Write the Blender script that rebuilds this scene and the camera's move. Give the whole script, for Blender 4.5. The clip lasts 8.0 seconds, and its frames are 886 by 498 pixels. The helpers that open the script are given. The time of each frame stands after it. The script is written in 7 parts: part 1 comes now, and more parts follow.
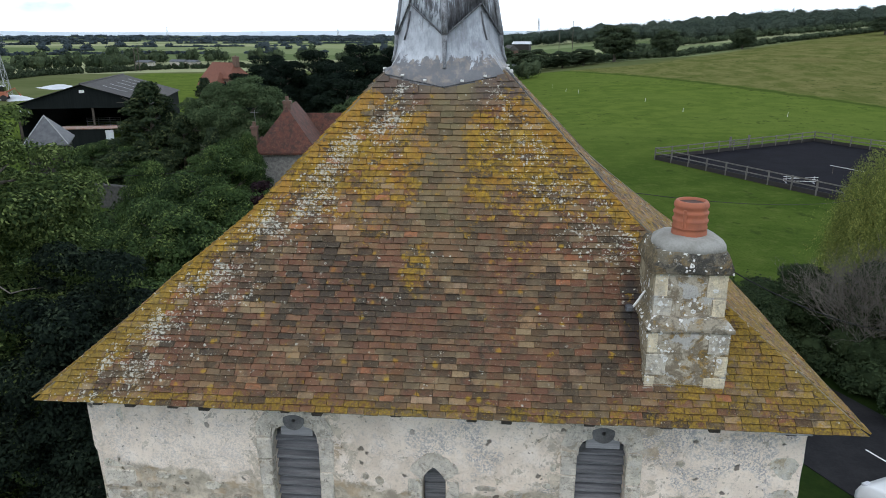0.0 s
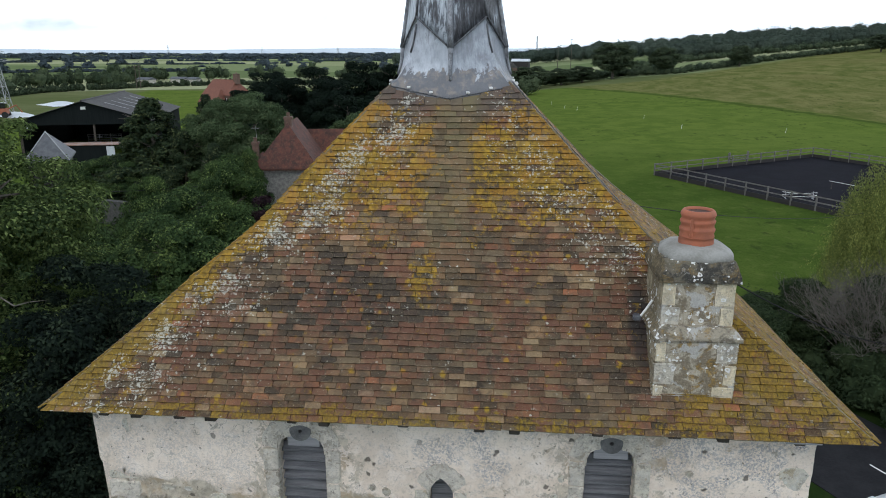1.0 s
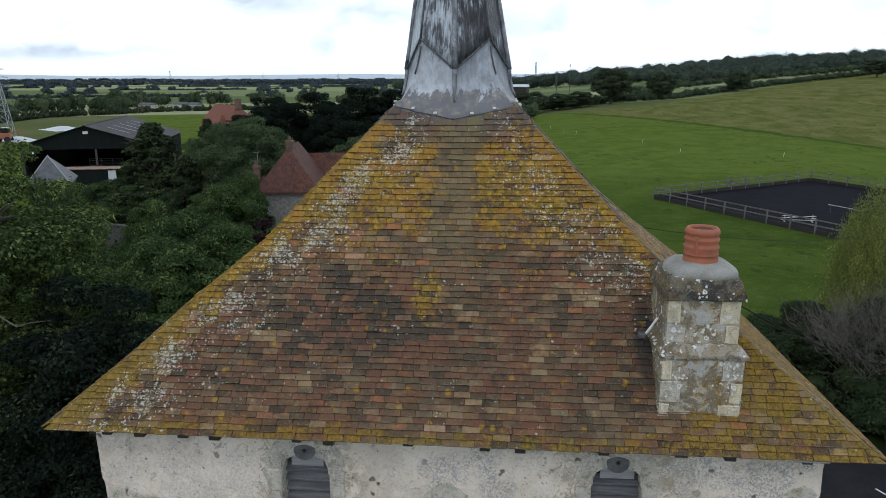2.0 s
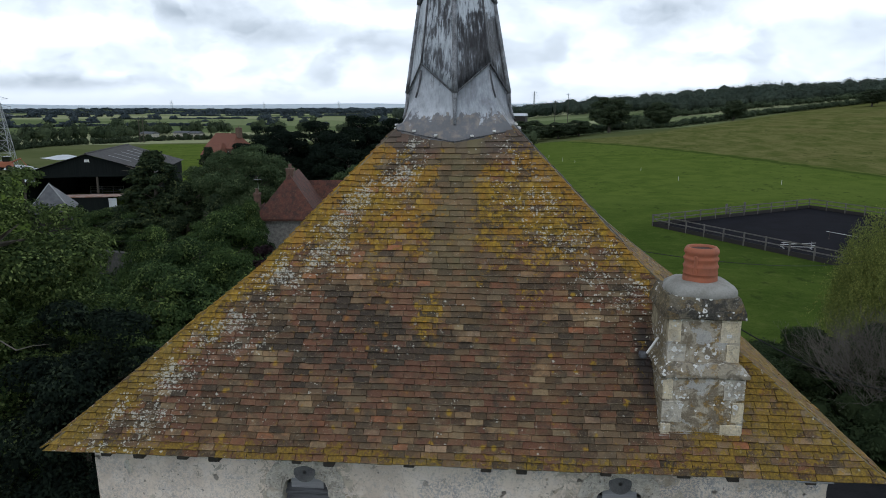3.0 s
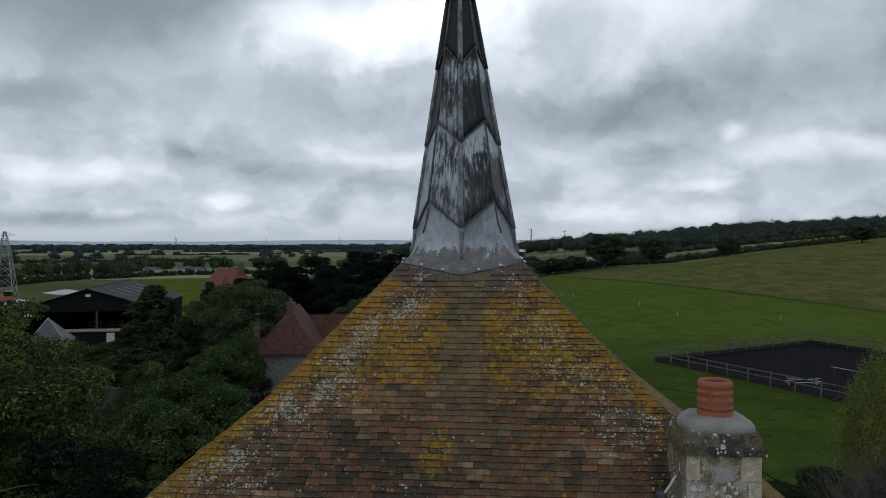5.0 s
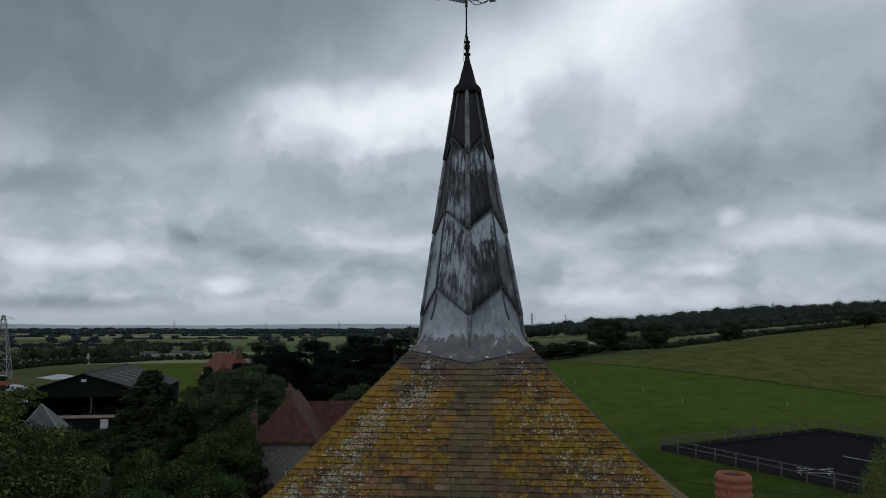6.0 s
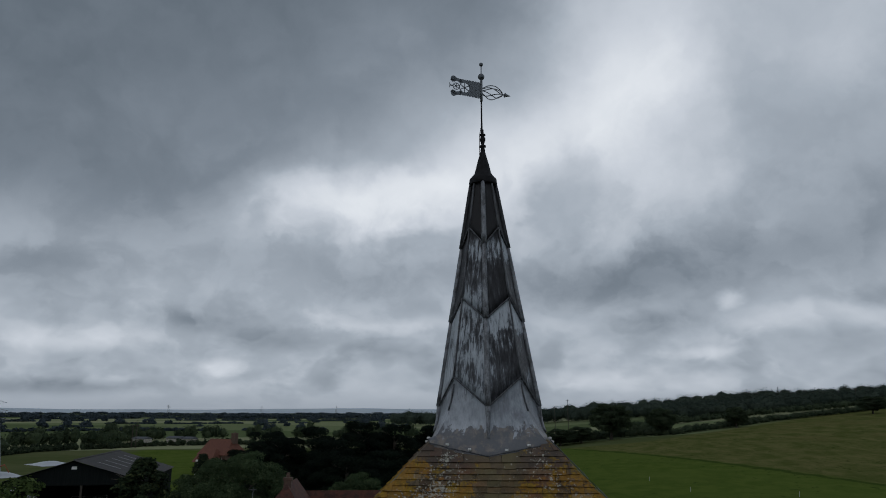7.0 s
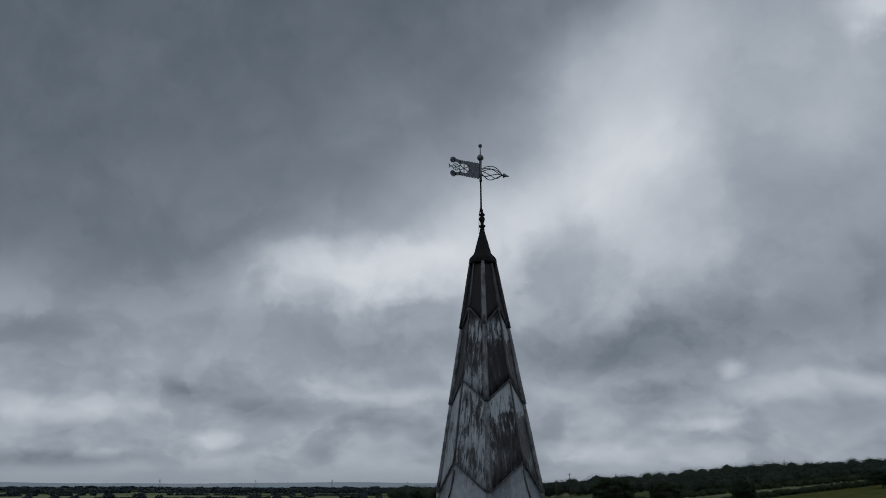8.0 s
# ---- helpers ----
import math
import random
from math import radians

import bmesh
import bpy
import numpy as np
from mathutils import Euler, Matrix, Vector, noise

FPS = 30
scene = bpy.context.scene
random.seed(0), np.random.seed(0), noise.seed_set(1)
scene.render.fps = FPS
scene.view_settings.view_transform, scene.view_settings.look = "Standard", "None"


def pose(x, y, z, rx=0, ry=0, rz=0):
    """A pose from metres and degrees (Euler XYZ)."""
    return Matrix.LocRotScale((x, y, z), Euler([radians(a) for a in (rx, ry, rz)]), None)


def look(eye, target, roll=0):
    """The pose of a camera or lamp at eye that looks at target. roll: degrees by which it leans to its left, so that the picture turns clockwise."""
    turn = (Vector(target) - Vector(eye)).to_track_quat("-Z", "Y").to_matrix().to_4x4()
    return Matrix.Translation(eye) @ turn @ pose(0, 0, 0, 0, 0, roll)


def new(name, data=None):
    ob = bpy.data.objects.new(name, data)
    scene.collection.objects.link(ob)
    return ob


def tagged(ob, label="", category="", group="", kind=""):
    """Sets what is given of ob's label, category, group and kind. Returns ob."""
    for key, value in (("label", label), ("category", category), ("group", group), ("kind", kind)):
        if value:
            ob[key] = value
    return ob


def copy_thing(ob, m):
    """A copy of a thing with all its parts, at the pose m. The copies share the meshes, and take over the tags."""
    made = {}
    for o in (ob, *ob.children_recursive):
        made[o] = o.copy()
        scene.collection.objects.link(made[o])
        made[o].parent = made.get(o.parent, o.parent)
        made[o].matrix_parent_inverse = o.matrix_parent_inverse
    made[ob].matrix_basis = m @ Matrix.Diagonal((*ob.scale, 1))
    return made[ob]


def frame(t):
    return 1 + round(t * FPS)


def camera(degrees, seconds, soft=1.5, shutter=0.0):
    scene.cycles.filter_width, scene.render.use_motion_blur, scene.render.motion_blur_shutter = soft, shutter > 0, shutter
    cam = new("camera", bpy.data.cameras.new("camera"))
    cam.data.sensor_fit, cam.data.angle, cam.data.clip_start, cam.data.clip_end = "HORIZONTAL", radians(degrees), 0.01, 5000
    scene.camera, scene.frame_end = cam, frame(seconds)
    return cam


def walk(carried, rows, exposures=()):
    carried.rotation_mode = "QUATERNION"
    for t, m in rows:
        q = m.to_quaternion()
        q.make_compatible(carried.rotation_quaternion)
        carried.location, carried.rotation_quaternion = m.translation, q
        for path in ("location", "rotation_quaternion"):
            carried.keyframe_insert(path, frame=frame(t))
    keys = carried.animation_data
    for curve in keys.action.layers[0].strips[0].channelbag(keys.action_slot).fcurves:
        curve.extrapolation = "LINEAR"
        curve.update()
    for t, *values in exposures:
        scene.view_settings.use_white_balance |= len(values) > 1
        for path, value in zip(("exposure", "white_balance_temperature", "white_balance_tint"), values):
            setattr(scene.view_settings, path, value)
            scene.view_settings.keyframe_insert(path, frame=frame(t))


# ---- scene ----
cam = camera(64.0, 8.0, soft=0.95)
PATH = [
    (0.0, (0.653, -6.375, 13.221), (0.492, -4.468, 12.639), 0.00),
    (0.5, (0.630, -6.385, 13.189), (0.469, -4.471, 12.629), 0.00),
    (1.0, (0.570, -6.419, 13.159), (0.410, -4.499, 12.621), -0.02),
    (1.5, (0.528, -6.438, 13.136), (0.368, -4.510, 12.628), -0.02),
    (3.0, (0.505, -6.529, 13.030), (0.345, -4.575, 12.635), -0.07),
    (3.5, (0.486, -6.537, 13.004), (0.326, -4.574, 12.655), -0.06),
    (4.0, (0.462, -6.545, 12.985), (0.301, -4.569, 12.725), -0.08),
    (4.5, (0.423, -6.557, 12.990), (0.263, -4.568, 12.850), -0.07),
    (6.0, (0.300, -6.593, 13.046), (0.141, -4.612, 13.264), 0.05),
    (6.5, (0.165, -6.639, 13.071), (0.008, -4.673, 13.406), 0.09),
    (7.0, (0.056, -6.651, 13.128), (-0.099, -4.707, 13.575), 0.16),
    (7.5, (0.027, -6.649, 13.214), (-0.125, -4.733, 13.766), 0.19),
    (8.0, (0.042, -6.660, 13.296), (-0.106, -4.768, 13.929), 0.14),
]
EXPOSURES = [(t, s, k, 11) for t, s, k in ((0.0, -0.03, 6400), (1.5, -0.26, 6390), (3.0, -0.72, 6380), (3.5, -0.89, 6410), (4.0, -1.06, 6450), (4.5, -1.22, 6440), (5.2, -1.54, 6400), (6.0, -1.8, 6360), (6.5, -1.9, 6350), (7.0, -2.0, 6350), (8.0, -2.24, 6350))]
walk(cam, [(t, look(eye, target, roll)) for t, eye, target, roll in PATH], EXPOSURES)

# ---- world, sun and sky ----
SUN_EL, SUN_AZ = radians(52), radians(200)      # azimuth from +y, clockwise seen from above


class Nodes:
    """Short hand for a node tree."""

    def __init__(self, tree):
        self.t = tree

    def add(self, kind):
        return self.t.nodes.new(kind)

    def link(self, a, b):
        self.t.links.new(a, b)

    def put(self, socket, v):
        if isinstance(v, bpy.types.NodeSocket):
            self.t.links.new(v, socket)
        elif v is not None:
            socket.default_value = v

    def math(self, op, a, b=None, c=None, clamp=False):
        n = self.add("ShaderNodeMath")
        n.operation, n.use_clamp = op, clamp
        for s, v in zip(n.inputs, (a, b, c)):
            self.put(s, v)
        return n.outputs[0]

    def vmath(self, op, a, b=None):
        n = self.add("ShaderNodeVectorMath")
        n.operation = op
        self.put(n.inputs[0], a)
        self.put(n.inputs[1], b)
        return n.outputs["Value"] if op in ("LENGTH", "DOT_PRODUCT", "DISTANCE") else n.outputs[0]

    def mix(self, f, a, b, blend="MIX"):
        n = self.add("ShaderNodeMix")
        n.data_type, n.blend_type = "RGBA", blend
        self.put(n.inputs[0], f)
        self.put(n.inputs[6], rgba(a))
        self.put(n.inputs[7], rgba(b))
        return n.outputs[2]

    def noise(self, vec, scale, detail=4.0, rough=0.55, dist=0.0):
        n = self.add("ShaderNodeTexNoise")
        self.put(n.inputs["Vector"], vec)
        n.inputs["Scale"].default_value = scale
        n.inputs["Detail"].default_value = detail
        n.inputs["Roughness"].default_value = rough
        n.inputs["Distortion"].default_value = dist
        return n.outputs[0]

    def voronoi(self, vec, scale, feature="F1", out="Distance", rand=1.0):
        n = self.add("ShaderNodeTexVoronoi")
        n.feature = feature
        self.put(n.inputs["Vector"], vec)
        n.inputs["Scale"].default_value = scale
        n.inputs["Randomness"].default_value = rand
        return n.outputs[out]

    def step(self, v, lo, hi, a=0.0, b=1.0):
        n = self.add("ShaderNodeMapRange")
        n.interpolation_type = "SMOOTHSTEP"
        self.put(n.inputs[0], v)
        for i, w in enumerate((lo, hi, a, b)):
            self.put(n.inputs[1 + i], w)
        return n.outputs[0]

    def ramp(self, f, stops):
        n = self.add("ShaderNodeValToRGB")
        self.put(n.inputs[0], f)
        e = n.color_ramp.elements
        while len(e) < len(stops):
            e.new(0.5)
        for el, (p, c) in zip(e, stops):
            el.position, el.color = p, rgba(c)
        return n.outputs[0]

    def scaled(self, vec, s):
        n = self.add("ShaderNodeVectorMath")
        n.operation = "MULTIPLY"
        self.put(n.inputs[0], vec)
        n.inputs[1].default_value = s
        return n.outputs[0]

    def xyz(self, vec):
        n = self.add("ShaderNodeSeparateXYZ")
        self.put(n.inputs[0], vec)
        return n.outputs

    def vec(self, x, y, z=0.0):
        n = self.add("ShaderNodeCombineXYZ")
        for s, v in zip(n.inputs, (x, y, z)):
            self.put(s, v)
        return n.outputs[0]


def rgba(c):
    if isinstance(c, (tuple, list)) and len(c) == 3:
        return (*c, 1.0)
    return c


def make_sky():
    world = bpy.data.worlds.new("overcast_sky")
    scene.world = world
    world.use_nodes = True
    world.node_tree.nodes.clear()
    n = Nodes(world.node_tree)
    d = n.add("ShaderNodeTexCoord").outputs["Generated"]
    x, y, z = n.xyz(d)
    clear = n.add("ShaderNodeTexSky")
    clear.sky_type, clear.sun_disc = "NISHITA", False
    clear.sun_elevation, clear.sun_rotation = SUN_EL, SUN_AZ
    # everything in degrees of azimuth (from +y, to the right) and elevation
    deg = 180.0 / math.pi
    az = n.math("MULTIPLY", n.math("ARCTAN2", x, y), deg)
    el = n.math("MULTIPLY", n.math("ARCSINE", n.math("MAXIMUM", z, 0.0)), deg)
    lift = n.math("POWER", n.math("ADD", el, 1.0), 0.62)             # clouds flatten towards the horizon
    p = n.vec(n.math("MULTIPLY", x, 4.0), n.math("MULTIPLY", y, 4.0), n.math("MULTIPLY", lift, 0.36))
    w1 = n.noise(p, 1.5, 5, 0.55)
    w2 = n.noise(n.vmath("ADD", p, (7.3, 2.1, 4.4)), 1.5, 5, 0.55)
    wa, we = n.math("SUBTRACT", w1, 0.5), n.math("SUBTRACT", w2, 0.5)
    pw = n.vmath("ADD", p, n.vec(n.math("MULTIPLY", wa, 0.7), n.math("MULTIPLY", we, 0.7), n.math("MULTIPLY", we, 0.9)))
    puff = n.noise(pw, 2.1, 6, 0.48, 0.15)
    fine = n.noise(pw, 5.0, 5, 0.5, 0.1)
    soft = n.noise(p, 0.8, 4, 0.5)
    azw = n.math("ADD", az, n.math("MULTIPLY", wa, 9.0))
    small = n.step(el, 3.0, 15.0, 0.13, 1.0)
    elw = n.math("ADD", el, n.math("MULTIPLY", small, n.math("ADD", n.math("MULTIPLY", we, 6.0), n.math("MULTIPLY", n.math("SUBTRACT", puff, 0.5), 5.0))))
    # brightness of the cloud sheet: smooth grey overhead, more broken lower down
    gain = n.step(el, 6.0, 20.0, 0.25, 0.27)
    heap = n.math("ADD", n.math("MULTIPLY", n.math("SUBTRACT", puff, 0.5), 0.50), n.math("ADD", n.math("MULTIPLY", n.math("SUBTRACT", fine, 0.5), 0.20), n.math("MULTIPLY", n.math("SUBTRACT", soft, 0.5), 0.36)))
    tone = n.math("ADD", n.step(el, 18.0, 30.0, 0.66, 0.63), n.math("MULTIPLY", heap, gain))
    edge = n.math("SUBTRACT", n.step(n.math("ADD", puff, n.math("MULTIPLY", n.math("SUBTRACT", fine, 0.5), 0.3)), 0.42, 0.58), 0.5)
    tone = n.math("ADD", tone, n.math("MULTIPLY", edge, n.step(el, 22.0, 8.0, 0.0, 0.03)))
    tone = n.math("ADD", tone, n.step(el, 5.0, 11.0, 0.005, 0.0))
    tone = n.math("SUBTRACT", tone, n.step(y, 0.3, -0.3, 0.0, 0.04))
    # heaped clouds low down, with lit heads and flat grey undersides
    def row(up):
        return n.noise(n.vec(n.math("MULTIPLY", az, 0.17), n.math("MULTIPLY", n.math("POWER", n.math("ADD", el, up), 0.85), 0.42), 5.0), 1.0, 3.0, 0.5, 0.1)
    cum = row(0.5)
    low = n.math("MULTIPLY", n.step(el, 10.5, 6.5), n.step(el, 0.3, 2.0))
    tone = n.math("ADD", tone, n.math("MULTIPLY", low, n.math("MULTIPLY", n.math("SUBTRACT", cum, row(1.3)), 0.2)))
    tone = n.math("SUBTRACT", tone, n.math("MULTIPLY", low, n.step(cum, 0.50, 0.60, 0.0, 0.05)))
    # the thick cloud whose soft edge slants across the view
    slant = n.math("SUBTRACT", n.math("SUBTRACT", elw, 38.6), n.math("MULTIPLY", n.math("SUBTRACT", azw, 16.0), 0.61))
    thick = n.math("ADD", n.step(slant, -3.5, 5.0, 0.0, 0.62), n.step(slant, 3.0, 19.0, 0.0, 0.5))
    thick = n.math("MULTIPLY", thick, n.step(az, -80.0, -55.0))
    thick = n.math("MULTIPLY", thick, n.step(el, 8.0, 18.0))
    tone = n.math("SUBTRACT", tone, n.math("MULTIPLY", thick, 0.20))
    tone = n.math("SUBTRACT", tone, n.step(el, 36.0, 60.0, 0.0, 0.07))
    # banks and rifts: azimuth, elevation, radii, turn, weight
    for a, e, ra, re, rot, w in HIGH_CLOUDS + [(a, e, ra, re, 0, w) for a, e, ra, re, w in LOW_CLOUDS]:
        c, k = math.cos(radians(rot)), math.sin(radians(rot))
        da, de = n.math("SUBTRACT", azw, a), n.math("SUBTRACT", elw, e)
        q = n.vec(n.math("DIVIDE", n.math("ADD", n.math("MULTIPLY", da, c), n.math("MULTIPLY", de, k)), ra), n.math("DIVIDE", n.math("SUBTRACT", n.math("MULTIPLY", de, c), n.math("MULTIPLY", da, k)), re))
        tone = n.math("ADD", tone, n.math("MULTIPLY", n.step(n.vmath("LENGTH", q), 0.15, 1.25, 1.0, 0.0), w))
    cloud = n.ramp(tone, [(0.28, (0.096, 0.118, 0.140)), (0.36, (0.146, 0.186, 0.224)), (0.51, (0.328, 0.385, 0.446)), (0.66, (0.625, 0.70, 0.778)), (0.80, (0.985, 1.05, 1.125)), (0.92, (1.38, 1.43, 1.46))])
    cloud = n.mix(1.0, cloud, (SKY_GAIN, SKY_GAIN, SKY_GAIN), "MULTIPLY")
    haze = n.step(el, 0.1, 1.9, 0.75, 0.0)
    cloud = n.mix(haze, cloud, (0.50 * SKY_GAIN, 0.565 * SKY_GAIN, 0.64 * SKY_GAIN))
    both = n.mix(0.95, clear.outputs[0], cloud)
    bg = n.add("ShaderNodeBackground")
    n.link(both, bg.inputs[0])
    bg.inputs[1].default_value = 0.1
    out = n.add("ShaderNodeOutputWorld")
    n.link(bg.outputs[0], out.inputs[0])


# azimuth, elevation, radii, turn and weight of the higher banks and rifts; the low ones lie level
HIGH_CLOUDS = [
    (12.5, 29.0, 10.0, 8.0, 35, 0.15),
    (10.5, 21.5, 9.5, 8.0, 0, 0.15),
    (-1.0, 20.0, 9.0, 5.0, 20, 0.17),
    (-12.5, 16.6, 10.5, 3.5, 8, 0.20),
    (25.0, 28.5, 9.0, 8.0, 0, 0.06),
    (31.5, 32.0, 3.0, 1.6, 0, 0.16),
    (28.0, 21.0, 8.0, 5.0, 0, -0.05),
    (27.0, 14.5, 10.0, 4.2, 0, -0.09),
    (16.5, 11.2, 12.0, 3.0, 4, -0.11),
    (6.5, 10.2, 9.0, 3.2, -4, -0.11),
    (-36.0, 9.6, 11.0, 2.6, 0, -0.08),
    (-24.0, 12.5, 10.0, 3.0, -6, -0.03),
    (-19.0, 15.3, 2.2, 1.3, 30, -0.10),
    (-8.5, 10.5, 9.0, 2.2, 0, -0.06),
    (-30.0, 18.0, 14.0, 5.0, 0, -0.03),
]
LOW_CLOUDS = [
    (25.0, 6.7, 8.5, 1.35, 0.14),
    (17.6, 8.0, 1.6, 0.8, 0.12),
    (30.0, 8.2, 5.0, 1.0, -0.10),
    (11.0, 6.4, 6.0, 1.2, -0.05),
    (15.5, 4.4, 2.6, 0.6, 0.10),
    (-32.0, 5.3, 6.0, 1.3, 0.10),
    (-27.5, 8.3, 3.0, 1.4, 0.05),
    (-24.0, 6.6, 3.4, 0.9, -0.06),
    (-21.5, 3.2, 2.4, 0.8, 0.12),
    (-18.0, 5.4, 5.0, 1.1, -0.06),
    (-14.5, 7.2, 3.0, 1.4, 0.07),
    (-8.6, 4.6, 5.0, 1.0, -0.06),
    (-9.0, 6.4, 6.0, 0.7, 0.06),
    (7.1, 2.4, 12.7, 0.9, 0.06),
    (-34.0, 1.6, 9.0, 0.7, -0.10),
]
SKY_GAIN = 24.8
make_sky()

sun = new("sun", bpy.data.lights.new("sun", "SUN"))
sun.data.energy, sun.data.angle, sun.data.color = 0.6, radians(35), (1.0, 0.84, 0.70)
sun.matrix_world = look((0, 0, 60), (-math.sin(SUN_AZ) * math.cos(SUN_EL), -math.cos(SUN_AZ) * math.cos(SUN_EL), 60 - math.sin(SUN_EL)))


# ---- materials ----
def material(name, rough=0.8, metal=0.0, spec=0.5):
    m = bpy.data.materials.new(name)
    m.use_nodes = True
    n = Nodes(m.node_tree)
    b = m.node_tree.nodes["Principled BSDF"]
    b.inputs["Roughness"].default_value = rough
    b.inputs["Metallic"].default_value = metal
    b.inputs["Specular IOR Level"].default_value = spec
    return m, n, b


def bump(n, b, height, strength=0.4, distance=0.01):
    k = n.add("ShaderNodeBump")
    k.inputs["Strength"].default_value = strength
    k.inputs["Distance"].default_value = distance
    n.link(height, k.inputs["Height"])
    n.link(k.outputs[0], b.inputs["Normal"])


def plain(name, c1, c2, scale=3.0, rough=0.8, metal=0.0, bumps=0.2, spec=0.5, stretch=(1, 1, 1)):
    """Two tones mixed at two scales, with fine relief."""
    m, n, b = material(name, rough, metal, spec)
    pos = n.add("ShaderNodeTexCoord").outputs["Object"]
    v = n.scaled(pos, stretch)
    a = n.noise(v, scale, 5, 0.6)
    f = n.noise(v, scale * 9, 4, 0.6)
    k = n.math("ADD", n.math("MULTIPLY", a, 0.65), n.math("MULTIPLY", f, 0.35))
    n.link(n.mix(n.step(k, 0.34, 0.66), c1, c2), b.inputs["Base Color"])
    if bumps:
        bump(n, b, f, bumps, 0.02)
    return m


def tile_material(name, per_object):
    """Old clay plain tiles: each its own brown, with lichen that keeps to the hips, the top, the eaves and the chimney's foot."""
    m, n, b = material(name, 0.88, 0, 0.25)
    pos = n.add("ShaderNodeNewGeometry").outputs["Position"]
    x, y, z = n.xyz(pos)
    rnd = n.add("ShaderNodeObjectInfo").outputs["Random"] if per_object else n.add("ShaderNodeNewGeometry").outputs["Random Per Island"]
    tu, tv, _ = n.xyz(n.add("ShaderNodeUVMap").outputs[0])
    wn = n.add("ShaderNodeTexWhiteNoise")
    wn.noise_dimensions = "1D"
    n.link(rnd, wn.inputs["W"])
    r2 = wn.outputs[0]
    base = n.ramp(rnd, [(0.0, (0.030, 0.025, 0.024)), (0.10, (0.074, 0.048, 0.033)), (0.34, (0.145, 0.085, 0.047)), (0.60, (0.180, 0.122, 0.074)), (0.80, (0.220, 0.170, 0.108)), (0.86, (0.195, 0.090, 0.048)), (0.965, (0.23, 0.085, 0.044)), (1.0, (0.25, 0.20, 0.15))])
    w3 = n.add("ShaderNodeTexWhiteNoise")
    w3.noise_dimensions = "1D"
    n.link(n.math("MULTIPLY", rnd, 37.7), w3.inputs["W"])
    r3 = w3.outputs[0]
    tone = n.step(r3, 0.0, 1.0, 0.48, 1.62)
    base = n.mix(1.0, base, n.vec(n.math("MULTIPLY", tone, 1.04), tone, n.math("MULTIPLY", tone, 0.96)), "MULTIPLY")
    grime = n.noise(pos, 1.35, 6, 0.66, 0.5)
    blotch = n.math("ADD", n.noise(n.vmath("ADD", pos, (9.2, 3.3, 1.7)), 3.4, 5, 0.6, 0.4), n.math("MULTIPLY", n.math("SUBTRACT", r2, 0.5), 0.16))
    base = n.mix(n.step(blotch, 0.54, 0.64, 0.0, 0.7), base, (0.040, 0.031, 0.027))
    base = n.mix(n.step(blotch, 0.43, 0.35, 0.0, 0.55), base, (0.225, 0.172, 0.110))
    base = n.mix(n.step(grime, 0.45, 0.62, 0.0, 0.62), base, (0.046, 0.037, 0.032))
    # broad dark stains: across, up the slope, half sizes
    for sx, sz, ra, rz, w in ((-1.05, 10.50, 1.15, 0.40, 0.95), (1.0, 11.6, 0.42, 0.30, 0.55), (1.75, 9.95, 0.55, 0.42, 0.45), (2.0, 10.9, 0.35, 0.5, 0.4), (-2.3, 10.1, 0.6, 0.3, 0.4), (0.3, 10.1, 0.6, 0.22, 0.35)):
        q = n.vec(n.math("DIVIDE", n.math("SUBTRACT", x, sx), ra), n.math("DIVIDE", n.math("SUBTRACT", z, sz), rz))
        q = n.math("ADD", n.vmath("LENGTH", q), n.math("MULTIPLY", n.math("SUBTRACT", n.math("ADD", grime, n.math("MULTIPLY", r2, 0.45)), 0.72), 2.2))
        base = n.mix(n.step(q, 0.45, 1.1, w, 0.0), base, (0.028, 0.023, 0.023))
    warm = n.noise(n.vmath("ADD", pos, (3.3, 1.2, 5.1)), 1.9, 5, 0.66, 0.4)
    base = n.mix(n.step(n.math("ADD", n.math("ADD", warm, n.step(z, 10.9, 10.1, 0.0, 0.03)), n.math("MULTIPLY", n.math("SUBTRACT", r2, 0.5), 0.26)), 0.51, 0.62, 0.0, 0.72), base, (0.150, 0.058, 0.040))
    mott = n.noise(pos, 9, 6, 0.7, 0.6)
    base = n.mix(n.step(mott, 0.52, 0.64, 0.0, 0.62), base, (0.036, 0.030, 0.026))
    streaky = n.noise(n.scaled(pos, (26, 26, 7)), 1.0, 4, 0.65)
    base = n.mix(n.step(streaky, 0.52, 0.75, 0.0, 0.25), base, (0.25, 0.19, 0.115))
    grain = n.noise(pos, 55, 5, 0.65)
    base = n.mix(n.step(grain, 0.35, 0.75, 0.0, 0.2), base, (0.20, 0.16, 0.11))
    gritty = n.noise(pos, 130, 4, 0.7)
    base = n.mix(n.step(gritty, 0.50, 0.68, 0.0, 0.45), base, (0.030, 0.024, 0.019))
    base = n.mix(n.step(gritty, 0.48, 0.33, 0.0, 0.40), base, (0.31, 0.25, 0.17))
    td, tr_ = n.voronoi(pos, 52), n.xyz(n.voronoi(pos, 52, out="Color"))[0]
    base = n.mix(n.math("MULTIPLY", n.step(tr_, 0.90, 0.92, 0.0, 0.7), n.step(td, 0.18, 0.32, 1.0, 0.0)), base, (0.40, 0.37, 0.30))
    # worn pale arrises and chipped corners of the single tiles
    side_d = n.math("MINIMUM", tu, n.math("SUBTRACT", 1.0, tu))
    worn = n.math("MAXIMUM", n.step(tv, 0.012, 0.055, 1.0, 0.0), n.step(side_d, 0.008, 0.03, 0.75, 0.0))
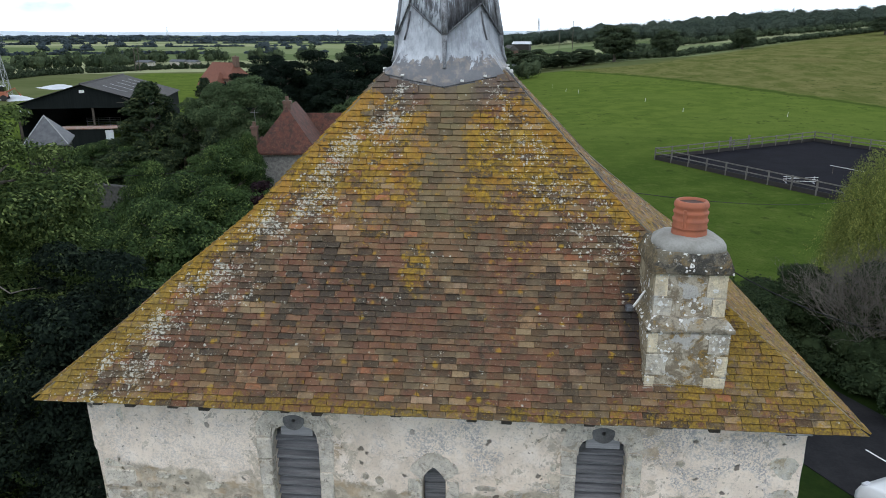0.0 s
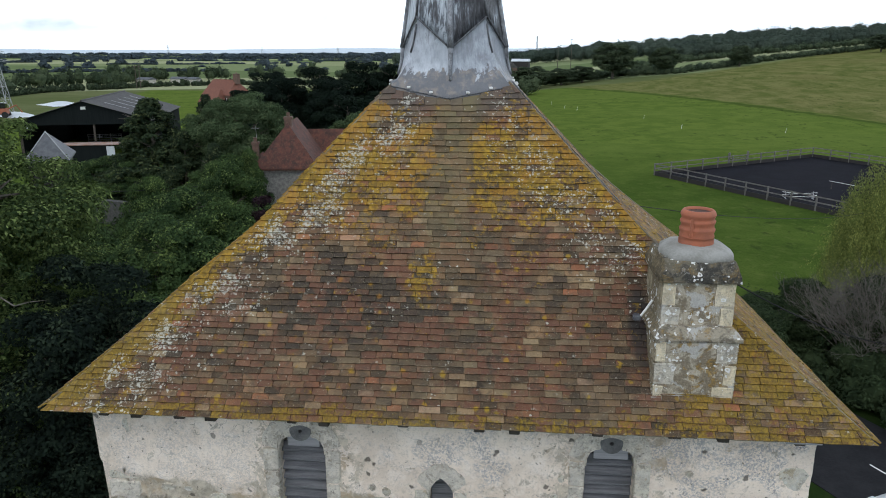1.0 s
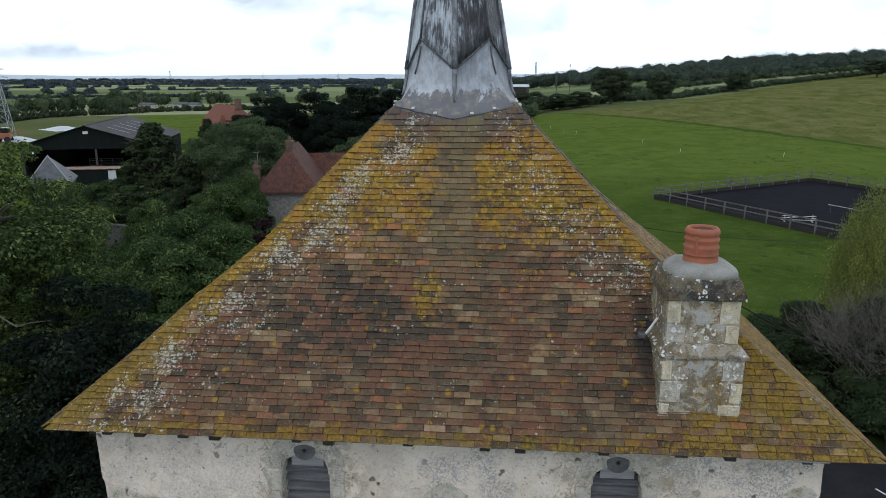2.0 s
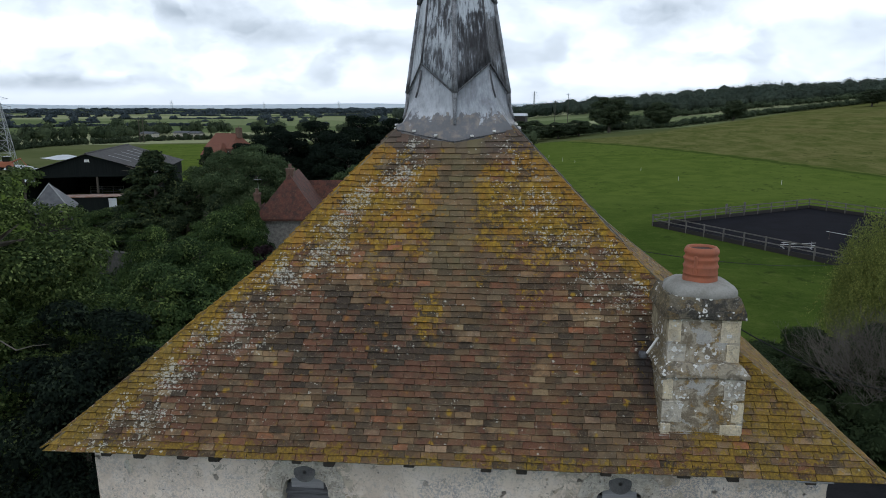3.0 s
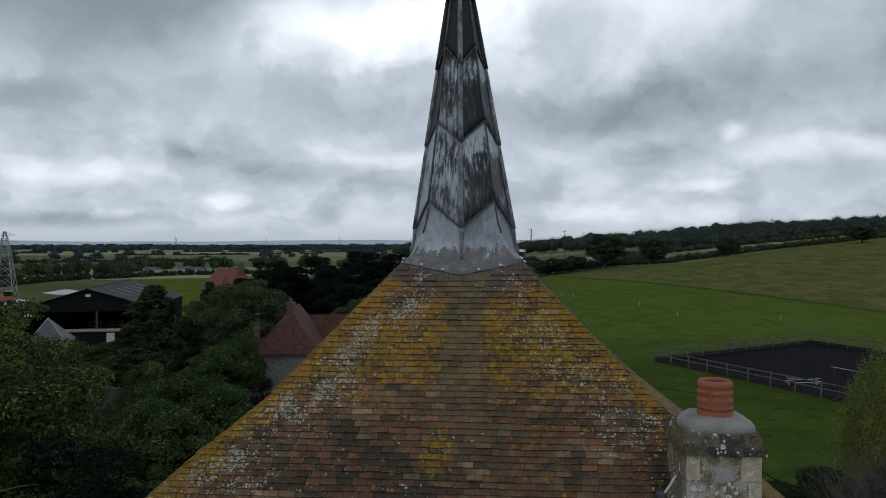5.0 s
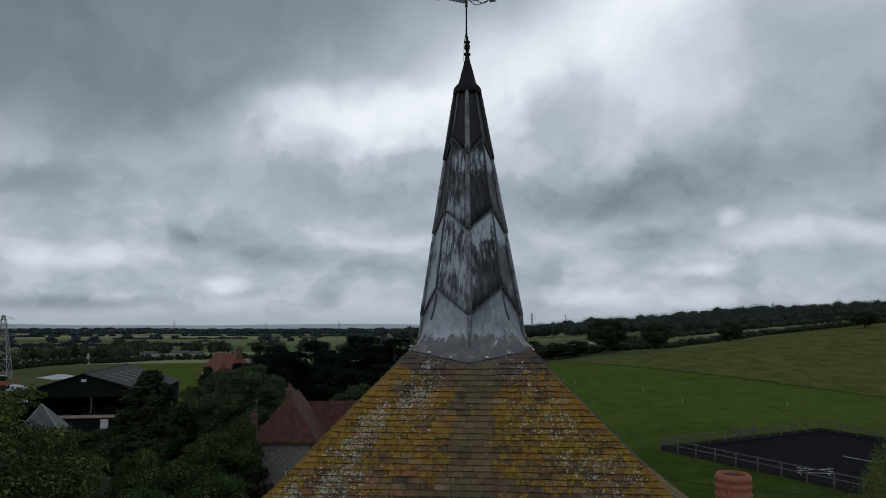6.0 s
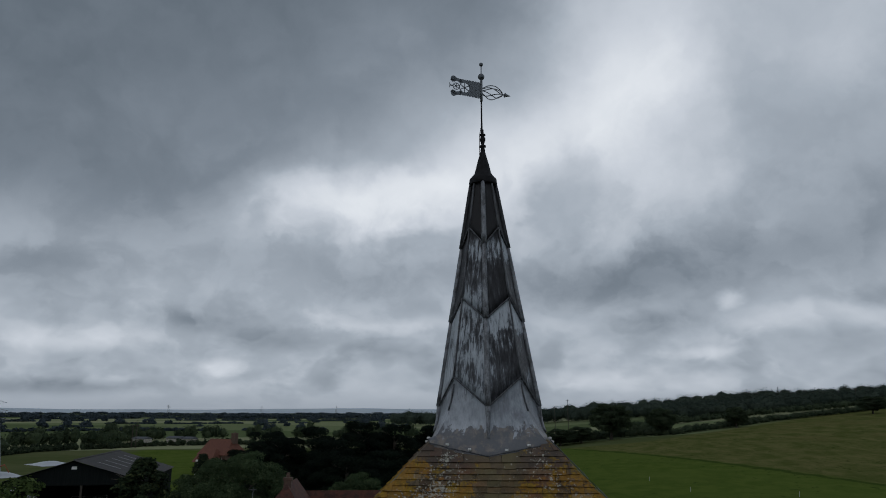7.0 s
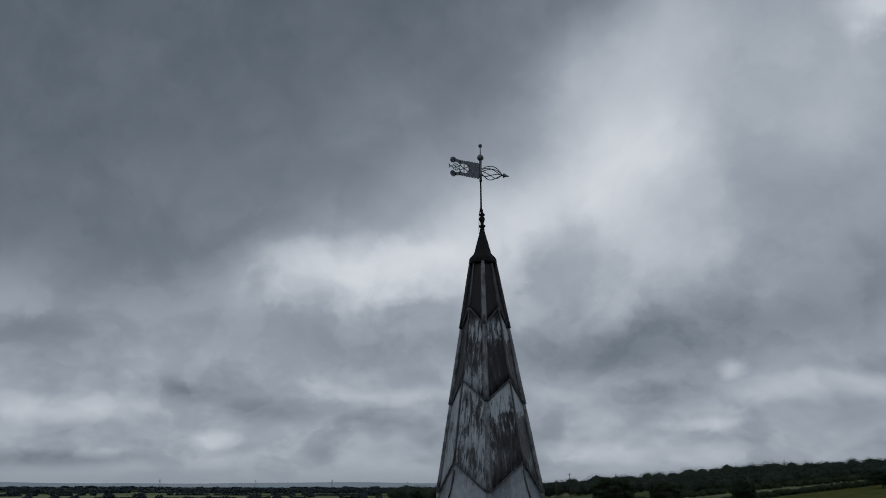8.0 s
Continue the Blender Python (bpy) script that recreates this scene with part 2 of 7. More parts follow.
    worn = n.math("MULTIPLY", worn, n.step(n.noise(pos, 14, 5, 0.65), 0.46, 0.62))
    base = n.mix(n.math("MULTIPLY", worn, 0.45), base, (0.38, 0.325, 0.25))
    # damp stain running down beside the chimney
    dq = n.vec(n.math("DIVIDE", n.math("SUBTRACT", x, 2.06), 0.13), n.math("DIVIDE", n.math("SUBTRACT", z, 10.35), 0.42))
    dq = n.math("ADD", n.vmath("LENGTH", dq), n.math("MULTIPLY", n.math("SUBTRACT", mott, 0.5), 1.2))
    base = n.mix(n.step(dq, 0.5, 1.15, 0.85, 0.0), base, (0.035, 0.033, 0.036))
    # grey run-off from the lead over the top courses
    base = n.mix(n.step(n.math("ADD", z, n.math("MULTIPLY", grime, 0.4)), 12.5, 12.75, 0.0, 0.62), base, (0.105, 0.090, 0.088))
    # algae down the middle below the spire
    ax = n.math("ABSOLUTE", n.math("ADD", x, n.math("ADD", 0.02, n.math("MULTIPLY", n.math("SUBTRACT", grime, 0.5), 0.5))))
    algae = n.math("MULTIPLY", n.step(ax, 0.14, 0.42, 1.0, 0.0), n.step(z, 10.2, 11.6))
    front = n.step(y, 3.2, 3.5, 1.0, 0.0)
    algae = n.math("MULTIPLY", algae, front)
    base = n.mix(n.math("MULTIPLY", algae, n.step(n.math("ADD", r2, n.math("SUBTRACT", mott, 0.5)), 0.1, 1.0, 0.15, 0.62)), base, (0.190, 0.168, 0.090))
    # nearness to the hips of the front slope
    hx = n.math("SUBTRACT", 4.22, n.math("MULTIPLY", y, 1.25))
    xc = n.math("ADD", x, n.math("MULTIPLY", y, 0.034))
    hip_l = n.step(n.math("ADD", hx, xc), 0.05, 0.85, 1.0, 0.0)
    hip_r = n.step(n.math("SUBTRACT", hx, xc), 0.0, 0.85, 1.0, 0.0)
    top = n.math("MULTIPLY", n.step(z, 10.75, 11.75), n.math("MULTIPLY", n.step(ax, 0.10, 0.36, 0.15, 1.0), n.step(n.math("ADD", z, n.math("MULTIPLY", n.math("SUBTRACT", grime, 0.5), 0.7)), 12.22, 12.45, 1.0, 0.05)))
    rim = n.step(z, 9.56, 9.70, 1.0, 0.0)
    q = n.vec(n.math("DIVIDE", n.math("SUBTRACT", x, 3.0), 0.9), n.math("DIVIDE", n.math("SUBTRACT", z, 9.85), 0.55))
    chim = n.step(n.vmath("LENGTH", q), 0.4, 1.1, 1.0, 0.0)
    q2 = n.vec(n.math("DIVIDE", n.math("ADD", x, 0.25), 0.28), n.math("DIVIDE", n.math("SUBTRACT", z, 10.72), 0.4))
    mid = n.step(n.vmath("LENGTH", q2), 0.2, 1.0, 0.72, 0.0)
    zone = n.math("MAXIMUM", n.math("MAXIMUM", n.math("MULTIPLY", hip_l, 1.15), n.math("MULTIPLY", hip_r, 1.05)), n.math("MAXIMUM", n.math("MULTIPLY", top, 0.86), n.math("MAXIMUM", n.math("MULTIPLY", rim, 0.66), n.math("MAXIMUM", n.math("MULTIPLY", chim, 0.95), mid))))
    nx = n.math("ABSOLUTE", n.xyz(n.add("ShaderNodeNewGeometry").outputs["Normal"])[0])
    zone = n.math("MULTIPLY", zone, n.step(nx, 0.35, 0.5, 1.0, n.step(z, 10.4, 10.9, 0.3, 0.45)))
    zone = n.math("MULTIPLY", zone, n.step(n.math("ADD", z, n.math("MULTIPLY", grime, 0.5)), 12.62, 12.85, 1.0, 0.35))
    ln = n.noise(pos, 4.2, 6, 0.68, 0.3)
    lf = n.noise(pos, 22, 5, 0.65, 0.4)
    lv = n.math("ADD", n.math("MULTIPLY", ln, 0.45), n.math("ADD", n.math("MULTIPLY", lf, 0.44), n.math("MULTIPLY", r2, 0.11)))
    thr = n.math("SUBTRACT", 0.622, n.math("MULTIPLY", zone, 0.188))
    yel = n.step(n.math("SUBTRACT", lv, thr), -0.03, 0.045)
    ycol = n.mix(n.step(n.noise(pos, 17, 5, 0.7), 0.35, 0.65), (0.185, 0.120, 0.018), (0.50, 0.315, 0.026))
    ycol = n.mix(n.math("MULTIPLY", n.step(n.noise(pos, 3.1, 3, 0.5), 0.46, 0.60, 0.0, 0.7), n.step(z, 10.6, 11.6)), ycol, (0.40, 0.195, 0.024))
    ycol = n.mix(n.step(lf, 0.40, 0.62, 0.35, 0.0), ycol, (0.075, 0.068, 0.022))
    olive = n.mix(n.step(n.noise(pos, 44, 5, 0.7), 0.42, 0.60), (0.080, 0.058, 0.016), (0.285, 0.200, 0.022))
    ycol = n.mix(n.step(z, 10.7, 10.2, 0.0, 0.62), ycol, olive)
    base = n.mix(n.math("MULTIPLY", yel, n.step(gritty, 0.4, 0.6, 0.86, 0.58)), base, ycol)
    od = n.voronoi(n.vmath("ADD", pos, n.scaled(wobble(n, pos, 30), (0.03, 0.03, 0.03))), 8.5)
    orr = n.xyz(n.voronoi(pos, 8.5, out="Color"))[1]
    disc = n.math("MULTIPLY", n.step(orr, 0.85, 0.87), n.step(n.math("ADD", od, n.math("MULTIPLY", n.math("SUBTRACT", lf, 0.5), 0.6)), 0.12, 0.34, 1.0, 0.0))
    base = n.mix(n.math("MULTIPLY", disc, 0.85), base, n.mix(n.xyz(n.voronoi(pos, 8.5, out="Color"))[2], (0.36, 0.25, 0.025), (0.28, 0.125, 0.03)))
    # pale crusts: rings and blots, thickest along the inner side of the left hip
    wob = n.add("ShaderNodeTexNoise")
    wob.inputs["Scale"].default_value = 26
    n.link(pos, wob.inputs["Vector"])
    pv = n.vmath("ADD", pos, n.scaled(wob.outputs[1], (0.05, 0.05, 0.05)))
    side = n.step(ax, 0.28, 0.55)
    gl, gr = n.math("ADD", hx, xc), n.math("SUBTRACT", hx, xc)
    band_l = n.math("MULTIPLY", n.math("MULTIPLY", n.step(gl, 0.10, 0.38), n.step(gl, 0.62, 1.45, 1.0, 0.0)), side)
    band_r = n.math("MULTIPLY", n.math("MULTIPLY", n.step(gr, 0.08, 0.35), n.step(gr, 0.7, 1.5, 1.0, 0.0)), n.math("MULTIPLY", side, n.step(z, 10.3, 10.9)))
    crust = n.math("MAXIMUM", band_l, n.math("MULTIPLY", band_r, 0.7))
    patch = n.step(n.noise(pos, 2.3, 4, 0.65), 0.42, 0.60)
    crust = n.math("MULTIPLY", crust, n.math("ADD", 0.12, n.math("MULTIPLY", patch, 0.88)))
    # round pale crusts of two sizes, some with bare middles
    blot = None
    for sc, share, off in ((25.0, 0.44, 0.0), (41.0, 0.42, 4.7)):
        pq = n.vmath("ADD", pv, (off, off, off))
        vd, vc = n.voronoi(pq, sc), n.xyz(n.voronoi(pq, sc, out="Color"))
        grow = n.math("ADD", n.step(n.noise(pos, 1.7, 3, 0.6), 0.50, 0.62, 0.004, 0.035), n.math("MULTIPLY", crust, share))
        on = n.step(n.math("SUBTRACT", grow, vc[0]), -0.01, 0.02)
        ring = n.math("SUBTRACT", n.step(vd, 0.34, 0.46, 1.0, 0.0), n.math("MULTIPLY", n.step(vd, 0.12, 0.22, 0.9, 0.0), n.step(vc[1], 0.30, 0.40)))
        spot = n.math("MULTIPLY", on, ring)
        blot = spot if blot is None else n.math("MAXIMUM", blot, spot)
    smear = n.step(n.math("SUBTRACT", n.noise(n.scaled(pos, (1, 1, 1.8)), 21, 6, 0.70, 0.6), n.math("SUBTRACT", 0.735, n.math("MULTIPLY", crust, 0.215))), -0.005, 0.02, 0.0, 0.9)
    blot = n.math("MAXIMUM", blot, smear)
    wcol = n.mix(n.noise(pos, 40, 3, 0.6), (0.36, 0.365, 0.345), (0.68, 0.68, 0.65))
    base = n.mix(n.math("MULTIPLY", blot, 0.9), base, wcol)
    base = n.mix(n.step(n.noise(pos, 75, 4, 0.7), 0.52, 0.70, 0.0, 0.25), base, (0.055, 0.046, 0.030))
    base = n.mix(1.0, base, (1.03, 1.0, 0.90), "MULTIPLY")
    n.link(base, b.inputs["Base Color"])
    hgt = n.math("ADD", n.math("MULTIPLY", grain, 0.6), n.math("MULTIPLY", n.math("ADD", yel, blot), 0.5))
    bump(n, b, hgt, 0.8, 0.008)
    return m


def lead_material(name, skirt):
    """Sheet lead: blue-grey, white with carbonate high up on each sheet, brown-dark below, streaked downwards."""
    m, n, b = material(name, 0.42, 0.0, 0.5 if skirt else 0.32)
    pos = n.add("ShaderNodeNewGeometry").outputs["Position"]
    x, y, z = n.xyz(pos)
    rnd = n.add("ShaderNodeObjectInfo").outputs["Random"]
    sh = n.vec(n.math("ADD", x, n.math("MULTIPLY", rnd, 9.0)), y, z)
    streak = n.noise(n.scaled(sh, (26, 26, 1.5)), 1.0, 7, 0.68, 0.35)
    fine = n.noise(n.scaled(sh, (60, 60, 7)), 1.0, 5, 0.6, 0.3)
    blot = n.noise(sh, 2.2, 5, 0.6, 0.4)
    k = n.math("ADD", n.math("MULTIPLY", streak, 0.6), n.math("ADD", n.math("MULTIPLY", blot, 0.45), n.math("MULTIPLY", fine, 0.12)))
    gx, gy, gz = n.xyz(n.add("ShaderNodeTexCoord").outputs["Generated"])
    k = n.math("ADD", k, n.math("MULTIPLY", n.math("SUBTRACT", rnd, 0.40), 0.16))
    k = n.math("ADD", k, n.step(n.math("ADD", gz, n.math("MULTIPLY", n.math("SUBTRACT", streak, 0.5), 0.8)), 0.45, 0.85, -0.045, 0.085))
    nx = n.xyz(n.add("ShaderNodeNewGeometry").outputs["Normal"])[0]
    # east faces run darker low down, west faces whiter, upper sheets darker
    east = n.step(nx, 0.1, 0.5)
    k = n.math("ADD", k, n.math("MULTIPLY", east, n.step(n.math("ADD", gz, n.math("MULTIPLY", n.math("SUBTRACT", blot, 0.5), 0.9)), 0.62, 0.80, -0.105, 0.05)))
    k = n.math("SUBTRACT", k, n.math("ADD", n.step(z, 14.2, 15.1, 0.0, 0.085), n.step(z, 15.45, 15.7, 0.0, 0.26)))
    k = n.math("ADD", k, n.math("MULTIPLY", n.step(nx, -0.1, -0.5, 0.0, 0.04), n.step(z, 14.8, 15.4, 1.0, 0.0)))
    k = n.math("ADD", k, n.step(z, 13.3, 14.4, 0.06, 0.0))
    bare = [(0.36, (0.016, 0.015, 0.016)), (0.47, (0.036, 0.036, 0.040)), (0.55, (0.085, 0.088, 0.096)), (0.595, (0.165, 0.182, 0.205)), (0.635, (0.39, 0.43, 0.47)), (0.74, (0.56, 0.605, 0.65))]
    if skirt:
        # broad soft bloom over smooth grey, dark flecks only high on one side, a dark stained foot with a ragged edge
        bloom = n.math("ADD", n.math("MULTIPLY", blot, 0.7), n.math("MULTIPLY", streak, 0.4))
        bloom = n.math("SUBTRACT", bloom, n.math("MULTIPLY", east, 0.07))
        base = n.ramp(bloom, [(0.38, (0.17, 0.18, 0.20)), (0.50, (0.27, 0.295, 0.33)), (0.60, (0.40, 0.435, 0.48)), (0.72, (0.54, 0.58, 0.62))])
        fleck = n.math("MULTIPLY", n.step(n.math("ADD", streak, n.math("MULTIPLY", n.math("SUBTRACT", fine, 0.5), 0.3)), 0.53, 0.60), n.math("MULTIPLY", n.step(nx, -0.1, -0.4), n.step(z, 13.0, 13.5)))
        base = n.mix(n.math("MULTIPLY", fleck, 0.8), base, (0.09, 0.092, 0.10))
        jag = n.noise(n.scaled(sh, (14, 14, 0.8)), 1.0, 5, 0.7, 0.3)
        edge = n.math("ADD", z, n.math("MULTIPLY", n.math("SUBTRACT", jag, 0.5), 0.75))
        foot = n.step(edge, 12.90, 12.93, 1.0, 0.0)
        base = n.mix(n.math("MULTIPLY", foot, 0.88), base, n.mix(n.step(n.noise(pos, 6, 5, 0.65), 0.46, 0.60), (0.105, 0.108, 0.118), (0.215, 0.185, 0.155)))
    else:
        base = n.ramp(k, bare)
    n.link(base, b.inputs["Base Color"])
    n.link(n.step(fine, 0.3, 0.7, 0.34, 0.56), b.inputs["Roughness"])
    bump(n, b, n.math("ADD", streak, n.math("MULTIPLY", blot, 1.5)), 0.35, 0.02)
    return m


def render_material():
    """Limewashed render, worn through to rubble lower down."""
    m, n, b = material("old_lime_render", 0.93, 0, 0.2)
    pos = n.add("ShaderNodeNewGeometry").outputs["Position"]
    x, y, z = n.xyz(pos)
    big = n.noise(pos, 1.3, 5, 0.62, 0.3)
    med = n.noise(pos, 5.5, 6, 0.65, 0.4)
    fin = n.noise(pos, 38, 5, 0.65)
    c = n.mix(n.step(big, 0.35, 0.68), (0.88, 0.79, 0.71), (0.70, 0.61, 0.53))
    c = n.mix(n.step(med, 0.45, 0.65, 0.0, 0.6), c, (0.89, 0.825, 0.78))
    c = n.mix(n.step(n.noise(pos, 13, 5, 0.7, 0.4), 0.56, 0.68, 0.0, 0.4), c, (0.40, 0.365, 0.31))
    # blue-grey lichen bloom
    bl = n.math("MULTIPLY", n.step(n.noise(pos, 1.9, 4, 0.6), 0.46, 0.58), n.step(n.noise(pos, 42, 5, 0.75), 0.46, 0.56))
    c = n.mix(n.math("MULTIPLY", bl, n.step(x, -1.0, 0.5, 0.35, 0.8)), c, (0.33, 0.345, 0.38))
    # bare rubble and mortar below a ragged line
    line = n.math("ADD", z, n.math("ADD", n.math("MULTIPLY", n.math("SUBTRACT", big, 0.5), 0.9), n.math("MULTIPLY", n.math("SUBTRACT", med, 0.5), 0.35)))
    bare = n.step(line, 8.38, 8.46, 1.0, 0.0)
    wd = n.math("MINIMUM", n.math("ABSOLUTE", n.math("ADD", x, 1.56)), n.math("ABSOLUTE", n.math("SUBTRACT", x, 1.79)))
    peel = n.math("ADD", n.noise(pos, 7, 6, 0.7, 0.6), n.step(wd, 0.42, 0.85, 0.13, 0.0))
    bare = n.math("MAXIMUM", bare, n.math("MULTIPLY", n.step(peel, 0.60, 0.64), 0.85))
    rub = n.mix(n.step(n.noise(pos, 9, 5, 0.65, 0.5), 0.35, 0.68), (0.58, 0.53, 0.44), (0.29, 0.26, 0.215))
    rub = n.mix(n.step(n.noise(pos, 3.2, 3, 0.6), 0.52, 0.66, 0.0, 0.7), rub, (0.40, 0.29, 0.17))
    c = n.mix(n.math("MULTIPLY", bare, 0.85), c, rub)
    c = n.mix(n.step(fin, 0.5, 0.7, 0.0, 0.3), c, (0.27, 0.24, 0.21))
    crk = n.voronoi(n.vmath("ADD", pos, n.scaled(wobble(n, pos, 5), (0.25, 0.25, 0.25))), 1.6, "DISTANCE_TO_EDGE")
    c = n.mix(n.math("MULTIPLY", n.step(crk, 0.002, 0.009, 0.28, 0.0), n.step(med, 0.46, 0.56)), c, (0.20, 0.175, 0.15))
    # chips and holes
    chip = n.voronoi(n.vmath("ADD", pos, n.scaled(wobble(n, pos, 9), (0.12, 0.12, 0.12))), 4.2)
    cr = n.xyz(n.voronoi(pos, 4.2, out="Color"))[1]
    hole = n.math("MULTIPLY", n.step(chip, 0.10, 0.17, 1.0, 0.0), n.step(cr, 0.55, 0.6))
    c = n.mix(n.math("MULTIPLY", hole, 0.8), c, (0.11, 0.10, 0.09))
    pit = n.voronoi(n.vmath("ADD", pos, n.scaled(wobble(n, pos, 30), (0.06, 0.06, 0.06))), 15)
    pr = n.xyz(n.voronoi(pos, 15, out="Color"))[2]
    pits = n.math("MULTIPLY", n.step(pit, 0.12, 0.22, 1.0, 0.0), n.math("MULTIPLY", n.step(pr, 0.62, 0.66), n.step(n.noise(pos, 2.6, 3, 0.6), 0.42, 0.54)))
    c = n.mix(n.math("MULTIPLY", pits, 0.85), c, (0.16, 0.145, 0.125))
    c = n.mix(1.0, c, (1.03, 1.0, 0.94), "MULTIPLY")
    n.link(c, b.inputs["Base Color"])
    h = n.math("ADD", n.math("MULTIPLY", med, 0.6), n.math("ADD", n.math("MULTIPLY", fin, 0.25), n.math("MULTIPLY", hole, -1.0)))
    bump(n, b, h, 0.7, 0.03)
    return m


def wobble(n, pos, scale):
    w = n.add("ShaderNodeTexNoise")
    w.inputs["Scale"].default_value = scale
    n.link(pos, w.inputs["Vector"])
    return w.outputs[1]


def stone_material(name, c1, c2, lichen=0.5, dark=0.0):
    m, n, b = material(name, 0.92, 0, 0.2)
    pos = n.add("ShaderNodeNewGeometry").outputs["Position"]
    rnd = n.add("ShaderNodeObjectInfo").outputs["Random"]
    a = n.noise(pos, 6.5, 7, 0.72, 0.4)
    f = n.noise(pos, 34, 5, 0.65)
    c = n.mix(n.step(a, 0.46, 0.54), c1, c2)
    pa = n.noise(n.vmath("ADD", pos, (4.1, 7.7, 2.9)), 9.5, 7, 0.72, 0.4)
    c = n.mix(n.step(pa, 0.545, 0.585, 0.0, 0.8 * lichen), c, (0.70, 0.685, 0.65))
    c = n.mix(n.step(pa, 0.45, 0.41, 0.0, 0.62), c, (0.20, 0.165, 0.12))
    speck = n.noise(pos, 48, 5, 0.75)
    c = n.mix(n.step(speck, 0.55, 0.64, 0.0, 0.45), c, (0.16, 0.15, 0.135))
    c = n.mix(n.step(speck, 0.43, 0.36, 0.0, 0.4), c, (0.66, 0.64, 0.60))
    c = n.mix(n.math("MULTIPLY", rnd, 0.35), c, c1)
    c = n.mix(n.step(f, 0.5, 0.72, 0.0, 0.4), c, (0.20, 0.19, 0.17))
    if dark:
        c = n.mix(n.step(n.noise(pos, 6, 6, 0.7, 0.5), 0.42, 0.6, 0.0, dark), c, (0.045, 0.045, 0.045))
    vv = n.vmath("ADD", pos, n.scaled(wobble(n, pos, 22), (0.06, 0.06, 0.06)))
    vd, vr = n.voronoi(vv, 17), n.xyz(n.voronoi(vv, 17, out="Color"))[0]
    blot = n.math("MULTIPLY", n.step(vr, 0.60, 0.64, 0.0, lichen), n.step(vd, 0.26, 0.36, 1.0, 0.0))
    blot = n.math("MULTIPLY", blot, n.step(n.noise(pos, 3.1, 3, 0.6), 0.45, 0.58))
    c = n.mix(blot, c, (0.70, 0.70, 0.67))
    sd, sr = n.voronoi(vv, 34), n.xyz(n.voronoi(vv, 34, out="Color"))[1]
    c = n.mix(n.math("MULTIPLY", n.step(sr, 0.91, 0.93, 0.0, lichen), n.step(sd, 0.25, 0.40, 1.0, 0.0)), c, (0.66, 0.65, 0.61))
    c = n.mix(n.math("MULTIPLY", n.step(sr, 0.07, 0.05, 0.0, 0.6), n.step(sd, 0.25, 0.45, 1.0, 0.0)), c, (0.10, 0.09, 0.08))
    yl = n.math("MULTIPLY", n.step(n.noise(pos, 7, 5, 0.7, 0.3), 0.57, 0.64), lichen)
    c = n.mix(n.math("MULTIPLY", yl, 0.8), c, (0.34, 0.225, 0.07))
    n.link(c, b.inputs["Base Color"])
    bump(n, b, n.math("ADD", a, n.math("MULTIPLY", f, 0.7)), 0.9, 0.03)
    return m


def chimney_material(name, c1, c2, ochre, crust):
    """Weathered limestone with ragged patches of pale render, ochre lichen and crisp white crusts; brown with algae on its west face."""
    m, n, b = material(name, 0.92, 0, 0.2)
    geo = n.add("ShaderNodeNewGeometry")
    pos = geo.outputs["Position"]
    nx = n.xyz(geo.outputs["Normal"])[0]
    rnd = n.add("ShaderNodeObjectInfo").outputs["Random"]
    a = n.noise(n.vmath("ADD", pos, n.vec(rnd, rnd, rnd)), 7.5, 7, 0.66, 0.5)
    f = n.noise(pos, 40, 5, 0.68)
    c = n.mix(n.step(a, 0.44, 0.56), c1, c2)
    pale = n.noise(n.vmath("ADD", pos, (4.1, 7.7, 2.9)), 5.5, 7, 0.66, 0.6)
    c = n.mix(n.step(pale, 0.575, 0.595, 0.0, 0.8 * crust), c, (0.54, 0.54, 0.52))
    c = n.mix(n.step(f, 0.52, 0.70, 0.0, 0.5), c, (0.15, 0.135, 0.11))
    c = n.mix(n.step(f, 0.42, 0.34, 0.0, 0.35), c, (0.62, 0.59, 0.53))
    och = n.step(n.noise(n.vmath("ADD", pos, (1.1, 5.2, 8.4)), 6.5, 6, 0.7, 0.4), 0.545, 0.60)
    c = n.mix(n.math("MULTIPLY", och, ochre), c, n.mix(n.step(f, 0.4, 0.6), (0.36, 0.215, 0.045), (0.155, 0.115, 0.06)))
    side = n.math("MULTIPLY", n.step(nx, -0.45, -0.75), n.step(a, 0.36, 0.60, 0.9, 0.55))
    c = n.mix(side, c, n.mix(n.step(f, 0.4, 0.62), (0.235, 0.185, 0.105), (0.115, 0.095, 0.06)))
    vv = n.vmath("ADD", pos, n.scaled(wobble(n, pos, 24), (0.05, 0.05, 0.05)))
    spread = n.step(n.noise(pos, 3.4, 3, 0.6), 0.46, 0.60, 0.02, 0.45)
    for sc in (15.0, 27.0):
        vd, vc = n.voronoi(vv, sc), n.xyz(n.voronoi(vv, sc, out="Color"))
        on = n.step(n.math("SUBTRACT", n.math("MULTIPLY", spread, crust), vc[0]), -0.01, 0.01)
        ring = n.math("SUBTRACT", n.step(vd, 0.32, 0.40, 1.0, 0.0), n.math("MULTIPLY", n.step(vd, 0.10, 0.18, 0.8, 0.0), n.step(vc[1], 0.4, 0.5)))
        c = n.mix(n.math("MULTIPLY", on, ring), c, (0.80, 0.80, 0.77))
    n.link(c, b.inputs["Base Color"])
    bump(n, b, n.math("ADD", a, n.math("MULTIPLY", f, 0.7)), 0.9, 0.03)
    return m


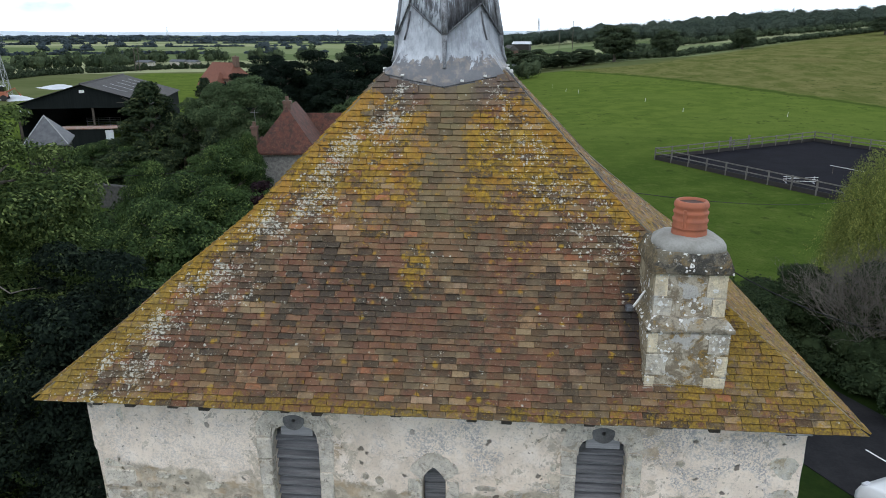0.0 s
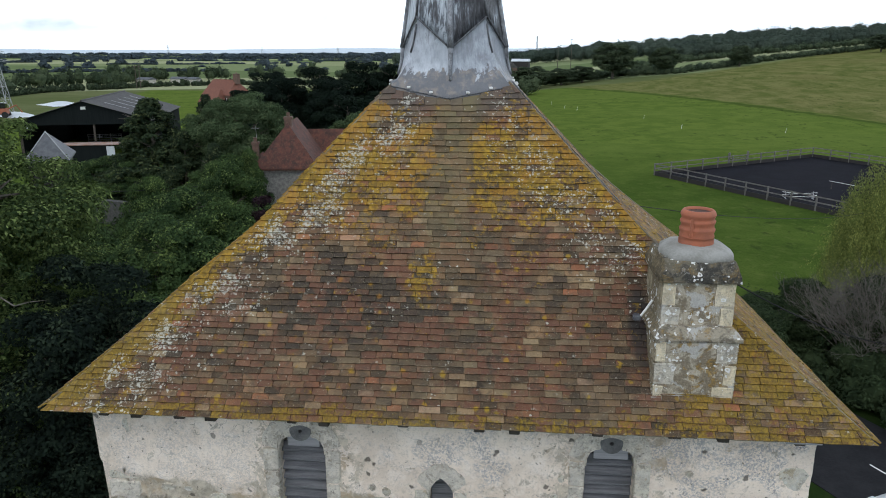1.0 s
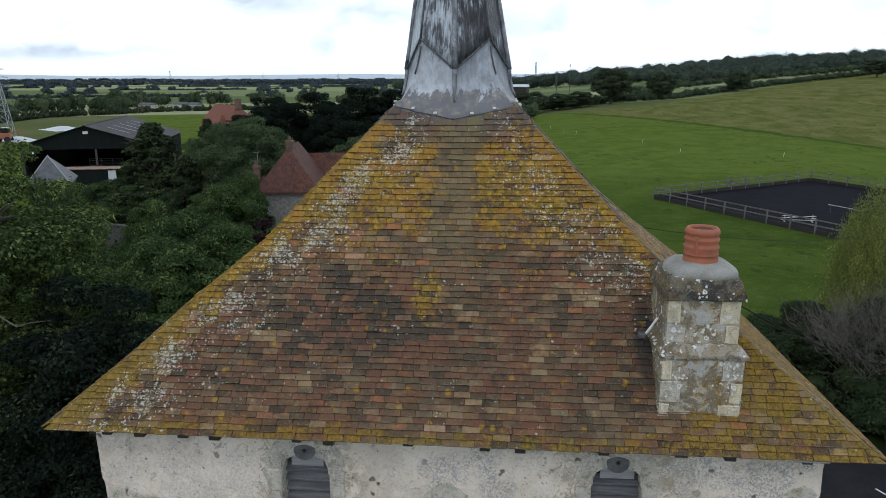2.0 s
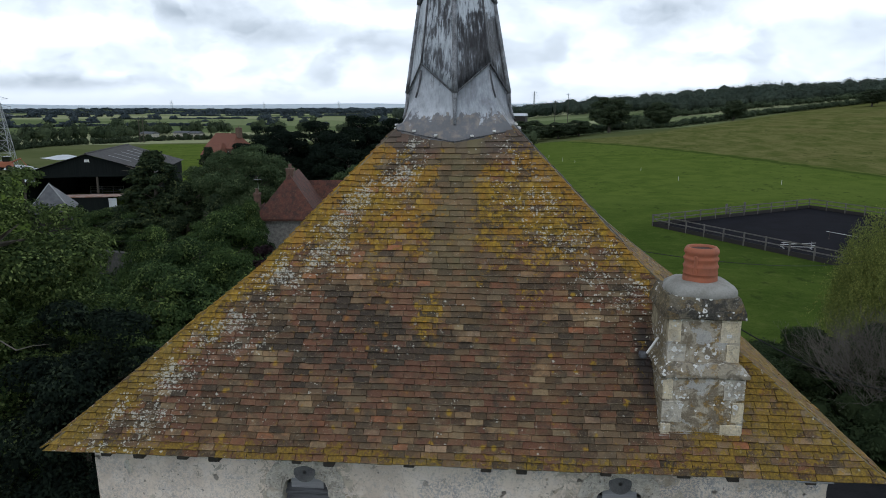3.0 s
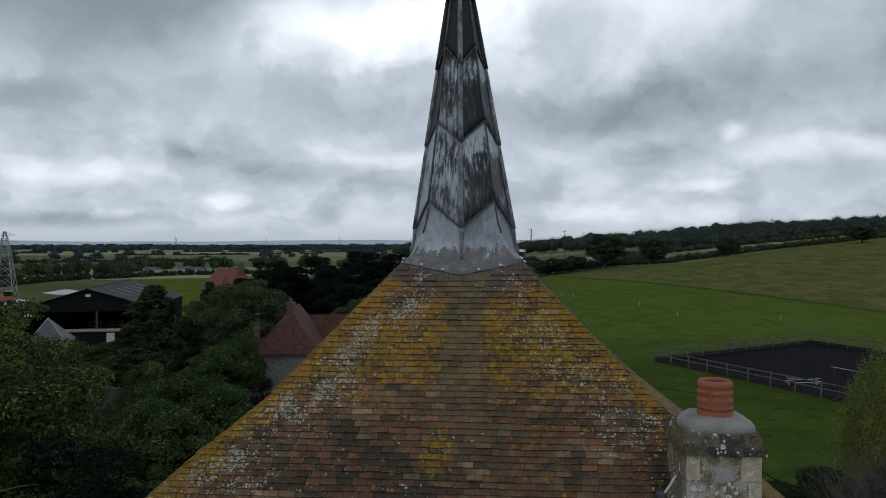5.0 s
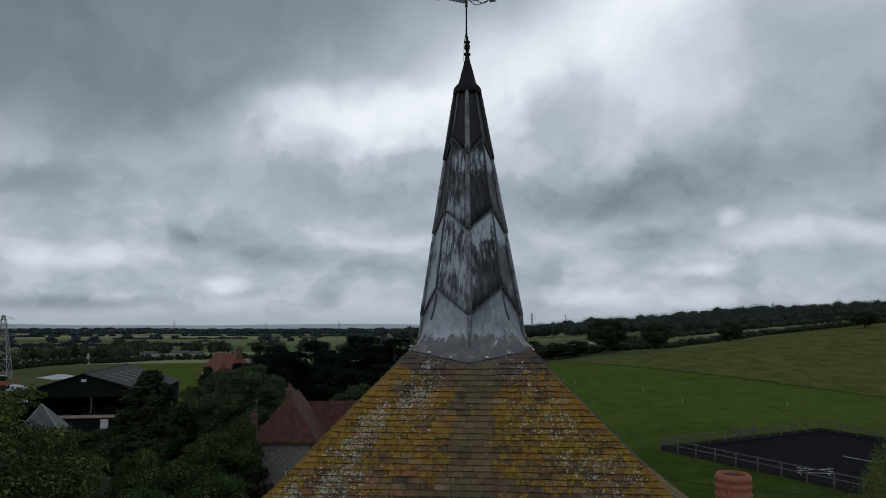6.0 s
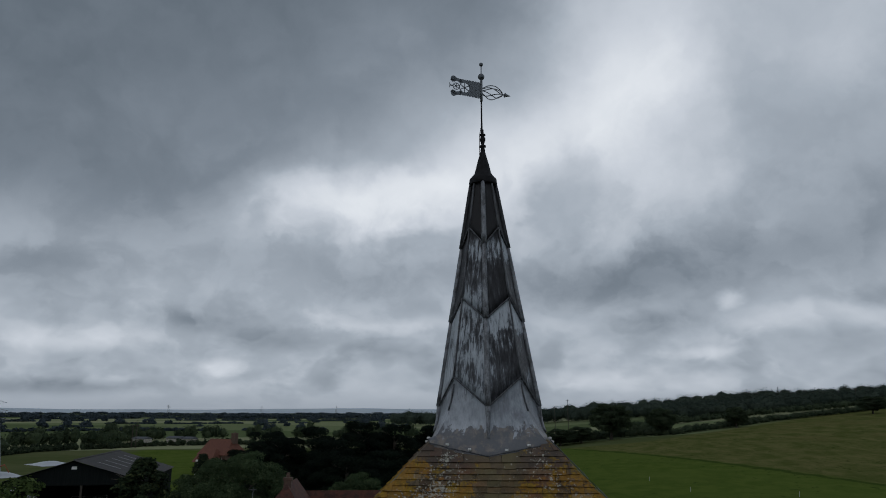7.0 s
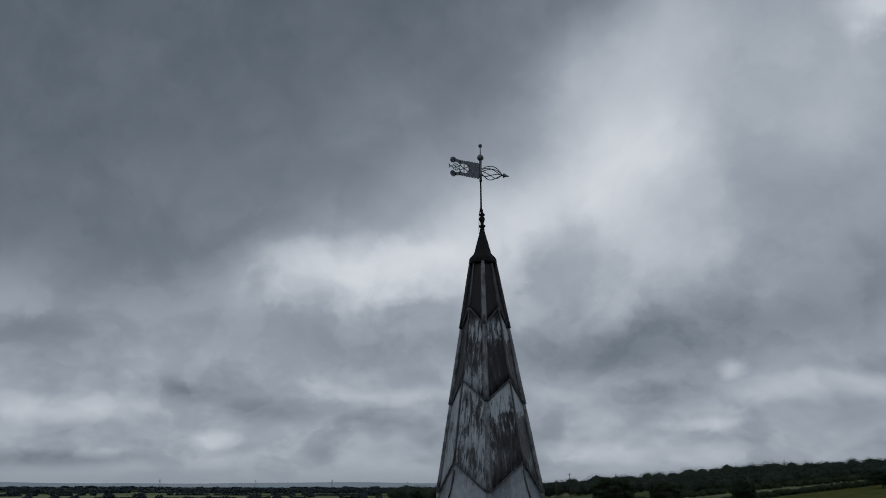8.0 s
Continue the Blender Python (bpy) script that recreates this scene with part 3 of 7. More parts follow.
def leaf_material(name, c1, c2, tip=None):
    m, n, b = material(name, 0.85, 0, 0.06)
    pos = n.add("ShaderNodeNewGeometry").outputs["Position"]
    rnd = n.add("ShaderNodeNewGeometry").outputs["Random Per Island"]
    k = n.math("ADD", n.math("MULTIPLY", n.noise(pos, 0.45, 4, 0.6), 0.9), n.math("MULTIPLY", rnd, 0.45))
    c = n.mix(n.step(k, 0.4, 0.95), c1, c2)
    if tip:
        c = n.mix(n.math("MULTIPLY", n.step(rnd, 0.55, 0.95, 0.0, 0.9), n.step(n.noise(pos, 1.1, 4, 0.65), 0.47, 0.58)), c, tip)
    each = n.add("ShaderNodeObjectInfo").outputs["Random"]
    c = n.mix(n.math("MULTIPLY", each, 0.28), c, n.mix(1.0, c, (1.12, 1.15, 0.8), "MULTIPLY"))
    c = n.mix(1.0, c, (0.98, 0.97, 1.2), "MULTIPLY")
    n.link(c, b.inputs["Base Color"])
    tr = n.add("ShaderNodeBsdfTranslucent")
    n.link(c, tr.inputs[0])
    mx = n.add("ShaderNodeMixShader")
    mx.inputs[0].default_value = 0.22
    out = m.node_tree.nodes["Material Output"]
    n.link(b.outputs[0], mx.inputs[1])
    n.link(tr.outputs[0], mx.inputs[2])
    n.link(mx.outputs[0], out.inputs[0])
    return m


def ground_material():
    """Grazed pasture near by, ranker meadow up the hill, a patchwork of fields on the plain."""
    m, n, b = material("grassland", 1.0, 0, 0.0)
    pos = n.add("ShaderNodeNewGeometry").outputs["Position"]
    x, y, z = n.xyz(pos)
    flat = n.vec(x, y)
    big = n.noise(flat, 0.03, 5, 0.6, 0.3)
    med = n.noise(flat, 0.22, 6, 0.65, 0.2)
    fin = n.noise(flat, 2.4, 6, 0.7)
    streak = n.noise(n.scaled(flat, (0.20, 0.10, 1)), 1.0, 8, 0.72, 0.25)
    c = n.mix(n.step(med, 0.40, 0.62), (0.078, 0.117, 0.023), (0.106, 0.144, 0.030))
    c = n.mix(n.step(big, 0.42, 0.62, 0.0, 0.55), c, (0.105, 0.142, 0.032))
    c = n.mix(n.step(fin, 0.42, 0.72, 0.0, 0.24), c, (0.044, 0.074, 0.016))
    # closer sward: deeper green, with tufts that can be told apart
    tuft = n.noise(flat, 6.5, 5, 0.72, 0.3)
    near = n.step(y, 105.0, 55.0)
    c = n.mix(n.math("MULTIPLY", near, n.step(n.noise(flat, 0.16, 5, 0.65, 0.5), 0.36, 0.64, 0.9, 0.45)), c, (0.040, 0.068, 0.014))
    c = n.mix(n.math("MULTIPLY", near, n.step(tuft, 0.47, 0.66, 0.0, 0.6)), c, (0.028, 0.050, 0.011))
    c = n.mix(n.math("MULTIPLY", near, n.step(n.noise(flat, 0.9, 4, 0.65, 0.4), 0.52, 0.66, 0.0, 0.4)), c, (0.105, 0.125, 0.034))
    # the ranker meadow beyond a line across the hill
    lim = n.math("ADD", 237.0, n.math("MULTIPLY", n.math("SUBTRACT", x, 20.5), -2.45))
    off = n.math("ADD", n.math("SUBTRACT", y, lim), n.math("MULTIPLY", n.math("SUBTRACT", med, 0.5), 14.0))
    up = n.math("MULTIPLY", n.step(off, -2.0, 6.0), n.step(x, 10.0, 30.0))
    mead = n.mix(n.step(streak, 0.38, 0.66), (0.088, 0.105, 0.030), (0.165, 0.158, 0.062))
    mead = n.mix(n.step(big, 0.5, 0.66, 0.0, 0.55), mead, (0.160, 0.140, 0.058))
    mead = n.mix(n.step(fin, 0.4, 0.7, 0.0, 0.3), mead, (0.075, 0.085, 0.022))
    c = n.mix(up, c, mead)
    path = n.math("MULTIPLY", n.step(n.math("ABSOLUTE", n.math("ADD", off, 2.0)), 1.0, 4.5, 0.75, 0.0), n.step(x, 14.0, 30.0))
    c = n.mix(path, c, (0.040, 0.062, 0.016))
    # tussocks of darker grass
    tus = n.math("MULTIPLY", n.step(n.noise(n.scaled(flat, (0.7, 0.45, 1)), 1.0, 5, 0.7, 0.3), 0.55, 0.66), n.step(n.noise(flat, 0.05, 3, 0.6), 0.42, 0.58))
    c = n.mix(n.math("MULTIPLY", tus, 0.8), c, (0.030, 0.048, 0.014))
    # rank grass round the church and along the road, its shade painted near-black
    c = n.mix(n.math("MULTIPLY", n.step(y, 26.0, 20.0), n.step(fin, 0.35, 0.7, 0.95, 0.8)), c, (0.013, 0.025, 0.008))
    # fields of the plain: paler mixed colours beyond a duller home field
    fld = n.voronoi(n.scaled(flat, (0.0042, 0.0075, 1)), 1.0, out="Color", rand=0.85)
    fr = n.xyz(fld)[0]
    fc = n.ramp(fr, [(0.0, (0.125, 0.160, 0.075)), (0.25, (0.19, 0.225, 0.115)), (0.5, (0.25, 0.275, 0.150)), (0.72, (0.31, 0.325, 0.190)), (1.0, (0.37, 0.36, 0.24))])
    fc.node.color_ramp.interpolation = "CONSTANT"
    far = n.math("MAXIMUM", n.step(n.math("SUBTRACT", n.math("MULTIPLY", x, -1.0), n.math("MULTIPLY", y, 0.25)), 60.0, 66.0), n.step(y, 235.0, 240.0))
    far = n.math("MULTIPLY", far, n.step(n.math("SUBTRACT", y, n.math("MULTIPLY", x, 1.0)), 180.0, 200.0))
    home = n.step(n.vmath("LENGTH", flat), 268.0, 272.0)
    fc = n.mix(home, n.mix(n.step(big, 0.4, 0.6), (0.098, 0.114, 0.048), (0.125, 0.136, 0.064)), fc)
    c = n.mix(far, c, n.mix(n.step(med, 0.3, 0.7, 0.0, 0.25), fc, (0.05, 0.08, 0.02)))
    n.link(c, b.inputs["Base Color"])
    bump(n, b, n.math("ADD", fin, n.math("MULTIPLY", med, 1.0)), 0.25, 0.15)
    return m


M_TILE, M_TILE_PART = tile_material("clay_tile_mass", False), tile_material("clay_tile", True)
M_LEAD = lead_material("lead", False)
M_LEAD_SKIRT = lead_material("skirt_lead", True)
M_RENDER = render_material()
M_ASHLAR = stone_material("pale_ashlar", (0.72, 0.665, 0.57), (0.56, 0.515, 0.44), 0.25, 0.06)
M_CHIM = stone_material("chimney_stone", (0.66, 0.63, 0.575), (0.31, 0.275, 0.225), 1.0, 0.28)
M_CHIM_CORE = chimney_material("chimney_rubble", (0.50, 0.445, 0.345), (0.25, 0.21, 0.15), 0.8, 0.95)
M_CHIM_CREAM = chimney_material("chimney_quoin", (0.78, 0.69, 0.50), (0.62, 0.55, 0.41), 0.2, 0.3)
M_CHIM_GREY = chimney_material("chimney_grey_quoin", (0.60, 0.56, 0.47), (0.42, 0.39, 0.33), 0.3, 0.7)
M_CREAM = stone_material("cream_stone", (0.68, 0.63, 0.52), (0.52, 0.485, 0.41), 0.5)
M_CHIM_BROWN = chimney_material("worn_brown_stone", (0.35, 0.31, 0.235), (0.17, 0.15, 0.115), 0.55, 0.75)
M_CHIM_DARK = chimney_material("weathered_stone", (0.17, 0.15, 0.11), (0.060, 0.057, 0.050), 0.35, 0.55)
M_RUBBLE = stone_material("rubble_stone", (0.53, 0.47, 0.37), (0.36, 0.325, 0.27), 0.3)
M_CEMENT = plain("cement_flaunching", (0.215, 0.21, 0.185), (0.33, 0.325, 0.30), 6, 0.9)
M_LEAD_DARK = plain("dark_weathered_lead", (0.030, 0.031, 0.035), (0.15, 0.156, 0.168), 6, 0.5, spec=0.4, stretch=(5, 5, 0.7))
M_ROLL = plain("black_stained_lead", (0.016, 0.016, 0.018), (0.062, 0.064, 0.070), 7, 0.55, spec=0.35, stretch=(5, 5, 0.6))
M_ROLL_WORN = plain("worn_lead_roll", (0.045, 0.046, 0.05), (0.34, 0.36, 0.39), 5, 0.45, spec=0.6, stretch=(3, 3, 1.6))
M_MORTAR = plain("mortar", (0.24, 0.215, 0.15), (0.13, 0.115, 0.085), 8, 0.93)
M_POT = plain("terracotta", (0.40, 0.125, 0.062), (0.29, 0.105, 0.06), 7, 0.75)
M_POT_IN = plain("sooty_terracotta", (0.10, 0.04, 0.028), (0.05, 0.03, 0.025), 7, 0.9)
M_LOUVRE = plain("weathered_louvre_board", (0.085, 0.087, 0.095), (0.215, 0.218, 0.228), 5, 0.8, stretch=(0.35, 4, 9))
M_BOSS = plain("grey_carved_stone", (0.085, 0.085, 0.088), (0.18, 0.178, 0.172), 8, 0.9, bumps=0.4)
M_HEADBOARD = plain("pale_grey_board", (0.25, 0.25, 0.26), (0.36, 0.36, 0.37), 6, 0.8, stretch=(0.4, 4, 8))
M_TIMBER = plain("dark_timber", (0.045, 0.038, 0.03), (0.085, 0.07, 0.055), 4, 0.85)
M_DARK = plain("unlit_belfry_black", (0.012, 0.012, 0.013), (0.02, 0.02, 0.02), 2, 0.95, bumps=0)
M_IRON = plain("black_iron", (0.010, 0.010, 0.011), (0.020, 0.020, 0.022), 12, 0.7, 0.0, spec=0.2)
M_VANE = plain("grey_painted_metal", (0.12, 0.135, 0.15), (0.19, 0.205, 0.22), 9, 0.45, 0.3)
M_STEEL = plain("galvanised_steel", (0.38, 0.39, 0.40), (0.28, 0.29, 0.30), 6, 0.5, 0.4)
M_WHITE = plain("white_paint", (0.78, 0.78, 0.76), (0.68, 0.68, 0.66), 5, 0.6)
M_GRASS = ground_material()
M_ROAD = plain("asphalt", (0.013, 0.013, 0.015), (0.022, 0.022, 0.024), 1.2, 0.92, bumps=0.4, spec=0.15)
M_ARENA = plain("arena_surface", (0.007, 0.007, 0.010), (0.012, 0.012, 0.017), 0.4, 1.0, bumps=0.5, spec=0.05)
M_FENCE = plain("grey_fence_wood", (0.095, 0.088, 0.08), (0.16, 0.15, 0.14), 2, 0.85, stretch=(3, 3, 1))
M_BARK = plain("bark", (0.060, 0.050, 0.038), (0.115, 0.10, 0.08), 3, 0.95, bumps=0.6, stretch=(3, 3, 0.6))
M_TWIG = plain("bare_twig", (0.085, 0.076, 0.062), (0.15, 0.137, 0.115), 4, 0.9)
M_REDTILE = plain("red_roof_tile", (0.135, 0.046, 0.030), (0.052, 0.026, 0.021), 2.6, 0.9, bumps=0.4)


def mottle(m, scale, colour, amount):
    """Lays lichen and dirt blotches of a third colour over a plain material."""
    n = Nodes(m.node_tree)
    b = m.node_tree.nodes["Principled BSDF"]
    under = b.inputs["Base Color"].links[0].from_socket
    pos = n.add("ShaderNodeTexCoord").outputs["Object"]
    n.link(n.mix(n.step(n.noise(pos, scale, 5, 0.7, 0.4), 0.50, 0.62, 0.0, amount), under, colour), b.inputs["Base Color"])


mottle(M_REDTILE, 9.0, (0.15, 0.075, 0.050), 0.6)
mottle(M_REDTILE, 2.2, (0.035, 0.024, 0.020), 0.6)
M_REDTILE2 = plain("orange_roof_tile", (0.22, 0.085, 0.055), (0.14, 0.06, 0.042), 2.2, 0.9, bumps=0.4)
M_FLINT = plain("flint_wall", (0.30, 0.285, 0.26), (0.13, 0.125, 0.115), 5, 0.9, bumps=0.7)
M_DARKSTONE = plain("damp_dark_stone", (0.085, 0.082, 0.076), (0.035, 0.036, 0.034), 5, 0.92, bumps=0.7)
M_BRICK = plain("red_brick", (0.165, 0.095, 0.07), (0.10, 0.068, 0.052), 6, 0.9, bumps=0.4)
M_BARN = plain("dark_barn_sheet", (0.008, 0.011, 0.011), (0.014, 0.017, 0.017), 1.0, 0.9, spec=0.08, stretch=(6, 6, 0.4))
M_BARNROOF = plain("fibre_cement_sheet", (0.045, 0.042, 0.042), (0.075, 0.070, 0.068), 1.2, 0.85, bumps=0.3)
M_SLATE = plain("grey_slate", (0.060, 0.065, 0.074), (0.11, 0.115, 0.125), 2.5, 0.6, bumps=0.3)
M_BOARD = plain("black_weatherboard", (0.016, 0.014, 0.013), (0.030, 0.026, 0.024), 2, 0.8, stretch=(0.4, 0.4, 6))
M_SHEET = plain("pale_plastic_sheet", (0.62, 0.65, 0.68), (0.5, 0.53, 0.56), 0.5, 0.4)
M_RUST = plain("rusty_sheet", (0.22, 0.09, 0.05), (0.32, 0.27, 0.24), 1.2, 0.85)
M_CARPAINT = plain("white_car_paint", (0.80, 0.81, 0.82), (0.77, 0.78, 0.79), 2, 0.18, bumps=0)
M_GLASS = plain("dark_car_glass", (0.012, 0.014, 0.016), (0.018, 0.02, 0.022), 2, 0.06, bumps=0, spec=0.9)
M_RUBBER = plain("black_rubber", (0.014, 0.014, 0.014), (0.024, 0.024, 0.024), 8, 0.85)
M_LAMP = plain("clear_lamp_lens", (0.55, 0.57, 0.60), (0.42, 0.44, 0.47), 8, 0.12, bumps=0)
# bluish leaf colour with the haze over the far belts put in
L_DIST = leaf_material("haze_tinted_trees", (0.046, 0.064, 0.062), (0.076, 0.098, 0.094))
# the downs' haze is painted into this pale blue-grey
M_FARHILL = plain("haze_painted_downs", (0.50, 0.57, 0.63), (0.60, 0.66, 0.70), 0.002, 1.0, bumps=0, spec=0.0)
L_NEAR = leaf_material("lime_leaves", (0.026, 0.046, 0.015), (0.105, 0.150, 0.040), (0.27, 0.34, 0.105))
# darker leaf green that carries the lower lime's deep shade in its colour
L_SHADE = leaf_material("painted_shade_leaves", (0.008, 0.014, 0.009), (0.021, 0.034, 0.018), (0.065, 0.092, 0.045))
L_MID = leaf_material("mid_green_leaves", (0.022, 0.042, 0.015), (0.068, 0.112, 0.032), (0.19, 0.25, 0.065))
L_GREY = leaf_material("grey_green_leaves", (0.044, 0.072, 0.028), (0.090, 0.130, 0.052), (0.15, 0.19, 0.080))
L_DARK = leaf_material("dark_conifer_needles", (0.007, 0.013, 0.008), (0.015, 0.025, 0.013))
L_YEW = leaf_material("yew_needles", (0.020, 0.034, 0.017), (0.052, 0.074, 0.030), (0.12, 0.14, 0.05))
L_WILLOW = leaf_material("willow_leaves", (0.12, 0.15, 0.034), (0.24, 0.275, 0.062), (0.36, 0.39, 0.095))
L_COPPER = leaf_material("copper_leaves", (0.020, 0.012, 0.014), (0.038, 0.022, 0.022))
L_HEDGE = leaf_material("hedge_leaves", (0.022, 0.037, 0.015), (0.050, 0.073, 0.027))
# hill wood leaves, lightened and blued to hold the haze in their colour
L_WOOD = leaf_material("haze_tinted_wood_leaves", (0.042, 0.060, 0.043), (0.078, 0.102, 0.068))
L_FAR = leaf_material("far_leaves", (0.034, 0.052, 0.026), (0.082, 0.108, 0.050))


# ---- building helpers ----
def mesh_object(name, verts, faces, mat, parent=None, smooth=False, label="", uvs=None):
    me = bpy.data.meshes.new(name)
    me.from_pydata([tuple(v) for v in verts], [], [tuple(f) for f in faces])
    if uvs is not None:
        me.uv_layers.new(name="tile").data.foreach_set("uv", uvs)
    me.materials.append(mat)
    if smooth:
        me.polygons.foreach_set("use_smooth", [True] * len(me.polygons))
    me.update()
    ob = new(name, me)
    ob.parent = parent
    if label:
        ob["label"] = label
    return ob


def part(name, bm, mat, parent=None, label="", smooth=False):
    """Links a bmesh as one mesh object under a thing or under a part."""
    me = bpy.data.meshes.new(name)
    bmesh.ops.recalc_face_normals(bm, faces=bm.faces)
    bm.to_mesh(me)
    bm.free()
    me.materials.append(mat)
    if smooth:
        me.polygons.foreach_set("use_smooth", [True] * len(me.polygons))
    ob = new(name, me)
    ob.parent = parent
    if label:
        ob["label"] = label
    return ob


def thing(name, x, y, z, rz=0.0, label="", category="", group="", kind=""):
    ob = new(name)
    ob.empty_display_size = 0.2
    ob.matrix_world = pose(x, y, z, 0, 0, rz)
    return tagged(ob, label, category, group, kind)


def box(bm, lo, hi, bevel=0.0, taper=0.0):
    """An axis-aligned block, its top drawn in by taper, its edges bevelled."""
    x0, y0, z0 = lo
    x1, y1, z1 = hi
    t = taper
    vs = [bm.verts.new(p) for p in ((x0, y0, z0), (x1, y0, z0), (x1, y1, z0), (x0, y1, z0), (x0 + t, y0 + t, z1), (x1 - t, y0 + t, z1), (x1 - t, y1 - t, z1), (x0 + t, y1 - t, z1))]
    fs = [bm.faces.new([vs[i] for i in f]) for f in ((3, 2, 1, 0), (4, 5, 6, 7), (0, 1, 5, 4), (1, 2, 6, 5), (2, 3, 7, 6), (3, 0, 4, 7))]
    if bevel:
        es = list({e for f in fs for e in f.edges})
        bmesh.ops.bevel(bm, geom=es, offset=bevel, segments=1, affect="EDGES")
    return bm


def slab(lo, hi, bevel=0.0, taper=0.0):
    return box(bmesh.new(), lo, hi, bevel, taper)


def tube(bm, pts, radii, sides=8, cap=True):
    """A tapering round bar along points."""
    rings = []
    pts = [Vector(p) for p in pts]
    for i, (p, r) in enumerate(zip(pts, radii)):
        d = (pts[min(i + 1, len(pts) - 1)] - pts[max(i - 1, 0)]).normalized()
        a = d.orthogonal().normalized() if abs(d.z) < 0.95 else Vector((1, 0, 0))
        a = (a - d * a.dot(d)).normalized()
        b = d.cross(a)
        rings.append([bm.verts.new(p + (a * math.cos(k * math.tau / sides) + b * math.sin(k * math.tau / sides)) * r) for k in range(sides)])
    for u, v in zip(rings, rings[1:]):
        for k in range(sides):
            bm.faces.new((u[k], u[(k + 1) % sides], v[(k + 1) % sides], v[k]))
    if cap:
        bm.faces.new(rings[0][::-1])
        bm.faces.new(rings[-1])
    return bm


def bar(pts, radii, sides=8):
    return tube(bmesh.new(), pts, radii if isinstance(radii, (list, tuple)) else [radii] * len(pts), sides)


def lathe(profile, sides=24, cx=0.0, cy=0.0, closed=True):
    """A turned shape from (radius, z) pairs."""
    bm = bmesh.new()
    rings = [[bm.verts.new((cx + r * math.cos(k * math.tau / sides), cy + r * math.sin(k * math.tau / sides), z)) for k in range(sides)] for r, z in profile]
    for u, v in zip(rings, rings[1:]):
        for k in range(sides):
            bm.faces.new((u[k], u[(k + 1) % sides], v[(k + 1) % sides], v[k]))
    if closed:
        bm.faces.new(rings[0][::-1])
        bm.faces.new(rings[-1])
    return bm


def rough_up(bm, amount, scale, cuts=2):
    """Break a block's faces up and make it uneven, like hewn or worn stone."""
    bmesh.ops.subdivide_edges(bm, edges=bm.edges, cuts=cuts, use_grid_fill=True)
    for v in bm.verts:
        v.co += Vector(noise.noise_vector(v.co * scale)) * amount
    return bm


def lerp(table, v):
    """Straight-line reading of a small table of pairs."""
    for (a, p), (b, q) in zip(table, table[1:]):
        if v <= b:
            return p + (q - p) * (v - a) / (b - a)
    (a, p), (b, q) = table[-2:]
    return p + (q - p) * (v - a) / (b - a)


def smooth01(a, b, v):
    v = min(max((v - a) / (b - a), 0.0), 1.0)
    return v * v * (3 - 2 * v)


def terrain(x, y):
    """The hill that rises to the right beyond the riding arena; elsewhere level marsh."""
    h = max(0.0875 * (x - 5.0) * smooth01(75, 250, y), 0.0)
    return h if h < 18 else 18 + 10 * (1 - math.exp((18 - h) / 10))


# ---- ground ----
def graded(near, step, far, growth):
    out, v, s = [0.0], 0.0, step
    while v < far:
        if v > near:
            s *= growth
        v += s
        out.append(min(v, far))
    return out


gx = graded(60, 3.0, 4700, 1.13)
gx = [-v for v in gx[:0:-1]] + gx
gy = graded(330, 5.0, 4700, 1.13)
gy = [-v for v in graded(20, 5.0, 1500, 1.3)[:0:-1]] + gy
gverts = [(x, y, terrain(x, y)) for y in gy for x in gx]
gw = len(gx)
gfaces = [(j * gw + i, j * gw + i + 1, (j + 1) * gw + i + 1, (j + 1) * gw + i) for j in range(len(gy) - 1) for i in range(gw - 1)]
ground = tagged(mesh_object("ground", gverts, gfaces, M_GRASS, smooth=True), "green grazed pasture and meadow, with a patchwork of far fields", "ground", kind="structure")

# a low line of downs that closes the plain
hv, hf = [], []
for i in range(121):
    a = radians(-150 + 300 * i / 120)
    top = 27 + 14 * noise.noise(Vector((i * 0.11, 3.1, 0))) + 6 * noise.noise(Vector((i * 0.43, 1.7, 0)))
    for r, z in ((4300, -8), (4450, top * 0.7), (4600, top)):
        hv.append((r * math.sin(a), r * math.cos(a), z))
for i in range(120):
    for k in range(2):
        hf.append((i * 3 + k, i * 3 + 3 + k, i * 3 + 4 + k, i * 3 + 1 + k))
tagged(mesh_object("backdrop", hv, hf, M_FARHILL, smooth=True), "low line of distant downs, their haze painted blue-grey", "hills", kind="structure")

# ---- the church tower: walls ----
tower = thing("church_tower", 0, 0, 0, label="square rubble church tower with worn limewashed render", category="tower")
WX0, WX1, WY0, WY1, WTOP = -3.91, 3.86, 0.35, 6.75, 9.36


def arch_outline(cx, half, spring, rise, bottom, n=9, lancet=False):
    """A pointed opening: up one side, over the head, down the other."""
    pts = [(cx - half, bottom), (cx - half, spring)]
    for i in range(1, n + 1):
        t = i / n
        if lancet:
            pts.append((cx - half + half * t ** 1.25, spring + rise * math.sin(t * 1.25) / math.sin(1.25)))
            continue
        pts.append((cx - half + half * (1 - math.cos(t * math.pi / 2)) ** 0.9, spring + rise * math.sin(t * math.pi / 2) ** 0.85))
    left = pts[1:-1]
    return pts + [(2 * cx - x, z) for x, z in left[::-1]] + [(cx + half, bottom)]


HOLES = [arch_outline(-1.56, 0.265, 8.94, 0.30, 7.25), arch_outline(1.79, 0.265, 8.95, 0.30, 7.25), arch_outline(-0.015, 0.130, 8.50, 0.17, 7.65, 6, True)]


def inside(poly, x, z):
    c, j = False, len(poly) - 1
    for i in range(len(poly)):
        (xi, zi), (xj, zj) = poly[i], poly[j]
        if (zi > z) != (zj > z) and x < (xj - xi) * (z - zi) / (zj - zi) + xi:
            c = not c
        j = i
    return c


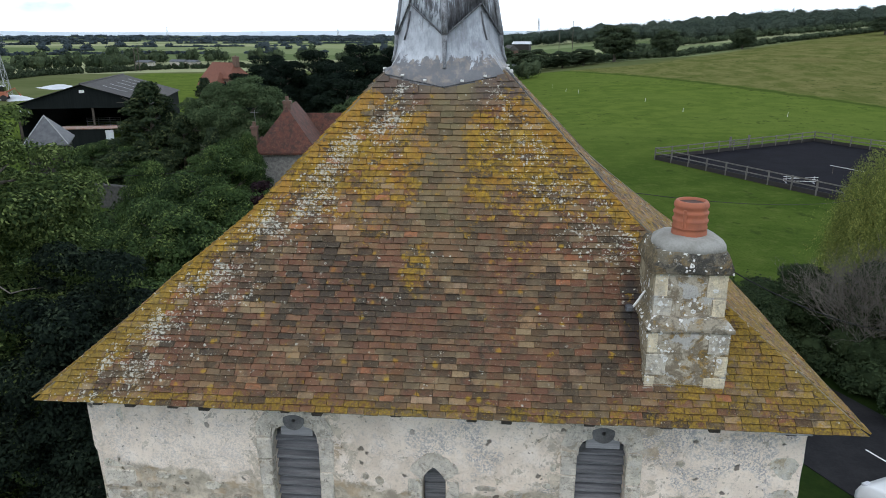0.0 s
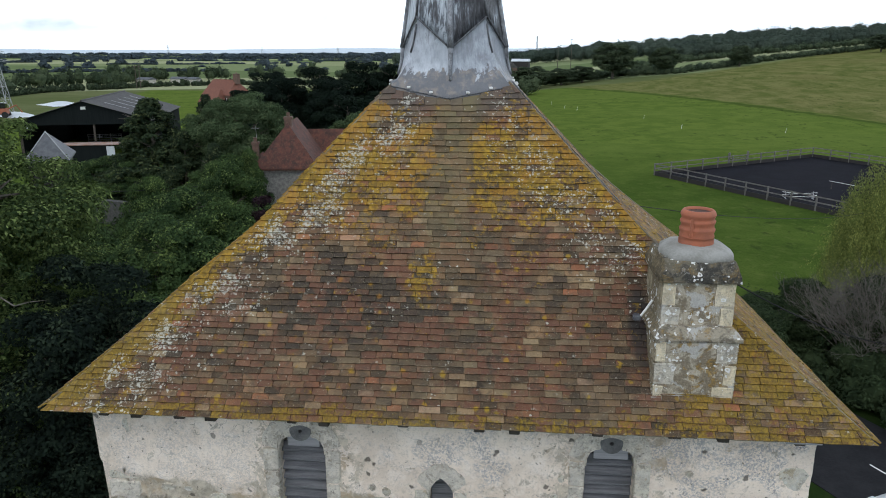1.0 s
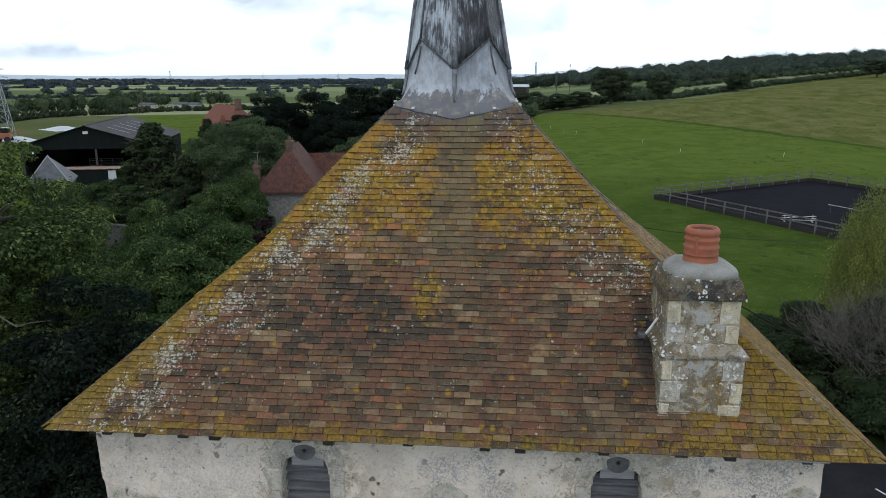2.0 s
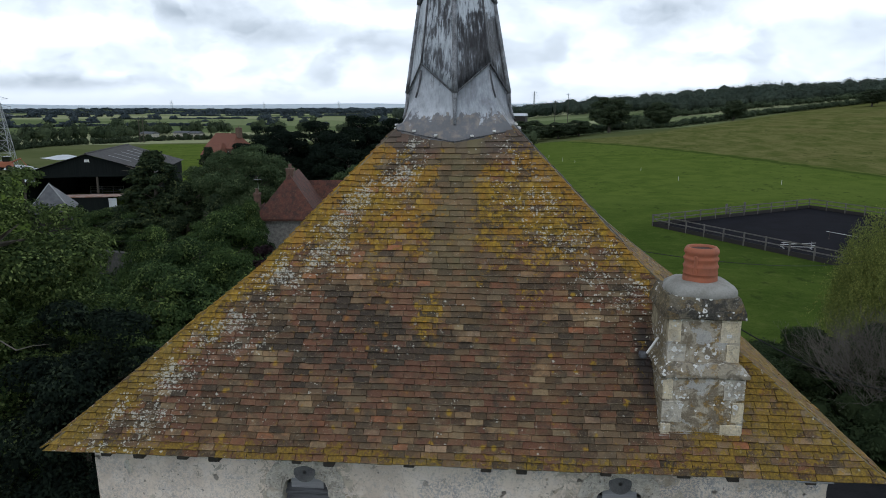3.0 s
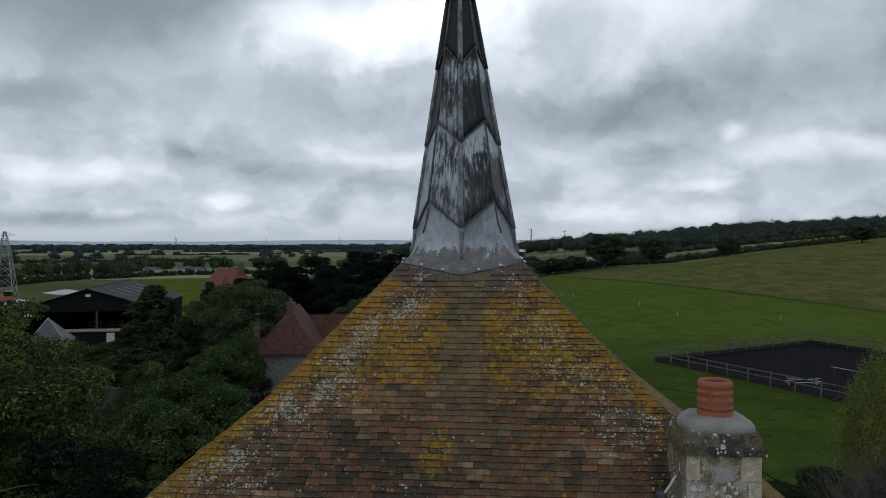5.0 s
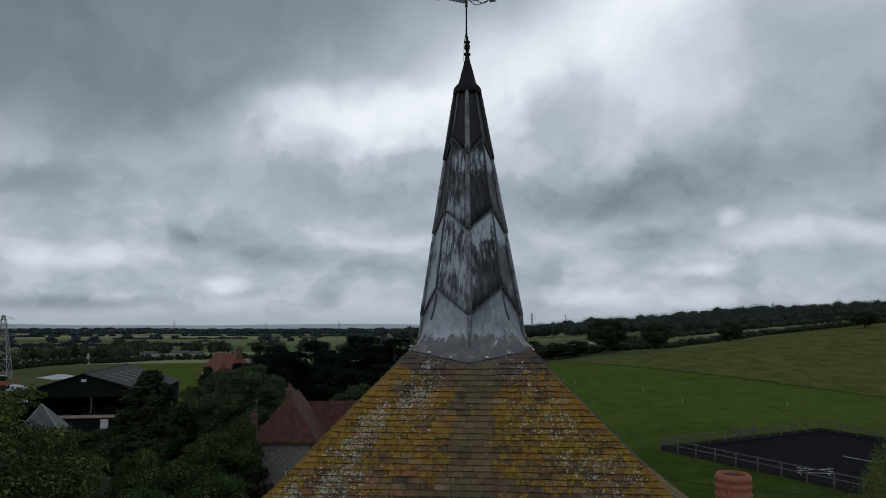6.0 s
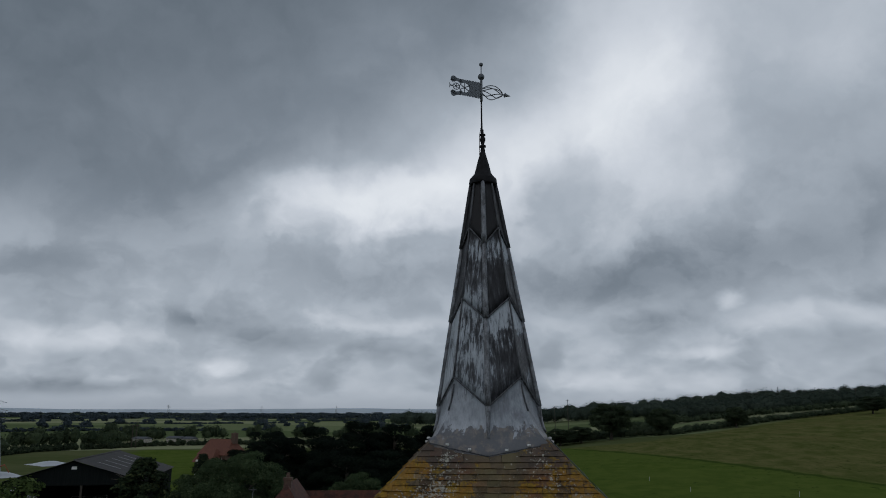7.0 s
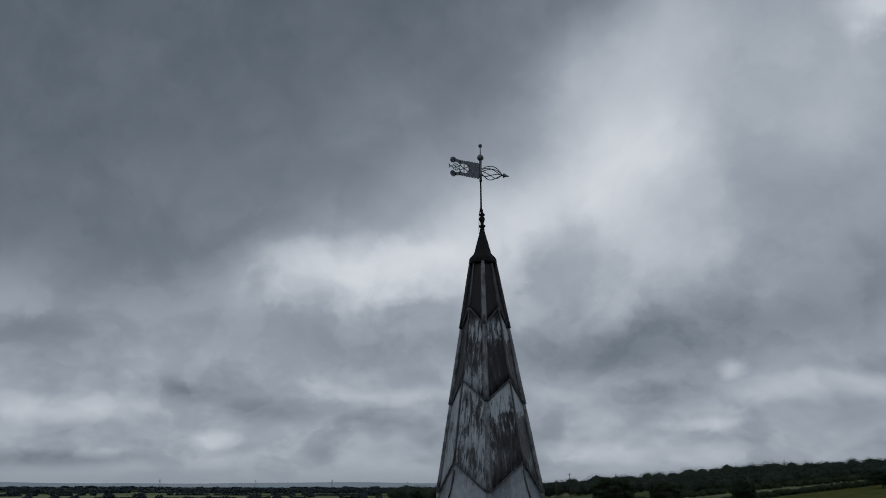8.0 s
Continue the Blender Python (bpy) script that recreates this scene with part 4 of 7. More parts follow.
def front_wall():
    from mathutils.geometry import delaunay_2d_cdt
    pts, edges = [], []

    def ring(poly, close=True):
        base = len(pts)
        pts.extend(Vector(p) for p in poly)
        edges.extend((base + i, base + (i + 1) % len(poly)) for i in range(len(poly)))
    nx = 60
    ring([(WX0 + (WX1 - WX0) * i / nx, -0.3) for i in range(nx)] + [(WX1, -0.3 + (WTOP + 0.3) * i / 60) for i in range(60)] + [(WX1 - (WX1 - WX0) * i / nx, WTOP) for i in range(nx)] + [(WX0, WTOP - (WTOP + 0.3) * i / 60) for i in range(60)])
    for h in HOLES:
        ring(h)
    rnd = random.Random(4)
    z = -0.1
    while z < WTOP - 0.03:
        st = 0.05 if z > 7.6 else 0.3
        x = WX0 + st * 0.6
        while x < WX1 - st * 0.4:
            px, pz = x + rnd.uniform(-0.2, 0.2) * st, z + rnd.uniform(-0.2, 0.2) * st
            if not any(inside(h, px, pz) for h in HOLES):
                pts.append(Vector((px, pz)))
            x += st
        z += st
    vs, _, fs, _, _, _ = delaunay_2d_cdt(pts, edges, [], 0, 1e-5)
    verts = []
    for v in vs:
        x, z = v
        d = 0.03 * noise.noise(Vector((x * 1.3, z * 1.3, 0))) + 0.022 * noise.noise(Vector((x * 5, z * 5, 2)))
        line = z + 0.4 * noise.noise(Vector((x * 0.9, z * 0.9, 5)))
        d += 0.03 * smooth01(8.46, 8.36, line) + 0.02 * smooth01(8.5, 8.3, line) * noise.noise(Vector((x * 9, z * 9, 7)))
        xe = 0.0
        if x < WX0 + 0.25 or x > WX1 - 0.25:
            xe = 0.035 * noise.noise(Vector((z * 3.1, x, 1))) + 0.02 * noise.noise(Vector((z * 11, x, 4)))
            xe += (0.07 if x < 0 else -0.0) * smooth01(8.75, 8.55, z)
        verts.append((x + xe, WY0 + d, z))
    faces = []
    for f in fs:
        cx = sum(vs[i][0] for i in f) / 3
        cz = sum(vs[i][1] for i in f) / 3
        if not any(inside(h, cx, cz) for h in HOLES):
            faces.append(tuple(f))
    # reveals, set back into the thickness of the wall
    for h in HOLES:
        b = len(verts)
        verts += [(x, WY0 - 0.004, z) for x, z in h] + [(x, WY0 + 0.55, z) for x, z in h]
        k = len(h)
        faces += [(b + i, b + (i + 1) % k, b + k + (i + 1) % k, b + k + i) for i in range(k)]
    return mesh_object("wall_south", verts, faces, M_RENDER, tower, True, "worn limewashed render over rubble")


front_wall()
for nm, lo, hi in (("wall_west", (WX0 + 0.02, WY0 + 0.03, -0.3), (WX0 + 0.6, WY1, WTOP)), ("wall_east", (WX1 - 0.6, WY0 + 0.03, -0.3), (WX1 - 0.02, WY1, WTOP)), ("wall_north", (WX0 + 0.6, WY1 - 0.6, -0.3), (WX1 - 0.6, WY1, WTOP))):
    bmw = slab(lo, hi)
    bmesh.ops.subdivide_edges(bmw, edges=bmw.edges, cuts=14, use_grid_fill=True)
    for v in bmw.verts:
        v.co += Vector(noise.noise_vector(v.co * 1.7)) * 0.025
    part(nm, bmw, M_RENDER, tower, smooth=True)
# near-black sheet stands in for the darkness behind the louvres
part("belfry_back", slab((WX0 + 0.62, WY0 + 0.58, 6.8), (WX1 - 0.62, WY0 + 0.62, WTOP)), M_DARK, tower, "black sheet for the unlit inside of the belfry")


def surround(name, cx, half, spring, rise, bottom, width, depth, lab, lancet=False):
    """Dressed stones round an opening: jamb blocks and a two-piece head, proud of the render."""
    rnd = random.Random(int(cx * 100))
    inner = arch_outline(cx, half, spring, rise, bottom, 9, lancet)
    head_l = [p for p in inner if p[1] >= spring - 1e-6]
    mid = len(head_l) // 2
    y0, y1 = WY0 - depth, WY0 + 0.10

    def ringed(pts, out, nm):
        bm = bmesh.new()
        fr, bk = [], []
        for i, (x, z) in enumerate(pts):
            dx, dz = x - cx, z - (spring - 0.10)
            ln = math.hypot(dx, dz)
            w = out * rnd.uniform(0.93, 1.07)
            ox, oz = x + dx / ln * w, min(z + dz / ln * w, WTOP + 0.02)
            fr.append((bm.verts.new((x, y0, z)), bm.verts.new((ox, y0 + 0.006, oz))))
            bk.append((bm.verts.new((x, y1, z)), bm.verts.new((ox, y1, oz))))
        for i in range(len(pts) - 1):
            bm.faces.new((fr[i][0], fr[i][1], fr[i + 1][1], fr[i + 1][0]))
            bm.faces.new((fr[i][1], bk[i][1], bk[i + 1][1], fr[i + 1][1]))
            bm.faces.new((fr[i][0], fr[i + 1][0], bk[i + 1][0], bk[i][0]))
        for i in (0, len(pts) - 1):
            bm.faces.new((fr[i][0], bk[i][0], bk[i][1], fr[i][1]))
        for v in bm.verts:
            v.co += Vector(noise.noise_vector(v.co * 6)) * 0.008
        part(nm, bm, M_ASHLAR, frame_thing, "dressed arch stone")
    frame_thing = new(name)
    frame_thing.parent = tower
    frame_thing["label"] = lab
    ringed(head_l[:mid + 1], width * 1.15, "arch_stone")
    ringed(head_l[mid:], width * 1.15, "arch_stone")
    for side in (-1, 1):
        z = spring
        while z > bottom:
            h = rnd.uniform(0.26, 0.42)
            w = width * rnd.uniform(0.9, 1.1)
            xa, xb = sorted((cx + side * half, cx + side * (half + w)))
            bm = slab((xa, y0 + rnd.uniform(0, 0.012), max(z - h, bottom) + 0.006), (xb, y1, z - 0.004), 0.012)
            part("jamb_stone", rough_up(bm, 0.008, 7, 1), rnd.choice((M_ASHLAR, M_ASHLAR, M_ASHLAR, M_CREAM)), frame_thing)
            z -= h
    return frame_thing


for cx, spring in ((-1.56, 8.94), (1.79, 8.95)):
    win = surround("window", cx, 0.265, spring, 0.30, 7.25, 0.16, 0.022, "cusped belfry window with grey timber louvres")
    # the cusped head: a pierced round lobe between two shoulders
    bm = bmesh.new()
    ycut0 = WY0 + 0.02
    outer, hole = [], []
    for k in range(24):
        a = k * math.tau / 24
        q = 0.118
        outer.append(bm.verts.new((cx + q * math.cos(a), ycut0 - 0.03, spring + 0.225 + q * math.sin(a))))
        hole.append(bm.verts.new((cx + 0.022 * math.cos(a), ycut0 - 0.03, spring + 0.225 + 0.022 * math.sin(a))))
    for k in range(24):
        bm.faces.new((outer[k], outer[(k + 1) % 24], hole[(k + 1) % 24], hole[k]))
    r = bmesh.ops.extrude_face_region(bm, geom=bm.faces[:])
    bmesh.ops.translate(bm, verts=[v for v in r["geom"] if isinstance(v, bmesh.types.BMVert)], vec=(0, 0.09, 0))
    part("pierced_boss", bm, M_BOSS, win, "dark stone boss with a small round hole")
    tl = 0.012 if cx < 0 else -0.004
    bm = slab((cx - 0.17, WY0 + 0.06, spring + 0.0), (cx + 0.19, WY0 + 0.085, spring + 0.135), 0.004)
    bmesh.ops.rotate(bm, cent=(cx, WY0, spring + 0.06), matrix=Matrix.Rotation(tl, 3, "Y"), verts=bm.verts)
    part("head_board", bm, M_HEADBOARD, win, "pale grey board across the head")
    for side in (-1, 1):
        bm = bmesh.new()
        c0 = [(0.268, -0.06), (0.268, 0.05), (0.235, 0.16), (0.16, 0.245), (0.10, 0.262), (0.098, 0.19), (0.115, 0.145), (0.165, 0.135), (0.215, 0.10), (0.245, 0.03), (0.252, -0.06)]
        a = [bm.verts.new((cx + side * u, WY0 + 0.004, spring + w)) for u, w in c0]
        b = [bm.verts.new((cx + side * u, WY0 + 0.16, spring + w)) for u, w in c0]
        bm.faces.new(a)
        bm.faces.new(b[::-1])
        for k in range(len(c0)):
            bm.faces.new((a[k], a[(k + 1) % len(c0)], b[(k + 1) % len(c0)], b[k]))
        part("cusp", bm, M_ASHLAR, win, "carved stone cusp")
    z, rnd = 7.3, random.Random(int(cx * 10))
    while z < spring - 0.04:
        w = 0.262 if z < spring - 0.06 else 0.19
        bm = bmesh.new()
        tl = rnd.uniform(-0.006, 0.006)
        prof = [(0.125, 0.0), (0.125, 0.022), (0.215, 0.084), (0.228, 0.066), (0.14, -0.004)]
        a = [bm.verts.new((cx - w, WY0 + u, z + v + tl)) for u, v in prof]
        b = [bm.verts.new((cx + w, WY0 + u, z + v - tl)) for u, v in prof]
        bm.faces.new(a)
        bm.faces.new(b[::-1])
        for k in range(5):
            bm.faces.new((a[k], b[k], b[(k + 1) % 5], a[(k + 1) % 5]))
        part("louvre_board", bm, M_LOUVRE, win)
        z += 0.118

small = surround("window", -0.015, 0.130, 8.50, 0.17, 7.65, 0.16, 0.02, "small pointed lancet with grey louvre boards", True)
z = 7.7
while z < 8.62:
    w = 0.122 if z < 8.5 else 0.07
    part("louvre_board", slab((-0.015 - w, WY0 + 0.14, z), (-0.015 + w, WY0 + 0.165, z + 0.128), 0.004), M_LOUVRE, small)
    z += 0.134

# rafter feet under the eaves and the plate that they sit on
rnd = random.Random(12)
for i in range(19):
    x = -3.7 + i * 0.41 + rnd.uniform(-0.06, 0.06)
    if i % 5 in (2, 4) and i > 2:
        continue
    part("rafter_foot", slab((x - rnd.uniform(0.045, 0.07), 0.22, 9.30 + rnd.uniform(0, 0.03)), (x + rnd.uniform(0.045, 0.07), 0.55, 9.44), 0.008), M_TIMBER, tower, "dark rafter end under the eaves" if i == 0 else "")
part("wall_plate", slab((WX0 + 0.05, WY0 + 0.2, 9.33), (WX1 - 0.05, WY0 + 0.42, 9.46)), M_TIMBER, tower)

# bare stones where the render has gone, and quoins at the corners
rnd = random.Random(21)
spots = []
for i in range(900):
    x, z = rnd.uniform(WX0 + 0.15, WX1 - 0.15), rnd.uniform(7.5, 8.42)
    w, h = rnd.uniform(0.05, 0.14), rnd.uniform(0.035, 0.075)
    if z > 8.30 + 0.35 * noise.noise(Vector((x * 0.9, 8.3, 5))) + rnd.uniform(-0.1, 0.06):
        continue
    if any(h0[0][0] - 0.22 - w < x < h0[-1][0] + 0.22 + w for h0 in HOLES) or any(abs(x - a) < w + c and abs(z - b) < h + d for a, b, c, d in spots):
        continue
    spots.append((x, z, w, h))
    if len(spots) > 120:
        break
spots += [(-0.78, 8.50, 0.05, 0.06), (-0.62, 8.46, 0.07, 0.07), (1.28, 8.72, 0.05, 0.06), (1.22, 8.5, 0.07, 0.05), (2.62, 8.85, 0.06, 0.05), (-2.62, 9.18, 0.10, 0.06), (0.55, 8.42, 0.16, 0.04)]
for x, z, w, h in spots:
    bm = bmesh.new()
    k = rnd.randint(6, 8)
    o = [(x + w * math.cos(j * math.tau / k + 0.3) * rnd.uniform(0.8, 1.05), z + h * math.sin(j * math.tau / k + 0.3) * rnd.uniform(0.8, 1.1)) for j in range(k)]
    a = [bm.verts.new((u, WY0 + 0.06, v)) for u, v in o]
    b = [bm.verts.new((x + (u - x) * 0.78, WY0 - 0.004 - rnd.uniform(0, 0.02), z + (v - z) * 0.75)) for u, v in o]
    bm.faces.new(b)
    for j in range(k):
        bm.faces.new((a[j], a[(j + 1) % k], b[(j + 1) % k], b[j]))
    part("rubble_stone", bm, M_RUBBLE if rnd.random() < 0.75 else M_CREAM, tower)
for side, xq in ((1, WX0), (-1, WX1)):
    z = WTOP - 0.02
    while z > 6.5:
        h, w = rnd.uniform(0.22, 0.36), rnd.uniform(0.26, 0.45)
        off = 0.07 * smooth01(8.75, 8.55, z - h / 2) if side > 0 else 0.0
        xa, xb = sorted((xq + off - side * 0.012, xq + off + side * w))
        part("quoin", rough_up(slab((xa, WY0 + 0.008, z - h + 0.003), (xb, WY0 + 0.3, z - 0.003), 0.03), 0.022, 5, 3), M_CREAM if rnd.random() < 0.6 else M_ASHLAR, tower)
        z -= h

# ---- the tiled roof ----
SPX, SPY = -0.10, 3.55                                            # the spire's axis
SKIRT = [0.885, 1.07, 0.89, 1.07, 0.885, 1.07, 0.89, 1.07]          # corner radii of its foot, from the front round by the right


def under_skirt(x, y, slack):
    """Whether a plan point lies below the spire's lead skirt."""
    k = ((math.atan2(y - SPY, x - SPX) + math.pi / 2) / (math.pi / 4)) % 8
    i, f = int(k), k - int(k)
    a, b = (-math.pi / 2 + (i + d) * math.pi / 4 for d in (0, 1))
    ra, rb = SKIRT[i % 8], SKIRT[(i + 1) % 8]
    px, py = ra * math.cos(a) * (1 - f) + rb * math.cos(b) * f, ra * math.sin(a) * (1 - f) + rb * math.sin(b) * f
    return math.hypot(x - SPX, y - SPY) < math.hypot(px, py) - slack


ROOF_Y = [(0.0, 9.5), (0.75, 10.28), (1.5, 11.15), (2.75, 12.62), (3.55, 13.55)]
EAVE_X = 4.215
ROOF_X = [(0.0, EAVE_X), (0.75, 3.285), (1.5, 2.255), (2.75, 0.87), (3.55, 0.05)]
EAST_DIP = [(0.0, 0.0), (0.75, 0.05), (1.5, 0.05), (2.75, 0.02), (3.55, 0.0)]     # the east slope lies a little under the hip tiles


def slope_table(kind):
    """Distance up the slope against (run in, height, half length of the course)."""
    rows, s = [], 0.0
    tab = []
    for (y, z), (_, hx) in zip(ROOF_Y, ROOF_X):
        hy = 3.55 - y
        tab.append((y, z, hx) if kind % 2 == 0 else (EAVE_X - hx + (0.034 * y + lerp(EAST_DIP, y) if kind == 1 else -0.034 * y), z, hy))
    prev = None
    for r in tab:
        if prev:
            s += math.hypot(r[0] - prev[0], r[1] - prev[1])
        rows.append((s, *r))
        prev = r
    return rows


def on_slope(rows, s):
    for a, b in zip(rows, rows[1:]):
        if s <= b[0] or b is rows[-1]:
            t = (s - a[0]) / (b[0] - a[0])
            return [a[k] + (b[k] - a[k]) * t for k in (1, 2, 3)] + [(b[1] - a[1], b[2] - a[2])]


def face_matrix(side):
    """Places a slope's own frame (along, run in, up): 0 front, 1 right, 2 back, 3 left."""
    if side == 0:
        return Matrix.Identity(4)
    if side == 2:
        return Matrix.Translation((0, 7.1, 0)) @ Matrix.Rotation(math.pi, 4, "Z")
    if side == 1:
        return Matrix.Translation((EAVE_X, 3.55, 0)) @ Matrix.Rotation(math.pi / 2, 4, "Z")
    return Matrix.Translation((-EAVE_X, 3.55, 0)) @ Matrix.Rotation(-math.pi / 2, 4, "Z")


def sag(x, s):
    return 0.018 * noise.noise(Vector((x * 0.6, s * 0.7, 9.0))) + 0.006 * noise.noise(Vector((x * 2.5, s * 2.2, 4.0)))


def tile_courses(side):
    """All tiles of one slope as lists of eight corners, course by course."""
    rows = slope_table(side)
    rnd = random.Random(70 + side)
    m = face_matrix(side)
    total = rows[-1][0]
    out, s, course = [], -0.03, 0
    while s < total - 0.7:
        gauge = 0.071 + 0.017 * smooth01(0.6, 4.2, s)
        r0, z0, h0, (dr, dz) = on_slope(rows, s)
        length = gauge * 2.1
        r1, z1, h1, _ = on_slope(rows, s + length)
        ln = math.hypot(dr, dz)
        nrm = Vector((0, -dz / ln, dr / ln))
        x = -h0 - rnd.uniform(0.0, 0.165)
        while x < h0:
            w = 0.164 + rnd.uniform(-0.012, 0.018)
            if rnd.random() < 0.02:
                w *= 1.45
            shift = {0: -0.034, 2: 0.034}.get(side, 0.0)
            xa, xb = x + 0.003, x + w - 0.003
            c0, c1 = shift * r0, shift * r1
            la, lb = max(xa, -h0 + c0), min(xb, h0 + c0)
            ua, ub = max(xa, -h1 + c1), min(xb, h1 + c1)
            x += w
            if lb - la < 0.025:
                continue
            if ub - ua < 0.004:
                ua = ub = min(max((la + lb) / 2, -h1 + c1), h1 + c1)
                ua, ub = ua - 0.002, ub + 0.002
            lift = rnd.uniform(0, 0.004) + (0.012 if rnd.random() < 0.025 else 0)
            skew, slip = rnd.uniform(-0.0025, 0.0025), rnd.uniform(-0.0035, 0.0035) + (rnd.uniform(-0.012, 0.004) if rnd.random() < 0.06 else 0)
            up = Vector((0, dr / ln, dz / ln))
            th = 0.017
            cor = []
            for (px, rr, zz, hh, sl) in ((la, r0, z0, 0.033 + lift, slip + skew), (lb, r0, z0, 0.033 + lift, slip - skew), (ub, r1, z1, 0.001, 0), (ua, r1, z1, 0.001, 0)):
                base = Vector((px, rr, zz)) + up * sl + nrm * (hh + sag(px + side * 9, s))
                cor.append(m @ base)
                cor.append(m @ (base + nrm * th))
            mid = (cor[4] + cor[6]) / 2
            if not under_skirt(mid.x, mid.y, 0.085):
                out.append((course, cor))
        s += gauge
        course += 1
    return out


TILE_FACES = [(0, 2, 3, 1), (1, 3, 5, 7), (2, 4, 5, 3), (0, 1, 7, 6)]
# across and up each tile, corner by corner, so that its edges can wear
TILE_UV = [0, 0, 1, 0, 1, 0, 0, 0, 0, 0, 1, 0, 1, 1, 0, 1, 1, 0, 1, 1, 1, 1, 1, 0, 0, 0, 0, 0, 0, 1, 0, 1]
roof = thing("tower_roof", 0, 0, 9.5, label="hipped roof of old brown clay tiles crusted with lichen", category="roof")
inv = roof.matrix_world.inverted()
bm = bmesh.new()
ringv = []
for (y, z), (_, hx) in zip(ROOF_Y, ROOF_X):
    c, hy, dip = -0.034 * y, 3.55 - y, 0.02 + lerp(EAST_DIP, y)
    ringv.append([bm.verts.new(inv @ Vector(p)) for p in ((c - hx + 0.02, 3.55 - hy + 0.02, z - 0.025), (c + hx - dip, 3.55 - hy + 0.02, z - 0.025), (c + hx - dip, 3.55 + hy - 0.02, z - 0.025), (c - hx + 0.02, 3.55 + hy - 0.02, z - 0.025))])
for a, b in zip(ringv, ringv[1:]):
    for k in range(4):
        bm.faces.new((a[k], a[(k + 1) % 4], b[(k + 1) % 4], b[k]))
bm.faces.new(ringv[0][::-1])
part("roof_boarding", bm, M_TIMBER, roof, "dark boarding under the tiles")
mass_v, mass_f = [], []
near_tiles = []
for side in range(4):
    for course, cor in tile_courses(side):
        if side == 0 and course < 6:
            near_tiles.append(cor)
            continue
        b0 = len(mass_v)
        mass_v += [inv @ p for p in cor]
        mass_f += [tuple(b0 + i for i in f) for f in TILE_FACES]
tagged(mesh_object("tile_courses", mass_v, mass_f, M_TILE, roof, uvs=TILE_UV * (len(mass_v) // 8)), "overlapping clay tiles with yellow and white lichen", kind="stuff")
# mortar fillets along the hips
for sx in (-1, 1):
    for sy in (0, 1):
        pts = []
        for i in range(12):
            y = 0.02 + 2.85 * i / 11
            z, hx = lerp(ROOF_Y, y), lerp(ROOF_X, y)
            pts.append(inv @ Vector((-0.034 * y + sx * (hx - 0.005), y if sy == 0 else 7.1 - y, z + 0.022 + 0.006 * noise.noise(Vector((i * 2.3, sx, sy))))))
        part("hip_mortar", bar(pts, [(0.015 if sx > 0 else 0.011) + 0.005 * noise.noise(Vector((i * 1.7, sx, 3))) for i in range(12)], 6), M_MORTAR, roof, "weathered mortar along the hip" if sx < 0 and sy == 0 else "", True)
# lightning conductor strap down one hip
pts = []
for i in range(25):
    y = 2.82 - 1.1 * i / 24
    pts.append(inv @ Vector((-0.034 * y + lerp(ROOF_X, y) - 0.015 + 0.012 * noise.noise(Vector((i * 0.7, 2.2, 0))), y, lerp(ROOF_Y, y) + 0.075 + 0.008 * noise.noise(Vector((i * 0.9, 5.2, 0))))))
part("conductor_strap", bar(pts, [0.006] * 25, 6), M_SLATE, roof, "grey lightning conductor strap along the hip", True)
# a patch of lead flashing at the eaves by the right corner
part("eaves_flashing", slab(inv @ Vector((3.38, -0.05, 9.485)), inv @ Vector((3.72, 0.05, 9.50)), 0.004), M_STEEL, roof, "dull metal flashing at the eaves")

# ---- the chimney on the roof ----
chimney = thing("chimney", 2.56, 0.72, 9.6, label="stone chimney stack with a red clay pot and cement top", category="chimney")
ci = Matrix.Translation((-2.56, -0.72, -9.6))


def at_chimney(bm):
    bm.transform(ci)
    return bm


def stack_stones(x0, x1, y0, y1, z0, z1, rows, rnd):
    """A stage of the stack: pale corner stones round rendered rubble."""
    core = rough_up(slab((x0 + 0.006, y0 + 0.006, z0), (x1 - 0.006, y1 - 0.006, z1)), 0.009, 6, 12)
    part("stage", at_chimney(core), M_CHIM_CORE, chimney, "rough rendered rubble", True)
    for k in range(rows):
        za, zb = z0 + (z1 - z0) * k / rows, z0 + (z1 - z0) * (k + 1) / rows
        for cx, sx in ((x0, 1), (x1, -1)):
            for cy, sy in ((y0, 1), (y1, -1)):
                w, d = (0.20, 0.13) if (k + (sx > 0)) % 2 else (0.12, 0.22)
                w *= rnd.uniform(0.85, 1.2)
                lo = (min(cx, cx + sx * w), min(cy, cy + sy * d), za + 0.004)
                hi = (max(cx, cx + sx * w), max(cy, cy + sy * d), zb - 0.005)
                part("corner_stone", at_chimney(rough_up(slab(lo, hi, 0.012), 0.007, 7, 2)), M_CHIM_CREAM if rnd.random() < 0.6 else M_CHIM_GREY, chimney)


rnd = random.Random(3)
stack_stones(2.12, 2.93, 0.23, 1.14, 9.45, 10.41, 4, rnd)
stack_stones(2.17, 2.885, 0.36, 1.08, 10.44, 11.0, 2, rnd)


